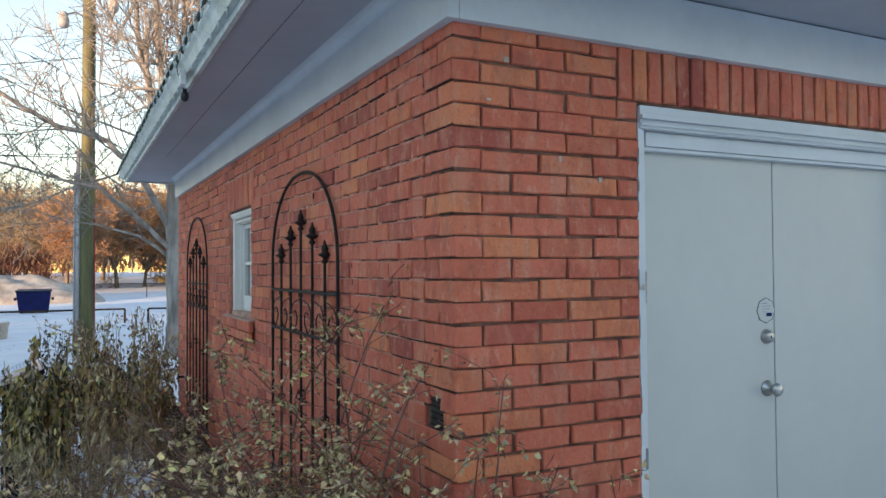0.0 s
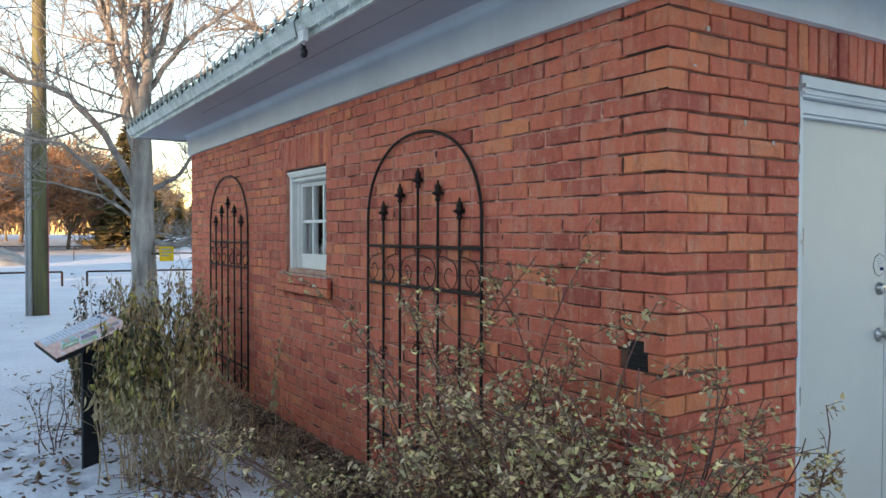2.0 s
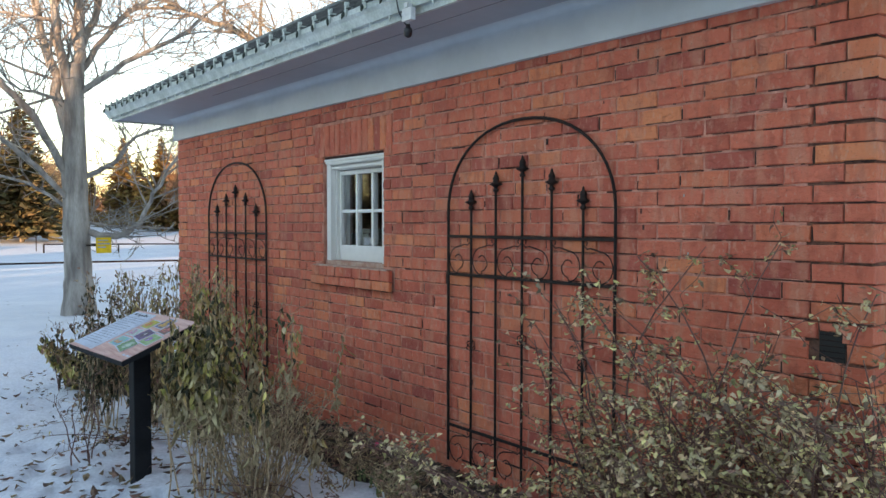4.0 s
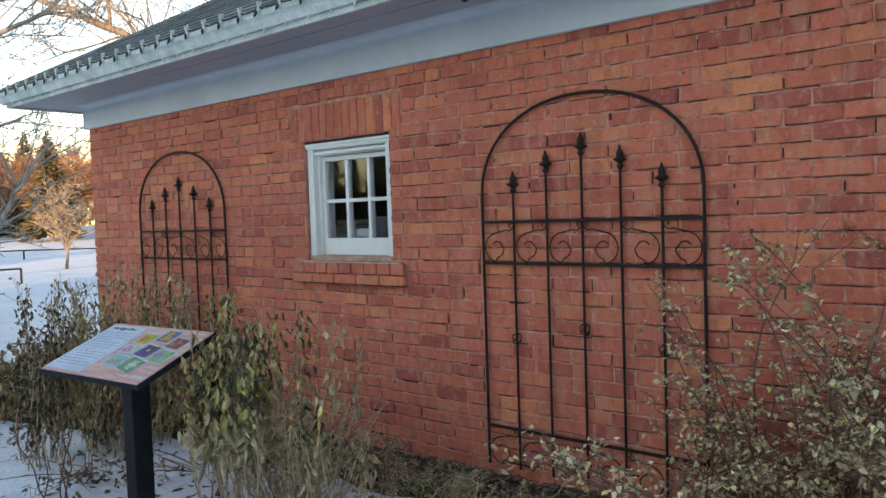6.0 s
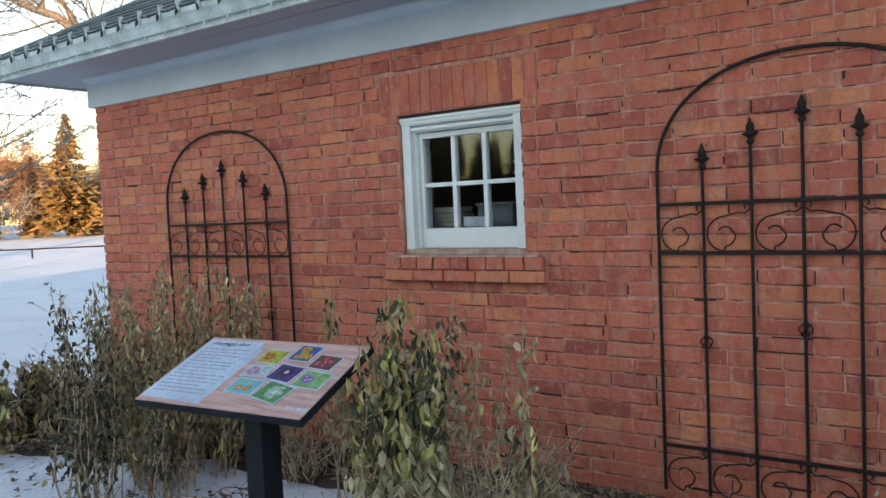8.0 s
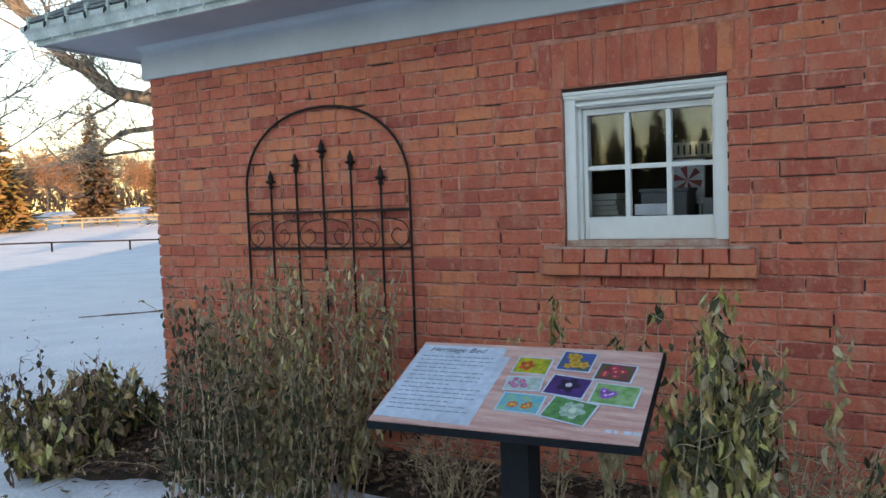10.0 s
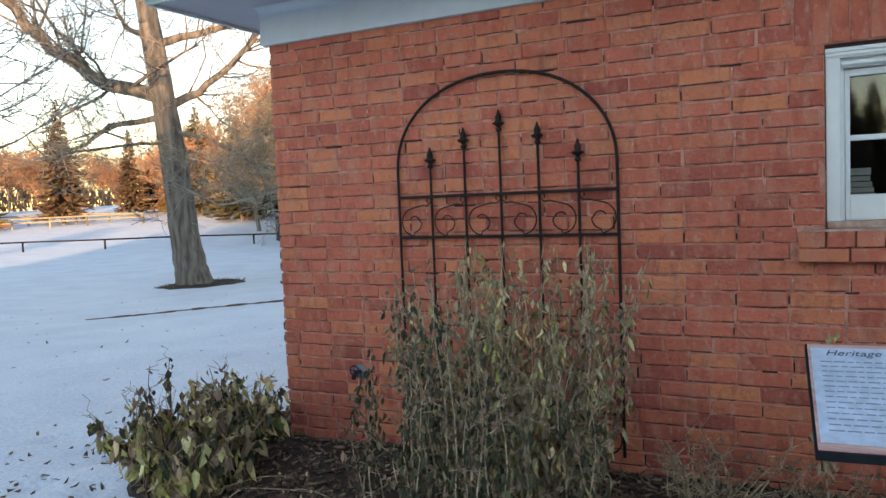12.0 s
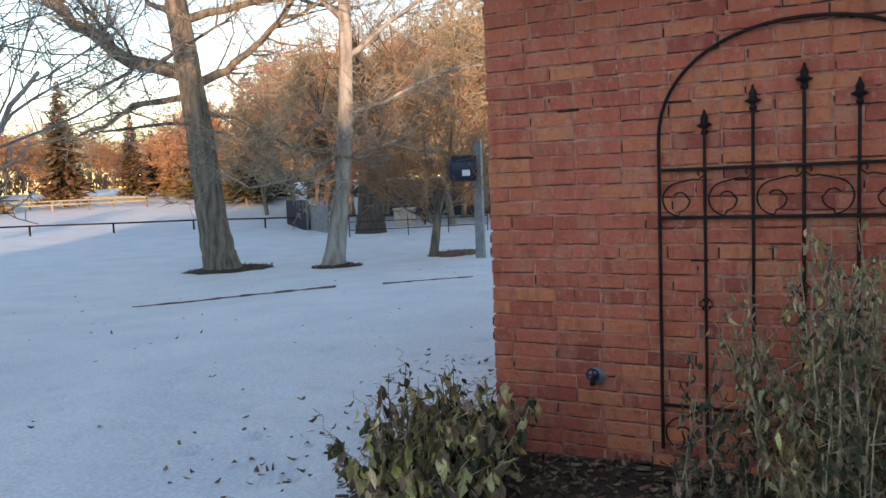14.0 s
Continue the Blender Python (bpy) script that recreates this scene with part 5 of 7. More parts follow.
def branch_out(rng, big, fine, p, d, length, r, depth, droop=0.0, bushy=1.0, rmin=0.007):
    """A crooked branch with side branches of its own; thick ones into big, thin ones into fine."""
    n = 6 if length > 1.5 else 4
    pts, q, v = [p], p, d
    for i in range(n):
        v = unit((v[0] + rng.gauss(0, 0.16), v[1] + rng.gauss(0, 0.16), v[2] + rng.gauss(0, 0.12) + 0.05 - droop * 0.12))
        s = length / n
        q = (q[0] + v[0] * s, q[1] + v[1] * s, q[2] + v[2] * s)
        pts.append(q)
    sweep(big if r > 0.03 else fine, pts, max(r, rmin), max(rmin * 0.7, r * 0.35), 7 if r > 0.1 else 5 if r > 0.03 else 3)
    if depth > 0:
        k = int((4 + length * 1.5) * bushy)
        for i in range(min(k, 13)):
            t = rng.uniform(0.22, 1.0)
            a = lerp_path(pts, t)
            w = unit((v[0] * 0.6 + rng.gauss(0, 0.6), v[1] * 0.6 + rng.gauss(0, 0.6), v[2] * 0.5 + rng.gauss(0.12, 0.45) - droop * 0.3))
            branch_out(rng, big, fine, a, w, length * rng.uniform(0.3, 0.62) * (1.15 - 0.4 * t), r * rng.uniform(0.3, 0.5), depth - 1, droop, bushy, rmin)


def big_tree(name, label, seed, foot, right, trunk, limbs, bark, twigm, depth=3, flare=1.35, bushy=1.0):
    """trunk: (side, up, radius) points; limbs: ([(side, up, depth)...], radius at root). Metres from the foot; side runs along right."""
    rng = random.Random(seed)
    fx, fy = foot
    fz = ground(fx, fy) - 0.1
    rx, ry = right
    bx_, by_ = -ry, rx

    def W(s, u, d=0.0):
        return (fx + rx * s + bx_ * d, fy + ry * s + by_ * d, fz + 0.1 + u)

    tree = empty(name, (fx, fy, fz), label, "tree")
    tb = Builder()
    pts = [W(trunk[0][0], -0.15)] + [W(s, u) for s, u, r in trunk]
    rad = [trunk[0][2] * flare] + [r for s, u, r in trunk]
    # extra points, so that the bark has knots and hollows
    P2, R2 = [], []
    for i in range(len(pts) - 1):
        for j in range(5):
            t = j / 5
            P2.append(tuple(pts[i][k] + (pts[i + 1][k] - pts[i][k]) * t for k in range(3)))
            R2.append((rad[i] + (rad[i + 1] - rad[i]) * t) * (1 + 0.05 * rng.uniform(-1, 1)))
    P2.append(pts[-1])
    R2.append(rad[-1])
    tb.tube(P2, R2, 18)
    for k in range(len(tb.v)):
        x, y, z = tb.v[k]
        a = math.atan2(y - fy, x - fx)
        m = 0.022 * noise.noise(Vector((math.cos(a) * 6, math.sin(a) * 6, z * 0.9))) + 0.03 * math.exp(-max(0, z - fz) * 1.8) * math.sin(a * 5 + 1)
        tb.v[k] = (x + m * math.cos(a), y + m * math.sin(a), z)
    part("trunk", tb, bark, tree, smooth=True)
    big, fine = Builder(), Builder()
    for path, r in limbs:
        pts = [W(*p) if len(p) == 3 else W(p[0], p[1], 0) for p in path]
        dense = []
        for i in range(len(pts) - 1):
            for j in range(4):
                t = j / 4
                dense.append(tuple(pts[i][k] + (pts[i + 1][k] - pts[i][k]) * t + (rng.gauss(0, r * 0.22) if (i or j) else 0) for k in range(3)))
        dense.append(pts[-1])
        lb_ = Builder()
        sweep(lb_, dense, r, r * 0.3, 9)
        part("limb", lb_, bark, tree, smooth=True)
        total = sum((Vector(a) - Vector(b)).length for a, b in zip(dense, dense[1:]))
        reach = min(1.0, 0.3 + r * 6)
        for i in range(int(total * 3.2 * bushy) + 4):
            t = rng.uniform(0.12, 1.0)
            a = lerp_path(dense, t)
            f = int(t * (len(dense) - 2))
            dv = unit(tuple(dense[f + 1][k] - dense[f][k] for k in range(3)))
            w = unit((dv[0] * 0.7 + rng.gauss(0, 0.55), dv[1] * 0.7 + rng.gauss(0, 0.55), dv[2] * 0.5 + rng.gauss(0.2, 0.5)))
            branch_out(rng, big, fine, a, w, rng.uniform(1.1, 4.2) * (1.1 - 0.3 * t) * reach, r * rng.uniform(0.14, 0.32), depth - 1, 0.0, bushy * 0.95, 0.009)
    part("branchwork", big, bark, tree, kind="stuff")
    part("crown", fine, twigm, tree, kind="stuff")
    return tree


# the three old trees on the lawn
c46, s46 = math.cos(radians(46)), math.sin(radians(46))
tree_a = big_tree("large_bare_tree", "large bare elm with furrowed bark in a mulch ring", 101, (14.33, 22.2), (c46, -s46),
    [(0.1, 0, 0.62), (0.0, 0.6, 0.50), (-0.15, 2.0, 0.45), (-0.3, 4.2, 0.42), (-0.55, 6.5, 0.36), (-0.85, 9.0, 0.29), (-1.0, 11.5, 0.2), (-1.1, 14, 0.1)],
    [([(-0.5, 6.0, 0), (-2.1, 6.4, -0.3), (-3.5, 7.4, -0.5), (-4.6, 8.8, -0.8), (-6.6, 9.8, -1.2), (-9, 10.6, -1.5)], 0.24),
     ([(-0.4, 5.4, 0), (-2.2, 5.2, 0.8), (-3.2, 4.6, 1.2), (-4.3, 4.2, 1.4)], 0.11),
     ([(-0.3, 4.6, 0.1), (-1.6, 4.4, -1.5), (-3.4, 4.1, -2.2)], 0.06),
     ([(-0.7, 7.6, 0), (1.0, 8.2, 0.4), (2.6, 8.7, 0.8), (4.4, 8.3, 1.0)], 0.14),
     ([(-0.45, 5.6, 0), (0.9, 6.3, -0.5), (2.3, 7.6, -0.8), (3.6, 9.6, -1.0)], 0.15),
     ([(-0.35, 4.9, 0), (0.8, 4.6, -1.2), (2.2, 3.7, -1.8), (4.2, 3.3, -2.0), (5.8, 3.9, -2.2)], 0.075),
     ([(-0.3, 4.4, 0), (0.5, 4.1, -1.5), (1.6, 3.2, -2.1), (2.4, 2.3, -2.3)], 0.05),
     ([(-0.85, 9.0, 0), (-2.4, 11, 0.5), (-4, 13, 1)], 0.15),
     ([(-0.9, 9.4, 0), (0.6, 11.2, -0.5), (1.8, 13, -1)], 0.14),
     ([(-0.7, 7.8, 0), (-1.6, 8.6, 2.2), (-2.2, 10, 4)], 0.12)],
    M_BARK, M_TWIG, 3, bushy=1.0)
c55, s55 = math.cos(radians(55)), math.sin(radians(55))
big_tree("bare_ash_tree", "slender bare ash tree with pale bark on the snowy lawn", 102, (15.55, 18.75), (c55, -s55),
    [(0, 0, 0.38), (0.12, 0.6, 0.29), (0.38, 2.4, 0.24), (0.62, 4.6, 0.23), (0.72, 7, 0.2), (0.75, 9.5, 0.15), (0.78, 12, 0.08)],
    [([(0.7, 6.2, 0), (1.7, 7.1, 0.2), (3.2, 8.2, 0.4), (4.6, 9.6, 0.5)], 0.10),
     ([(0.62, 4.6, 0), (1.8, 4.9, -0.5), (3.4, 5.7, -0.8), (5.2, 5.9, -1.2)], 0.07),
     ([(0.45, 3.5, 0), (-0.8, 2.8, -0.4), (-2.3, 2.5, -0.6), (-3.6, 3.3, -0.8)], 0.05),
     ([(0.72, 7.4, 0), (-0.6, 8.6, 0.2), (-1.9, 10.5, 0.3)], 0.09),
     ([(0.74, 8.8, 0), (1.7, 10.2, -0.6), (2.2, 12, -1)], 0.08)],
    M_BARK_PALE, M_TWIG, 3, bushy=1.1)
c63, s63 = math.cos(radians(63)), math.sin(radians(63))
big_tree("young_bushy_tree", "young multi-branched bare tree in a reddish mulch ring", 103, (19.3, 17.1), (c63, -s63),
    [(-0.1, 0, 0.17), (0.0, 0.6, 0.14), (0.1, 1.3, 0.13), (0.15, 2.2, 0.08)],
    [([(0.05, 1.1, 0), (-0.8, 2.3, 0.1), (-1.2, 4.2, 0.2)], 0.07), ([(0.05, 1.2, 0), (0.5, 2.6, -0.2), (0.8, 4.8, -0.3)], 0.07), ([(0.1, 1.2, 0), (-0.2, 3, 0.4), (-0.3, 5.2, 0.5)], 0.07),
     ([(0.1, 1.3, 0), (1.2, 2.2, 0.1), (1.9, 3.6, 0.2)], 0.06), ([(0.1, 1.0, 0), (-1.2, 1.8, -0.4), (-2.0, 2.8, -0.6)], 0.05)],
    M_BARK, M_TWIG_FAR, 3, bushy=1.3)
c12, s12 = math.cos(radians(12)), math.sin(radians(12))
tree_c = big_tree("bare_boulevard_tree", "tall bare tree with pale grey bark and several leaders", 104, (1.14, 15.95), (c12, -s12),
    [(0, 0, 0.34), (0, 0.8, 0.27), (-0.03, 2.0, 0.25), (-0.05, 3.1, 0.24), (-0.03, 4.3, 0.2), (0.0, 5.2, 0.16)],
    [([(-0.05, 3.4, 0), (-0.35, 4.6, 0.1), (-0.62, 5.8, 0.15), (-0.9, 7.4, 0.2), (-1.3, 10, 0.3)], 0.13),
     ([(-0.05, 4.2, 0), (-0.3, 5.6, -0.2), (-0.45, 7.2, -0.2), (-0.5, 10, -0.3)], 0.12),
     ([(0.0, 4.2, 0), (0.05, 5.8, 0), (0.1, 7.4, 0.1), (0.2, 10.5, 0.2)], 0.15),
     ([(0.03, 5.2, 0), (0.35, 6.2, 0.3), (0.7, 7.6, 0.5), (1.2, 10, 0.8)], 0.10),
     ([(-0.1, 2.75, 0), (-0.75, 4.0, -0.4), (-1.4, 4.75, -0.7), (-2.3, 5.0, -1.0), (-3.6, 5.7, -1.5), (-5.0, 6.0, -2.0)], 0.085),
     ([(-0.1, 2.3, 0), (-0.7, 3.0, -0.5), (-1.5, 3.7, -0.9), (-2.6, 3.95, -1.2), (-4.2, 4.4, -1.5)], 0.06),
     ([(-0.1, 2.2, 0), (-0.9, 2.75, 0.4), (-1.8, 3.0, 0.7), (-3.0, 3.2, 1.0)], 0.04),
     ([(0.1, 2.85, 0), (0.6, 3.1, -0.2), (1.1, 3.7, -0.4), (1.7, 4.0, -0.6)], 0.065),
     ([(0.12, 1.75, 0), (0.7, 1.62, -0.5), (1.15, 1.9, -0.9), (1.35, 2.5, -1.1), (1.9, 3.4, -1.5)], 0.08),
     ([(0.1, 1.95, 0), (0.6, 1.85, 0.2), (1.9, 1.8, 0.4)], 0.035),
     ([(0.05, 4.6, 0), (0.9, 5.2, -0.5), (2.1, 5.9, -1.0), (3.4, 7.2, -1.4)], 0.07),
     ([(0.05, 5.0, 0), (0.8, 6.2, 0.3), (2.0, 7.3, 0.6), (3.2, 8.6, 1.0)], 0.07)],
    M_BARK_PALE, M_TWIG_PALE, 3, bushy=0.85)


def mulch_ring(x, y, rx_, ry_, mat=None):
    b = Builder()
    rng = random.Random(int(x * 10))
    n = 40
    ring = [(x + rx_ * (1 + rng.uniform(-.12, .12)) * math.cos(2 * math.pi * i / n), y + ry_ * (1 + rng.uniform(-.12, .12)) * math.sin(2 * math.pi * i / n)) for i in range(n)]
    c = len(b.v)
    b.v.append((x, y, ground(x, y) + 0.09))
    for px, py in ring:
        b.v.append(((px + x) / 2, (py + y) / 2, ground(x, y) + 0.07 + rng.uniform(-.01, .02)))
    for px, py in ring:
        b.v.append((px, py, ground(px, py) + 0.005))
    for i in range(n):
        j = (i + 1) % n
        b.f += [(c, c + 1 + i, c + 1 + j), (c + 1 + i, c + 1 + n + i, c + 1 + n + j, c + 1 + j)]
    ob = part("mulch_ring", b, mat or M_SOIL)
    lf = Builder()
    for i in range(160):
        a, r = rng.uniform(0, 6.28), math.sqrt(rng.random())
        px, py = x + rx_ * r * math.cos(a), y + ry_ * r * math.sin(a)
        w = rng.uniform(0, 6.28)
        lf.leaf((px, py, ground(px, py) + 0.09 - 0.07 * r), unit((math.cos(w), math.sin(w), 0.3)), unit((-math.sin(w), math.cos(w), 0.2)), rng.uniform(0.06, 0.14), rng.uniform(0.03, 0.07), 0.3)
    part("ring_leaves", lf, M_LITTER, ob, kind="stuff")
    return tagged(ob, "ring of dark mulch and leaves round a trunk on snow", "mulch")


mulch_ring(14.63, 22.03, 1.5, 1.25)
mulch_ring(15.6, 18.65, 0.85, 0.75)
mulch_ring(19.9, 16.6, 1.3, 0.9, M_LITTER)


# ---- pole, sign on the tree, rails ----
pole_x, pole_y = -0.68, 19.3
pz = ground(pole_x, pole_y)
pole = empty("utility_pole", (pole_x, pole_y, pz), "green treated wooden utility pole with lamp and grey conduit", "utility pole")
pb = Builder()
pb.tube([(pole_x, pole_y, pz - 0.2), (pole_x, pole_y, pz + 4), (pole_x + 0.02, pole_y, pz + 8.5), (pole_x + 0.02, pole_y, pz + 11)], [0.185, 0.17, 0.155, 0.145], 20)
part("shaft", pb, M_POLE, pole, smooth=True)
part("conduit", Builder().tube([(pole_x - 0.23, pole_y - 0.03, pz - 0.1), (pole_x - 0.225, pole_y - 0.03, pz + 5.2)], 0.055, 10), M_CONDUIT, pole, smooth=True)
part("thin_conduit", Builder().tube([(pole_x - 0.31, pole_y, pz - 0.1), (pole_x - 0.30, pole_y, pz + 4.6)], 0.03, 8), M_CONDUIT, pole, smooth=True)
part("cable", Builder().tube([(pole_x + 0.17, pole_y - 0.1, pz), (pole_x + 0.165, pole_y - 0.1, pz + 3.8)], 0.012, 5), M_RED, pole)
for sx, zz in ((-1, 8.45), (1, 9.0)):
    arm = part("lamp_arm", Builder().tube([(pole_x, pole_y, pz + zz + 0.15), (pole_x + sx * 0.3, pole_y - 0.1, pz + zz + 0.25), (pole_x + sx * 0.52, pole_y - 0.15, pz + zz + 0.15)], 0.025, 8), M_GREYMETAL, pole)
    part("lamp_head", Builder().lathe([(0.05, 0.22), (0.10, 0.17), (0.13, 0.02), (0.14, 0.0), (0.13, -0.12), (0.08, -0.2)], (pole_x + sx * 0.58, pole_y - 0.15, pz + zz), "z", 14), M_CONDUIT, pole, smooth=True)
wires = empty("overhead_wires", (pole_x, pole_y, pz + 8), "thin dark overhead wires running off the utility pole", "wires")
for (ax, ay, az_), (bx_, by_, bz_) in (((pole_x, pole_y, pz + 7.6), (-22, 30, 8.0)), ((pole_x, pole_y, pz + 5.0), (-22, 34, 8.4)), ((pole_x, pole_y, pz + 5.1), (-22, 40, 8.4))):
    pts = [(ax + (bx_ - ax) * t / 14, ay + (by_ - ay) * t / 14, az_ + (bz_ - az_) * t / 14 - 0.9 * math.sin(math.pi * t / 14)) for t in range(15)]
    part("wire", Builder().tube(pts, 0.012, 4), M_IRON, wires)
ys_ = empty("yellow_tree_sign", (1.45, 15.7, 1.1), "small yellow notice board fixed to the bare tree", "sign")
tx, ty = 1.14 + 0.2, 15.36
part("board", bevelled([((tx, ty, 0.92), (tx + 0.30, ty + 0.02, 1.24))], 0.008), M_YELLOW, ys_)
yb = Builder()
for i, wd in enumerate((0.2, 0.24, 0.16)):
    yb.box((tx + 0.03, ty - 0.002, 1.17 - i * 0.07), (tx + 0.03 + wd, ty - 0.0005, 1.195 - i * 0.07))
part("printed_bar", yb, M_INK_GREY, ys_)
part("strap", Builder().box((tx - 0.1, ty + 0.02, 1.06), (tx + 0.02, ty + 0.42, 1.09)), M_IRON, ys_)


def rail_fence(name, label, line, height, tops, gap=0.0, radius=0.04, mat=None, posts=None):
    ob = empty(name, (line[0][0], line[0][1], ground(*line[0])), label, "fence")
    pts = []
    for (ax, ay), (bx_, by_) in zip(line, line[1:]):
        n = max(2, int(math.hypot(bx_ - ax, by_ - ay) / 3))
        for i in range(n + 1):
            t = i / n
            x, y = ax + (bx_ - ax) * t, ay + (by_ - ay) * t
            pts.append((x, y, ground(x, y) + height))
    for dz in tops:
        part("rail", Builder().tube([(x, y, z - dz) for x, y, z in pts], radius, 8), mat or M_IRON, ob)
    for (ax, ay), (bx_, by_) in zip(line, line[1:]):
        L = math.hypot(bx_ - ax, by_ - ay)
        n = max(1, int(round(L / (posts or 5.5))))
        for i in range(n + 1):
            x, y = ax + (bx_ - ax) * i / n, ay + (by_ - ay) * i / n
            g = ground(x, y)
            part("post", Builder().tube([(x, y, g - 0.1), (x, y, g + height)], radius * 1.15, 8), mat or M_IRON, ob)
    return ob


rail_fence("black_pipe_rail", "low black pipe rail across the snow", [(-9, 34.5), (1.15, 34.2)], 0.62, (0,))
rail_fence("black_pipe_rail", "low black pipe rail across the snow", [(2.1, 34.0), (9.5, 33.2)], 0.62, (0,))
rail_fence("black_pipe_rail", "long low black rail at the edge of the park", [(9.0, 58.5), (18, 54.5), (26.5, 48.4), (32.5, 41), (35.5, 32), (36.5, 26.5)], 0.62, (0,), radius=0.05, posts=5.8)
rail_fence("dark_boundary_rail", "dark rail fence along the far edge of the park", [(-12, 64), (0, 63), (9, 61)], 1.05, (0,), radius=0.03, posts=5)
rail_fence("yellowed_wooden_rail", "low yellowed wooden rail in the snow", [(38, 72), (45, 66), (49, 63)], 0.95, (0, 0.35), radius=0.08, mat=M_FENCEWOOD, posts=3.4)
rail_fence("yellowed_wooden_rail", "low yellowed wooden rail in the snow", [(41, 76), (47, 70), (49, 63)], 0.95, (0,), radius=0.08, mat=M_FENCEWOOD, posts=3.4)


# far trees: a few bare crowns and spruces, then copies
def bare_crown(name, label, seed, h, spread, twigm, bark, bushy=1.0, group=""):
    rng = random.Random(seed)
    t = empty(name, (0, 0, 0), label, "tree", group)
    b, big, fine = Builder(), Builder(), Builder()
    hb = h * 0.28
    b.tube([(0, 0, -0.3), (0, 0, 0.2), (0.03 * h, 0, hb)], [h * 0.028, h * 0.02, h * 0.015], 8)
    part("trunk", b, bark, t)
    for i in range(11):
        a = i * 2.4 + rng.uniform(-.3, .3)
        k = rng.uniform(0.15, 1.0)
        d = unit((math.cos(a) * spread * k, math.sin(a) * spread * k, 1.0))
        branch_out(rng, big, fine, (0.02 * h, 0, hb * rng.uniform(0.55, 1.0)), d, h * rng.uniform(0.5, 0.78), h * 0.009, 3, 0.0, bushy, 0.022)
    part("branchwork", big, bark, t, kind="stuff")
    part("crown", fine, twigm, t, kind="stuff")
    return t


def spruce(name, label, seed, h, w, mat, group=""):
    rng = random.Random(seed)
    t = empty(name, (0, 0, 0), label, "tree", group)
    part("trunk", Builder().tube([(0, 0, -0.3), (0, 0, h * 0.5), (0, 0, h)], [h * 0.018, h * 0.01, 0.01], 7), M_BARK, t)
    nb = Builder()
    z = h * 0.10
    while z < h * 0.99:
        f = 1 - z / h
        reach = w * (f ** 0.85) * rng.uniform(0.75, 1.15)
        for i in range(int(7 + 11 * f)):
            a = rng.uniform(0, 6.28)
            r = reach * rng.uniform(0.7, 1.15)
            tip = (r * math.cos(a), r * math.sin(a), z - r * rng.uniform(0.1, 0.35))
            for k in range(5):
                t0 = k / 5 + rng.uniform(0, 0.15)
                p = (tip[0] * t0, tip[1] * t0, z + (tip[2] - z) * t0)
                dd = unit((math.cos(a + rng.uniform(-.7, .7)), math.sin(a + rng.uniform(-.7, .7)), rng.uniform(-0.7, 0.15)))
                ss = unit((-dd[1], dd[0], rng.uniform(-.4, .4)))
                nb.leaf(p, dd, ss, r * 0.42 + 0.18, r * 0.22 + 0.10, rng.uniform(0, 0.3))
        z += h * 0.021 * (0.5 + f)
    part("needles", nb, mat, t, kind="stuff")
    return t


def set_at(ob, x, y, s=1.0, turn=0.0):
    ob.matrix_basis = pose(x, y, ground(x, y) - 0.05, 0, 0, turn) @ Matrix.Scale(s, 4)
    return ob


def copy_at(ob, x, y, s=1.0, turn=0.0):
    keep = tuple(ob.scale)
    ob.scale = (s, s, s)
    c = copy_thing(ob, pose(x, y, ground(x, y) - 0.05, 0, 0, turn))
    ob.scale = keep
    return c


rus = bare_crown("russet_bare_tree", "broad bare tree with russet twigs in low sun", 201, 9.0, 1.0, M_TWIG_FAR, M_BARK, 1.15, "russet trees round the park")
rus2 = bare_crown("russet_bare_tree", "dense twiggy russet tree at the park edge", 202, 10.0, 0.75, M_TWIG_FAR, M_BARK, 1.2, "russet trees round the park")
gry = bare_crown("grey_bare_tree", "bare grey-brown tree at the park edge", 203, 11.0, 0.7, M_TWIG_TAN, M_BARK, 1.1, "grey trees round the park")
brn = spruce("browned_conifer", "tall thin conifer with browned needles at the park edge", 207, 13.0, 2.6, M_NEEDLE_BROWN, "browned conifers round the park")
spr = spruce("spruce_tree", "tall dark spruce with sunlit golden tips", 204, 14.0, 3.4, M_NEEDLE, "spruces round the park")
lar = spruce("golden_conifer", "golden brown conifer lit by low sun", 205, 11.0, 3.0, M_NEEDLE_GOLD, "spruces round the park")


def polar(az_deg, dist, ox=-3.0, oy=1.0):
    return ox + dist * math.sin(radians(az_deg)), oy + dist * math.cos(radians(az_deg))


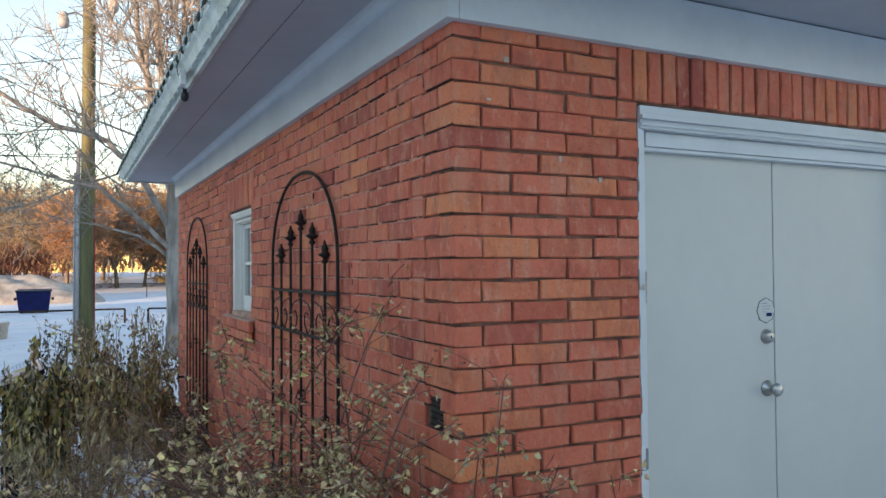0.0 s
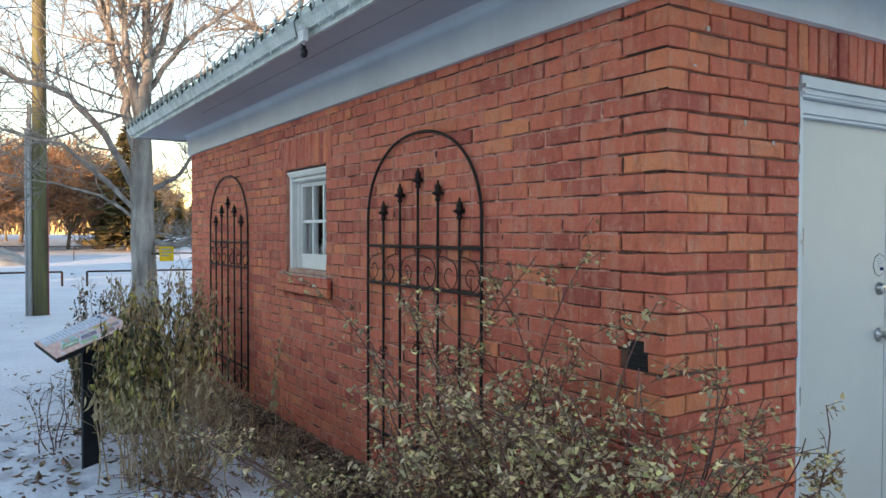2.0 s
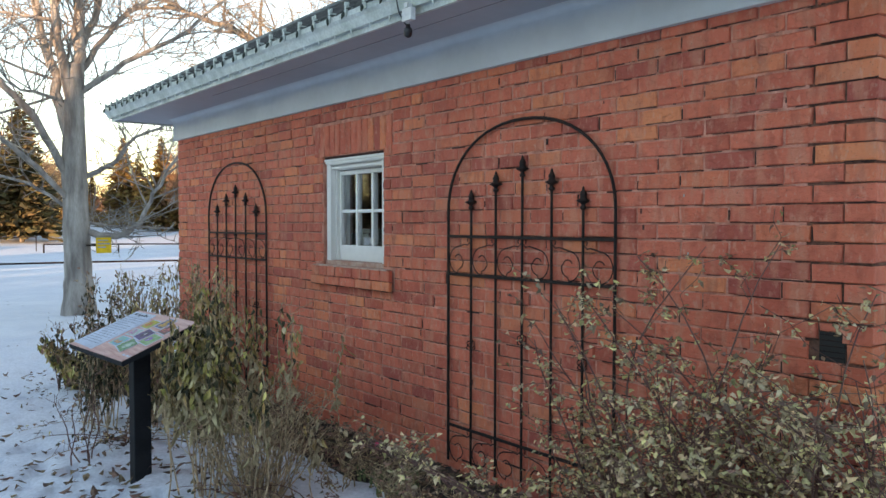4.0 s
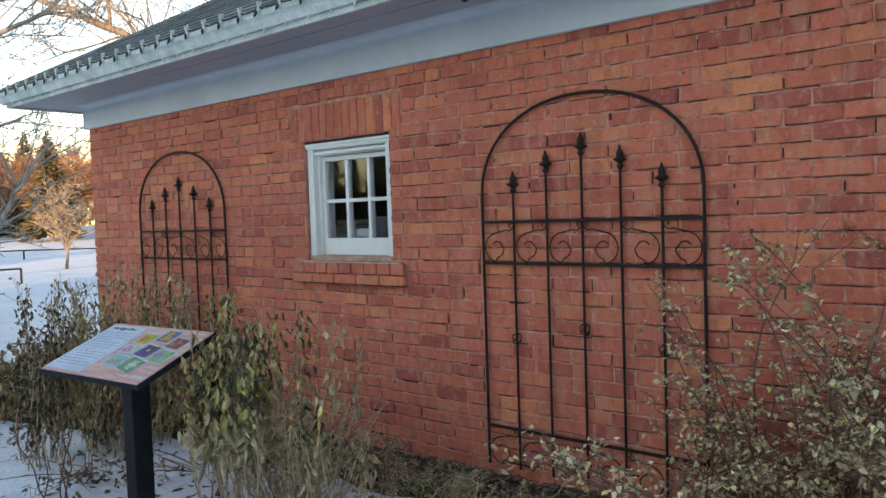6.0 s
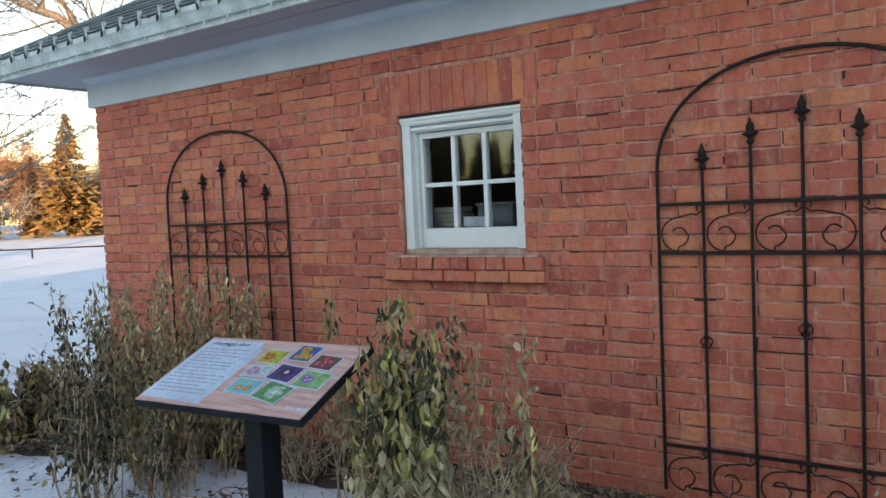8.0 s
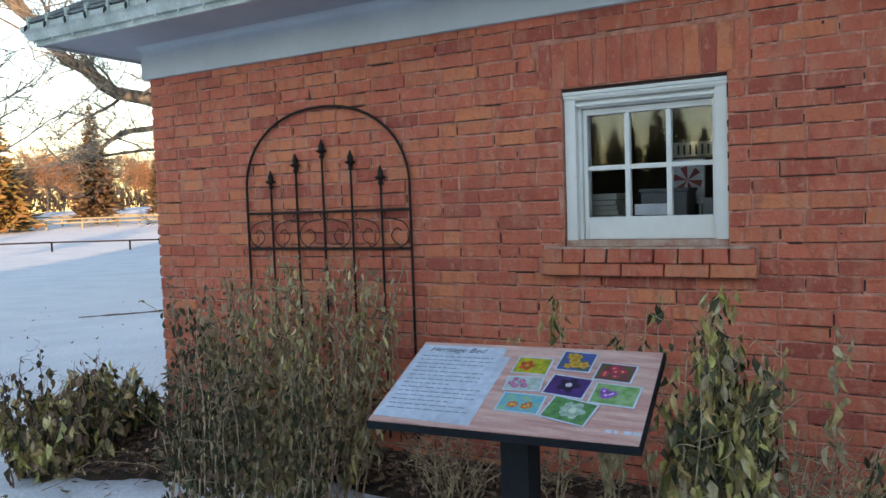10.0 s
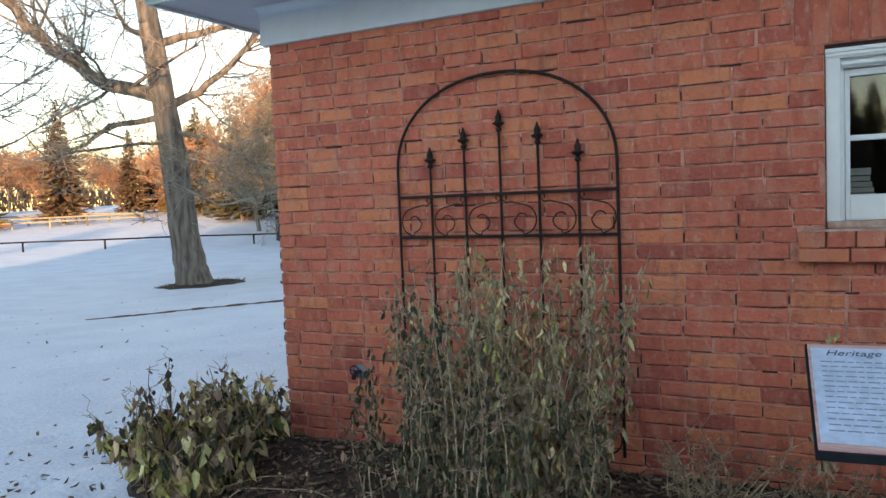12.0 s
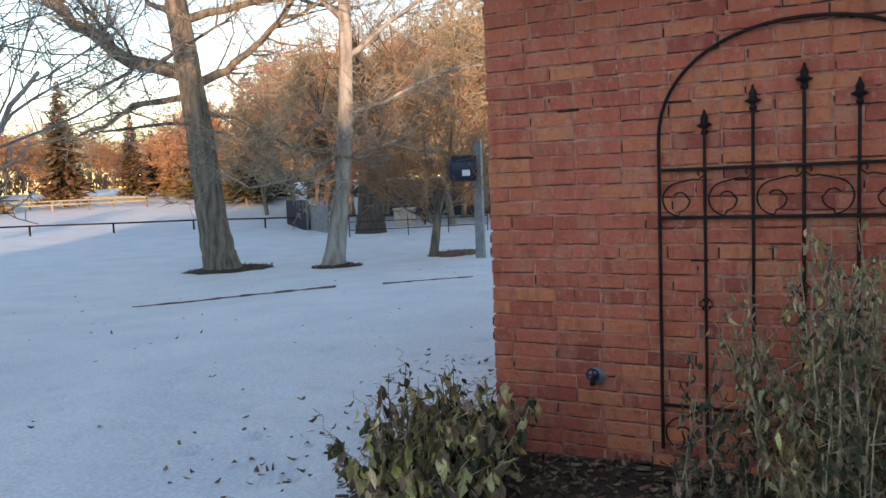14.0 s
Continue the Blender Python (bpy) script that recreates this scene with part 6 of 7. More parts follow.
x, y = polar(6.4, 80)
set_at(rus, x, y, 1.0, 20)
x, y = polar(10.4, 76)
set_at(spr, x, y, 0.98)
x, y = polar(3.4, 95)
set_at(rus2, x, y, 1.15)
x, y = polar(35.2, 86)
set_at(brn, x, y, 0.95)
x, y = polar(16.6, 112)
set_at(lar, x, y, 1.15)
x, y = polar(12.0, 130)
set_at(gry, x, y, 0.9)
rng = random.Random(44)
plan = [(rus, 4.6, 78, 1.15), (rus, 8.3, 84, 1.1), (rus2, 2.0, 70, 0.8), (spr, 9.6, 84, 0.7), (spr, 17.6, 120, 0.8), (lar, 13.4, 120, 0.5), (lar, 14.3, 130, 0.4), (rus, 8.2, 100, 0.9), (rus, 1.2, 88, 1.1), (rus2, -1.2, 82, 0.9), (gry, -2.8, 78, 0.9), (gry, 0.2, 74, 0.8), (rus, -4.5, 84, 1.0),
        (lar, 20.5, 105, 0.9), (rus, 22, 95, 1.0), (rus, 24, 100, 1.2), (spr, 21.8, 120, 1.0), (lar, 19.2, 100, 1.1), (spr, 23.2, 84, 0.8), (rus2, 26.5, 100, 0.9),
        (lar, 29.3, 82, 1.1), (brn, 27.1, 84, 0.62), (rus, 28.5, 110, 0.8), (rus, 30.5, 118, 0.8), (brn, 39.6, 94, 0.75), (spr, 43.9, 88, 0.85), (rus, 34.5, 115, 0.9), (rus, 36, 120, 0.8), (brn, 41.0, 98, 0.6), (lar, 42.2, 96, 0.6), (rus, 42.6, 88, 1.0),
        (rus, 44, 92, 1.1), (spr, 46.5, 78, 0.75), (spr, 48.2, 84, 0.8), (rus2, 49.5, 74, 1.3), (rus2, 51.5, 66, 1.3), (rus, 53, 60, 1.3), (gry, 50.5, 60, 0.9), (gry, 54.5, 52, 1.1), (rus2, 55.5, 58, 1.1), (gry, 57.5, 50, 1.0),
        (gry, 59, 46, 1.0), (rus, 60.5, 52, 1.1), (rus2, 62.5, 50, 1.1), (gry, 64.5, 48, 1.2), (gry, 61.5, 62, 1.4), (gry, 66.5, 52, 1.2), (rus, 68, 60, 1.1), (spr, 52.5, 80, 0.8), (spr, 45, 100, 0.8), (gry, 47.2, 64, 0.8)]
for src, a, d, s in plan:
    x, y = polar(a, d)
    copy_at(src, x, y, s, rng.uniform(0, 360))
for a in np.arange(-14, 74, 1.45):
    d = rng.uniform(140, 175)
    x, y = polar(float(a) + rng.uniform(-.5, .5), d)
    copy_at(rng.choice((rus, rus, gry, rus2, spr, lar)), x, y, rng.uniform(0.75, 1.15), rng.uniform(0, 360))
# unseen spruces added behind the camera to block sun and darken pane reflections
for k, a in enumerate([*np.arange(184, 212, 3.2), *np.arange(212, 266, 1.5), *np.arange(262, 332, 1.9), *np.arange(333, 350, 4.4)]):
    d = 34 + 7 * ((k * 7) % 5) / 5
    x, y = polar(float(a), d, -2.5, 2.0)
    copy_at(spr, x, y, (0.6 if a < 212 else 0.74 if a < 264 else 0.42) + 0.04 * ((k * 3) % 4), k * 77)
for a in np.arange(-11, 3.5, 0.9):
    x, y = polar(float(a), rng.uniform(92, 112))
    copy_at(rng.choice((gry, rus, gry)), x, y, rng.uniform(0.6, 0.9), rng.uniform(0, 360))
sap = bare_crown("park_sapling", "small bare tree standing alone on the snow", 206, 6.5, 0.5, M_TWIG, M_BARK, 0.8)
x, y = polar(24.0, 45)
set_at(sap, x, y, 0.7)
# a dark hedge far off to the side of the pole
hb = Builder()
for i in range(5200):
    t = rng.random()
    x, y = -18 + 15.5 * t, 74 + rng.uniform(-2, 2)
    a = rng.uniform(0, 6.28)
    z = ground(x, y) + (3.3 + 0.5 * math.sin(t * 17)) * rng.random() ** 0.7
    hb.leaf((x, y, z), unit((math.cos(a) * 0.5, math.sin(a) * 0.5, 1)), unit((-math.sin(a), math.cos(a), 0)), rng.uniform(0.5, 1.0), 0.09, 0.2)
tagged(part("hedge", hb, M_CANE), "dense dark brown leafless hedge behind the snow bank", "hedge", kind="stuff")

wood = Builder()
for i in range(15000):
    a = rng.uniform(-18, 76)
    d = rng.uniform(176, 196)
    x, y = polar(a, d)
    top = 5.0 + 3.2 * noise.noise(Vector((a * 0.35, 2, 0))) + 2.0 * noise.noise(Vector((a * 1.3, 5, 0)))
    z = ground(x, y) + top * rng.random() ** 0.8
    b = rng.uniform(0, 6.28)
    wood.leaf((x, y, z - 0.4), unit((math.cos(b) * 0.6, math.sin(b) * 0.6, 1)), unit((-math.sin(b), math.cos(b), 0)), rng.uniform(1.0, 2.4), rng.uniform(0.14, 0.5), 0.2)
tagged(part("distant_woodland", wood, M_TWIG_FAR), "far line of leafless russet woodland beyond the park", "woods", kind="stuff")

# snow bank, skip and barrel beyond the pole
sbk = Builder()
n = 26
for j in range(n):
    for i in range(n):
        u, v = i / (n - 1) * 2 - 1, j / (n - 1) * 2 - 1
        x, y = -7.5 + u * 9, 60 + v * 4.5
        h = 2.0 * max(0, 1 - u * u) ** 0.6 * max(0, 1 - v * v) ** 0.8
        sbk.v.append((x, y, ground(x, y) - 0.1 + h * (1 + 0.3 * noise.noise(Vector((x * 0.8, y * 0.8, 1)))) + (0.15 * noise.noise(Vector((x * 2.5, y * 2.5, 3))) if h > 0.1 else 0)))
for j in range(n - 1):
    for i in range(n - 1):
        a = j * n + i
        sbk.f.append((a, a + 1, a + 1 + n, a + n))
tagged(part("snow_bank", sbk, M_DIRTY_SNOW, smooth=True), "ploughed bank of dirty grey snow", "snow bank", kind="stuff")
x, y = polar(-1.95, 48, -1.15, -2.24)
g = ground(x, y)
skip = empty("blue_dumpster", (x, y, g), "dark blue metal dumpster beside the snow bank", "dumpster")
db = Builder()
db.v += [(x - 0.72, y - 0.6, g + 0.1), (x + 0.72, y - 0.6, g + 0.1), (x + 0.72, y + 0.6, g + 0.1), (x - 0.72, y + 0.6, g + 0.1), (x - 0.85, y - 0.75, g + 1.15), (x + 0.85, y - 0.75, g + 1.15), (x + 0.85, y + 0.75, g + 1.3), (x - 0.85, y + 0.75, g + 1.3)]
db.f += [(0, 3, 2, 1), (4, 5, 6, 7), (0, 1, 5, 4), (1, 2, 6, 5), (2, 3, 7, 6), (3, 0, 4, 7)]
part("bin_body", db, M_BLUE, skip)
part("lid", bevelled([((x - 0.9, y - 0.8, g + 1.18), (x + 0.9, y + 0.8, g + 1.26))], 0.02), M_NAVY, skip)
part("lifting_pocket", bevelled([((x - 0.98, y - 0.3, g + 0.7), (x - 0.86, y + 0.3, g + 0.85)), ((x + 0.86, y - 0.3, g + 0.7), (x + 0.98, y + 0.3, g + 0.85))], 0.01), M_NAVY, skip)
for ddx in (-0.6, 0.6):
    part("foot", Builder().box((x + ddx - 0.08, y - 0.5, g - 0.05), (x + ddx + 0.08, y + 0.5, g + 0.12)), M_NAVY, skip)
x, y = polar(-4.2, 30, -1.15, -2.24)
g = ground(x, y)
plan_ = empty("concrete_planter", (x, y, g), "tan concrete planter with snow on its rim", "planter")
part("tub", Builder().lathe([(0.36, -0.1), (0.42, 0.5), (0.45, 0.52), (0.45, 0.58), (0.38, 0.58), (0.36, 0.5)], (x, y, g), "z", 18), M_STUCCO, plan_)
part("snow_cap", Builder().lathe([(0.37, 0.5), (0.36, 0.62), (0.2, 0.68), (0.02, 0.7)], (x, y, g), "z", 18), M_SNOW, plan_, smooth=True)


# the yard beyond the lawn: panels, box on a post, gate posts
x, y = polar(51.8, 42, -3.73, 5.38)
g = ground(x, y)
for k, (a0, a1, mat_, h, lab) in enumerate(((52.2, 53.5, M_NAVY, 1.75, "dark metal fence panel at the yard"), (53.6, 55.0, M_GREYMETAL, 1.5, "grey corrugated metal fence panel at the yard"))):
    (ax, ay), (bx_, by_) = polar(a0, 52 - 6 * k, -3.73, 5.38), polar(a1, 45 - 3 * k, -3.73, 5.38)
    g = min(ground(ax, ay), ground(bx_, by_)) - 0.1
    pn = empty("metal_fence_panel", (ax, ay, g), lab, "fence")
    n = 26
    for i in range(n):
        fb = Builder()
        t0, t1 = i / n, (i + 1) / n
        o = 0.04 if i % 2 else 0.0
        p0, p1 = (ax + (bx_ - ax) * t0, ay + (by_ - ay) * t0 + o), (ax + (bx_ - ax) * t1, ay + (by_ - ay) * t1 + o)
        fb.box((min(p0[0], p1[0]), min(p0[1], p1[1]) - 0.02, g), (max(p0[0], p1[0]), max(p0[1], p1[1]) + 0.02, g + h + 0.1))
        part("panel_strip", fb, mat_, pn)
    for t in (0, 1):
        part("post", Builder().tube([(ax + (bx_ - ax) * t, ay + (by_ - ay) * t - 0.05, g), (ax + (bx_ - ax) * t, ay + (by_ - ay) * t - 0.05, g + h + 0.3)], 0.05, 8), M_GREYMETAL, pn)
x, y = polar(66.35, 24, -3.73, 5.38)
g = ground(x, y)
bx1 = empty("utility_box_on_post", (x, y, g), "navy rounded utility box on a grey post", "utility box")
part("post", bevelled([((x - 0.02, y - 0.14, g - 0.2), (x + 0.14, y + 0.14, g + 3.7))], 0.01), M_GREYMETAL, bx1)
ux, uy = math.cos(radians(65.5)), -math.sin(radians(65.5))
cyl = Builder().tube([(x - ux * 0.85, y - uy * 0.85, g + 2.85), (x - ux * 0.80, y - uy * 0.80, g + 2.85), (x - ux * 0.02, y - uy * 0.02, g + 2.85)], [0.36, 0.42, 0.42], 22)
part("box_body", cyl, M_NAVY, bx1, smooth=False)
nxx, nyy = -math.sin(radians(65.5)), -math.cos(radians(65.5))
lab = Builder()
c0 = Vector((x - ux * 0.35 + nxx * 0.425, y - uy * 0.35 + nyy * 0.425, g + 2.7))
lab.quad(c0 - Vector((ux, uy, 0)) * 0.12 - Vector((0, 0, 0.09)), c0 + Vector((ux, uy, 0)) * 0.12 - Vector((0, 0, 0.09)), c0 + Vector((ux, uy, 0)) * 0.12 + Vector((0, 0, 0.09)), c0 - Vector((ux, uy, 0)) * 0.12 + Vector((0, 0, 0.09)))
part("label_plate", lab, M_PAPER_WHITE, bx1)
rail_fence("wire_yard_fence", "thin wire fence on dark posts before the yard", [polar(56.6, 37, -3.73, 5.38), polar(61, 37, -3.73, 5.38), polar(67, 38, -3.73, 5.38)], 1.0, (0.25, 0.65), radius=0.02, posts=2.6)
x, y = polar(60.8, 45, -3.73, 5.38)
g = ground(x, y)
bc = empty("beige_cabinet", (x, y, g), "small beige cabinet in the yard", "cabinet")
part("cabinet_body", bevelled([((x - 0.45, y - 0.5, g - 0.1), (x + 0.45, y + 0.5, g + 1.0))], 0.03), M_STUCCO, bc)
part("lid", bevelled([((x - 0.5, y - 0.55, g + 1.0), (x + 0.5, y + 0.55, g + 1.08))], 0.02), M_PLASTIC_WHITE, bc)
x, y = polar(58.2, 40, -3.73, 5.38)
big_tree("thick_old_trunk", "thick dark trunk of an old tree by the yard", 301, (x, y), (math.cos(radians(58)), -math.sin(radians(58))), [(0, 0, 0.85), (0, 1.0, 0.66), (0.05, 3, 0.55), (0.1, 5, 0.4)],
         [([(0, 3, 0), (-1.6, 4.6, 0), (-2.6, 7, 0)], 0.2), ([(0.1, 4, 0), (1.2, 6, 0), (1.6, 9, 0)], 0.22), ([(0.1, 4.8, 0), (0, 7, 0.5), (-0.4, 10, 1)], 0.2)], M_BARK_DARK, M_TWIG_FAR, 2)
# yard shed
x, y = polar(63.5, 58, -3.73, 5.38)
g = ground(x, y)
shed = empty("dark_yard_shed", (x, y, g), "low dark shed with snow on its roof in the yard", "shed")
part("shed_wall", bevelled([((x - 3.5, y - 5, g - 0.2), (x + 2, y + 5, g + 2.3))], 0.02), M_NAVY, shed)
part("shed_roof", bevelled([((x - 4, y - 5.4, g + 2.3), (x + 2.4, y + 5.4, g + 2.5))], 0.03), M_GREYMETAL, shed)
part("roof_snow", bevelled([((x - 3.9, y - 5.2, g + 2.5), (x + 2.2, y + 5.2, g + 2.62))], 0.05), M_SNOW, shed)


# ---- bricks, nearest ones single ----
def brick_mesh(name, w, h, d, seed, mat):
    """One brick, its face towards -x, with worn, slightly uneven arrises."""
    rng = random.Random(seed)
    j = lambda k=0.0012: rng.uniform(-k, k)
    e = 0.0045
    b = Builder()
    xf = -0.0
    outer = [(-w / 2, -h / 2), (w / 2, -h / 2), (w / 2, h / 2), (-w / 2, h / 2)]
    outer = [(a + j(0.0035), c + j(0.0024)) for a, c in outer]
    mid_b, mid_t = (j(0.04), -h / 2 + j(0.0026)), (j(0.04), h / 2 + j(0.0026))
    ring = [outer[0], mid_b, outer[1], outer[2], mid_t, outer[3]]
    inner = [(a - math.copysign(min(e, abs(a)), a) if abs(a) > 0.02 else a, c - math.copysign(e, c)) for a, c in ring]
    for a, c in ring:
        b.v.append((d, a, c))
    for a, c in ring:
        b.v.append((xf + 0.0045, a, c))
    for a, c in inner:
        b.v.append((xf + j(0.0022), a, c))
    for i in range(6):
        k = (i + 1) % 6
        b.f += [(i, 6 + i, 6 + k, k), (6 + i, 12 + i, 12 + k, 6 + k)]
    b.f.append((12, 17, 16, 13))
    b.f.append((13, 16, 15, 14))
    return b


def add_shape(target, src, m):
    n = len(target.v)
    target.v += [tuple(m @ Vector(p)) for p in src.v]
    target.f += [tuple(n + i for i in f) for f in src.f]


def lay(wall, items, singles, key):
    """items: (width, height, place and turn, seed). The first ones by key are pieces of their own, the rest joined."""
    items.sort(key=key)
    cache = {}
    inv = wall.matrix_world.inverted()
    rest = Builder()
    for n, (w, h, m, seed) in enumerate(items):
        at = m.translation
        corner = at.z < 2.43 and ((abs(at.y) < 0.01 and at.x < 0.115 and w > 0.2) or (abs(at.x) < 0.01 and at.y < 0.115 and at.y - w / 2 < 0.02))
        k = (round(w, 3), round(h, 3), seed % 6, 0.105 if corner else 0.03)
        if k not in cache:
            b = brick_mesh("brick", k[0], k[1], k[3], hash_seed(k), M_BRICK)
            cache[k] = [b, None]
        if n < singles:
            if cache[k][1] is None:
                cache[k][1] = cache[k][0].mesh("brick", M_BRICK)
            placed("brick", cache[k][1], wall, inv @ m)
        else:
            add_shape(rest, cache[k][0], m)
    if rest.v:
        part("brickwork", rest, M_BRICK_JOINED, wall, kind="stuff")


def hash_seed(k):
    return int(k[0] * 7919 + k[1] * 104729 + k[2] * 31)


rng = random.Random(7)
MODULE, BL_, JOINT = 0.232, 0.2235, 0.0085
west, south = [], []
n_courses = 34
for c in range(n_courses):
    z0 = TOP - c * COURSE + 0.0
    if c == 0:
        zc_list = [(TOP + COURSE / 2, -1)]
    zc = TOP - c * COURSE - COURSE / 2
    h = COURSE - JOINT + rng.uniform(-0.001, 0.001)
    for row, zr in ((c, zc),) + (((-1, TOP + COURSE / 2),) if c == 0 else ()):
        # along the west wall: y grows away from the corner
        y0, width = (0.105 + JOINT, BL_) if row % 2 == 0 else (0.0, BL_)
        while y0 < WALL_Y - 0.02:
            w_ = width
            if rng.random() < 0.05 and y0 > 0.3:
                w_ = 0.105
            y1 = min(y0 + w_, WALL_Y)
            if WALL_Y - y1 < 0.06:
                y1 = WALL_Y
            segs = [(y0, y1)]
            blocks = []
            if zr - h / 2 < WIN[3] + 0.005 and zr + h / 2 > WIN[2] - 0.02:
                blocks.append((WIN[0], WIN[1]))
            if 2.04 < zr < 2.272:
                blocks.append((3.0, 4.03))
            if 1.08 < zr < 1.235:
                blocks.append((2.975, 4.02))
            if 1.03 < zr < 1.16:
                blocks.append((0.095, 0.195))
            for b0, b1 in blocks:
                out = []
                for s0, s1 in segs:
                    if s1 <= b0 or s0 >= b1:
                        out.append((s0, s1))
                    else:
                        if s0 < b0 - 0.03:
                            out.append((s0, b0 - 0.003))
                        if s1 > b1 + 0.03:
                            out.append((b1 + 0.003, s1))
                segs = out
            for s0, s1 in segs:
                proud = rng.uniform(-0.003, 0.003) + (0.004 if rng.random() < 0.07 else 0)
                west.append((s1 - s0 - rng.uniform(-0.002, 0.003), h + rng.choice((-0.002, -0.001, 0, 0.001, 0.002)), Matrix.Translation((-proud, (s0 + s1) / 2, zr + rng.uniform(-0.002, 0.002))) @ Matrix.Rotation(rng.uniform(-0.010, 0.010), 4, "X") @ Matrix.Rotation(rng.uniform(-0.012, 0.012), 4, "Z"), rng.randrange(999)))
            y0 = y1 + JOINT
            width = BL_ + rng.uniform(-0.004, 0.004)
        # along the south wall
        x0, width = (0.0, BL_) if row % 2 == 0 else (0.105 + JOINT, BL_)
        while x0 < 3.4:
            x1 = x0 + width
            segs = [(x0, x1)]
            blocks = []
            if zr - h / 2 < DOOR[3] - 0.003:
                blocks.append((DOOR[0] - 0.005, DOOR[1] + 0.005))
            if 2.2 < zr:
                blocks.append((0.70, DOOR[1] + 0.13))
            for b0, b1 in blocks:
                out = []
                for s0, s1 in segs:
                    if s1 <= b0 or s0 >= b1:
                        out.append((s0, s1))
                    else:
                        if s0 < b0 - 0.02:
                            out.append((s0, b0 - 0.004))
                        if s1 > b1 + 0.02:
                            out.append((b1 + 0.004, s1))
                segs = out
            for s0, s1 in segs:
                proud = rng.uniform(-0.003, 0.003)
                south.append((s1 - s0, h, Matrix.Translation(((s0 + s1) / 2, -proud, zr + rng.uniform(-0.0018, 0.0018))) @ Matrix.Rotation(radians(90), 4, "Z"), rng.randrange(999)))
            x0 = x1 + JOINT + 0.003
            width = BL_ + rng.uniform(-0.004, 0.003)
west.append((0.094, 0.030, Matrix.Translation((0.0, 0.145, 1.152)), 5))
# upright bricks over the window and the door
n = 14
for i in range(n):
    y = 3.0 + (i + 0.5) * 1.03 / n
    west.append((0.226, 1.03 / n - 0.005, Matrix.Translation((-0.001 + rng.uniform(-.002, .002), y, 2.156)) @ Matrix.Rotation(radians(90), 4, "X"), rng.randrange(999)))
n = 27
for i in range(n):
    x = 0.70 + (i + 0.5) * 1.963 / n
    south.append((0.232, 1.963 / n - 0.011, Matrix.Translation((x, rng.uniform(-.004, .003), 2.335)) @ Matrix.Rotation(radians(90), 4, "Z") @ Matrix.Rotation(radians(90) + rng.uniform(-.02, .02), 4, "X"), rng.randrange(999)))
# two projecting courses under the window
n = 9
for i in range(n):
    y = 2.985 + (i + 0.5) * 1.04 / n
    west.append((1.04 / n - 0.008, 0.07, Matrix.Translation((-0.040, y, 1.189)), rng.randrange(999)))
for i in range(5):
    y = 2.975 + (i + 0.5) * 1.05 / 5
    west.append((1.05 / 5 - 0.009, 0.062, Matrix.Translation((-0.048, y, 1.119)), rng.randrange(999)))
# thin dark strips paint the shadow below brick edges; some stand for open joints
gap_shades, flecks = Builder(), Builder()
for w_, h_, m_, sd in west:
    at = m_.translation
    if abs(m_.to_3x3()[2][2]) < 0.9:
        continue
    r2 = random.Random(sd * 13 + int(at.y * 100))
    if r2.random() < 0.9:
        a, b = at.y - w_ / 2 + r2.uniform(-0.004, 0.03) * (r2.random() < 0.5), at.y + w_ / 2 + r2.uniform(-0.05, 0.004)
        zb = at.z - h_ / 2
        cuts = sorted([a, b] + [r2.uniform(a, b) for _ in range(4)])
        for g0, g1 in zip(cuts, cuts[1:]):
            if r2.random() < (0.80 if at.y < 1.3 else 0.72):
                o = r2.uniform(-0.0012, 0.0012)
                gap_shades.box((at.x + 0.0015, g0, zb - r2.uniform(0.0008, 0.0045 if at.y < 1.3 else 0.0032) + o), (0.009, g1, zb + 0.0012 + o))
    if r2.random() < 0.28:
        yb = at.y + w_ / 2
        gap_shades.box((at.x + 0.0025, yb - 0.001, at.z - h_ / 2 * r2.uniform(0.4, 1)), (0.009, yb + r2.uniform(0.003, 0.007), at.z + h_ / 2 * r2.uniform(0.2, 1)))
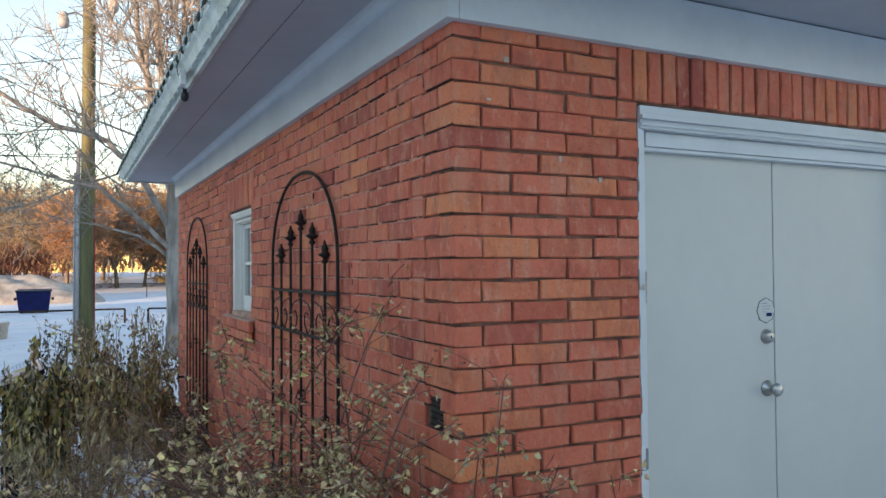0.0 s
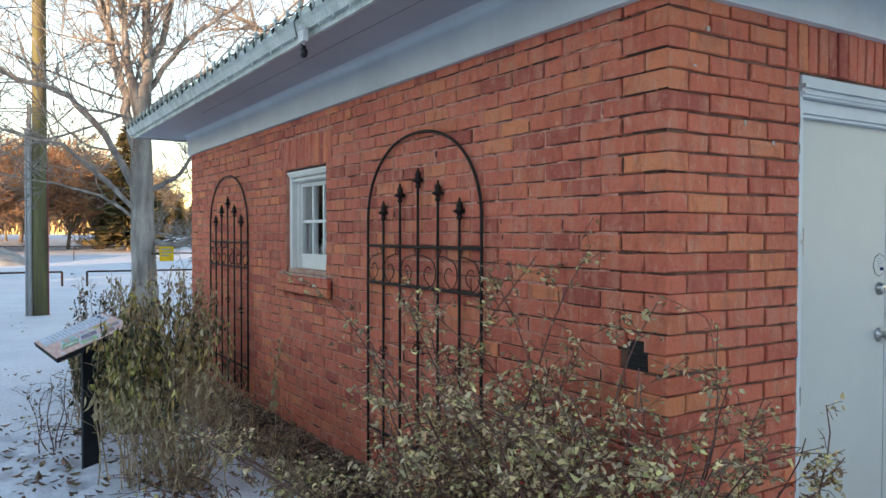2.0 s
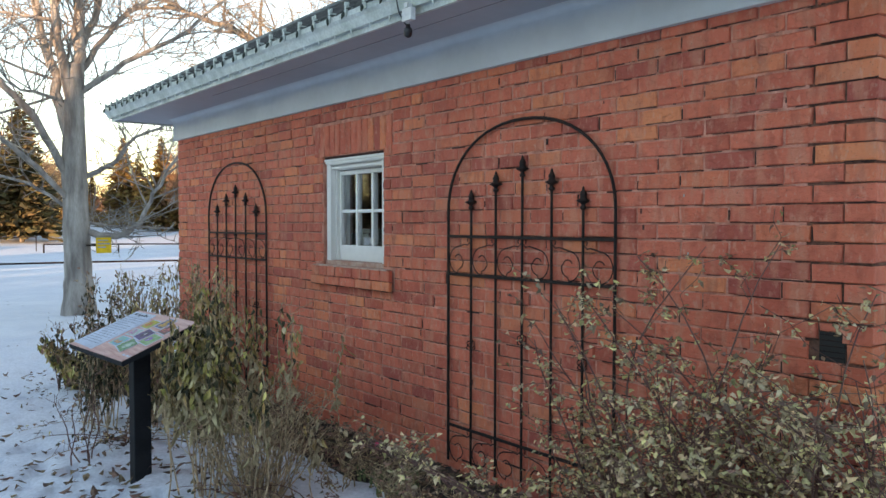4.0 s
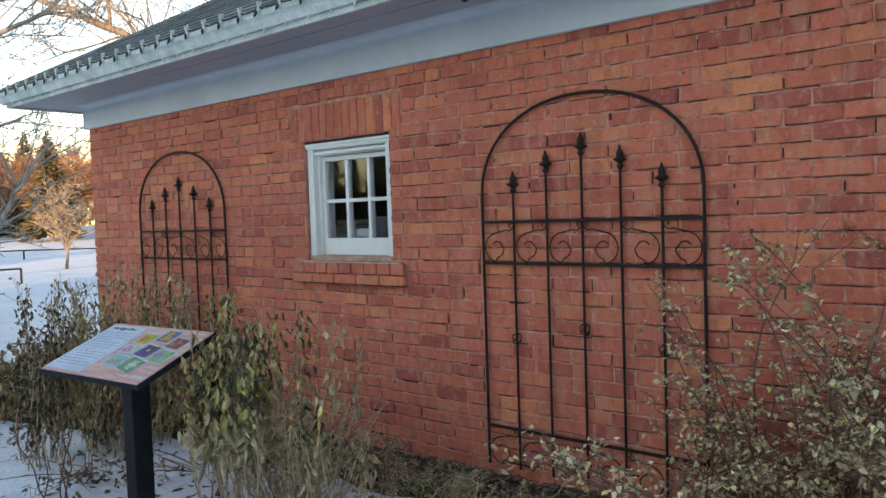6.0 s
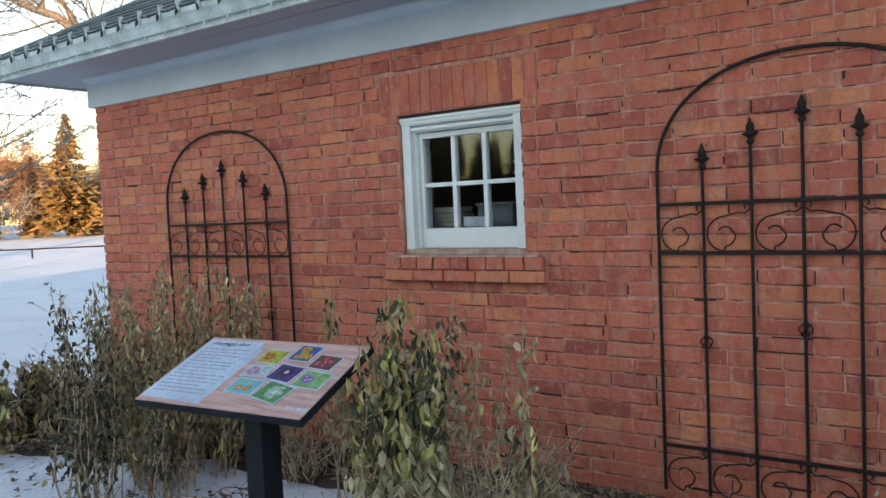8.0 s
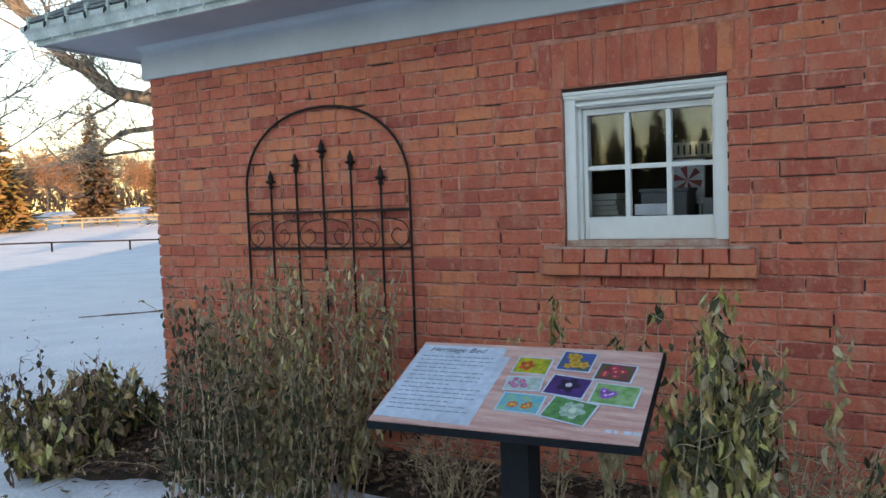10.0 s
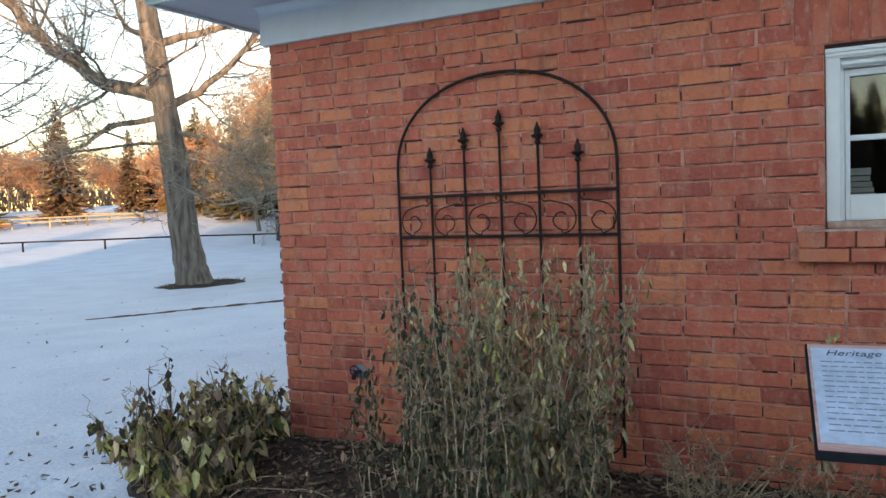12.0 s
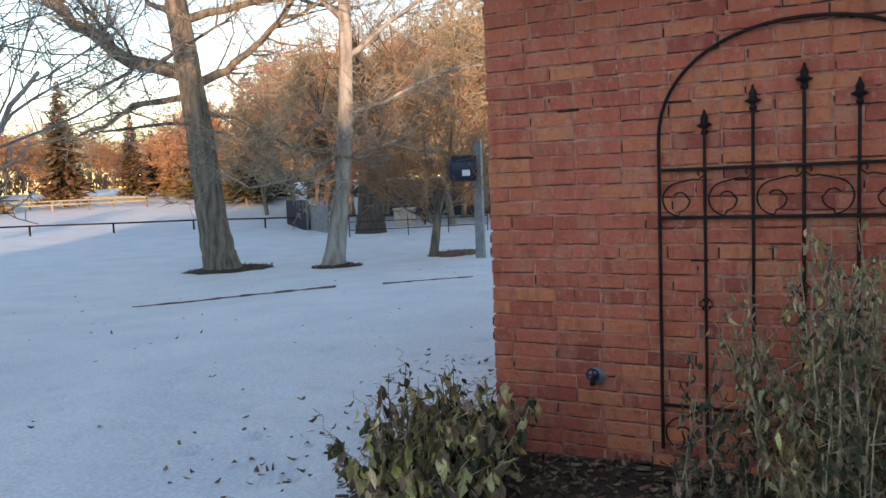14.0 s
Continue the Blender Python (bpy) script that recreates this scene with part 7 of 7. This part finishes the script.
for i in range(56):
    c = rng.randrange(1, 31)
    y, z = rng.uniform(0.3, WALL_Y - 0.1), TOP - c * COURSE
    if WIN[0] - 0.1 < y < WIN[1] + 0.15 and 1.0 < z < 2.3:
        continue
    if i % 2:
        gap_shades.box((0.001, y, z - 0.005), (0.011, y + rng.uniform(0.03, 0.16), z + 0.004))
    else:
        gap_shades.box((-0.0005, y, z - rng.uniform(0.02, 0.05)), (0.004, y + rng.uniform(0.004, 0.012), z - 0.008))
    if i % 6 == 0:
        y, z = rng.uniform(0.2, 6.8), rng.uniform(0.6, 2.2)
        if not (2.9 < y < 4.1 and z > 1.0):
            flecks.box((-0.0062, y, z), (-0.0045, y + rng.uniform(0.003, 0.007), z + rng.uniform(0.006, 0.026)))
for x, z in ((0.425, 1.965), (0.13, 2.16), (0.2, 2.3), (0.8, 1.5), (0.6, 1.9)):
    flecks.box((x, -0.0062, z), (x + rng.uniform(0.008, 0.02), -0.0045, z + rng.uniform(0.008, 0.022)))
for ty, tz in ((2.70, 1.55), (1.915, 0.80)):
    q = min(west, key=lambda q: (q[2].translation.y - ty) ** 2 + 9 * (q[2].translation.z - tz) ** 2 + (q[0] < 0.18))
    by0, by1, bz0, bz1 = q[2].translation.y - q[0] / 2, q[2].translation.y + q[0] / 2, q[2].translation.z - q[1] / 2, q[2].translation.z + q[1] / 2
    for lo_, hi_ in (((by0 - 0.004, bz0 - 0.0035), (by1 + 0.004, bz0 + 0.001)), ((by0 - 0.002, bz1 - 0.001), (by1 - 0.06, bz1 + 0.0035)), ((by1 - 0.001, bz0 + 0.003), (by1 + 0.005, bz1 - 0.003))):
        gap_shades.box((-0.0015, lo_[0], lo_[1]), (0.006, hi_[0], hi_[1]))
part("gap_shadow_strip", gap_shades, M_JOINT_SHADE, wall_west, kind="stuff")
part("paint_fleck", flecks, M_STUCCO, wall_west, kind="stuff")
lay(wall_west, west, 300, lambda q: abs(q[2].translation.y - 3.2) + abs(q[2].translation.z - 1.5) * 0.8)
lay(wall_south, south, 240, lambda q: q[2].translation.x)
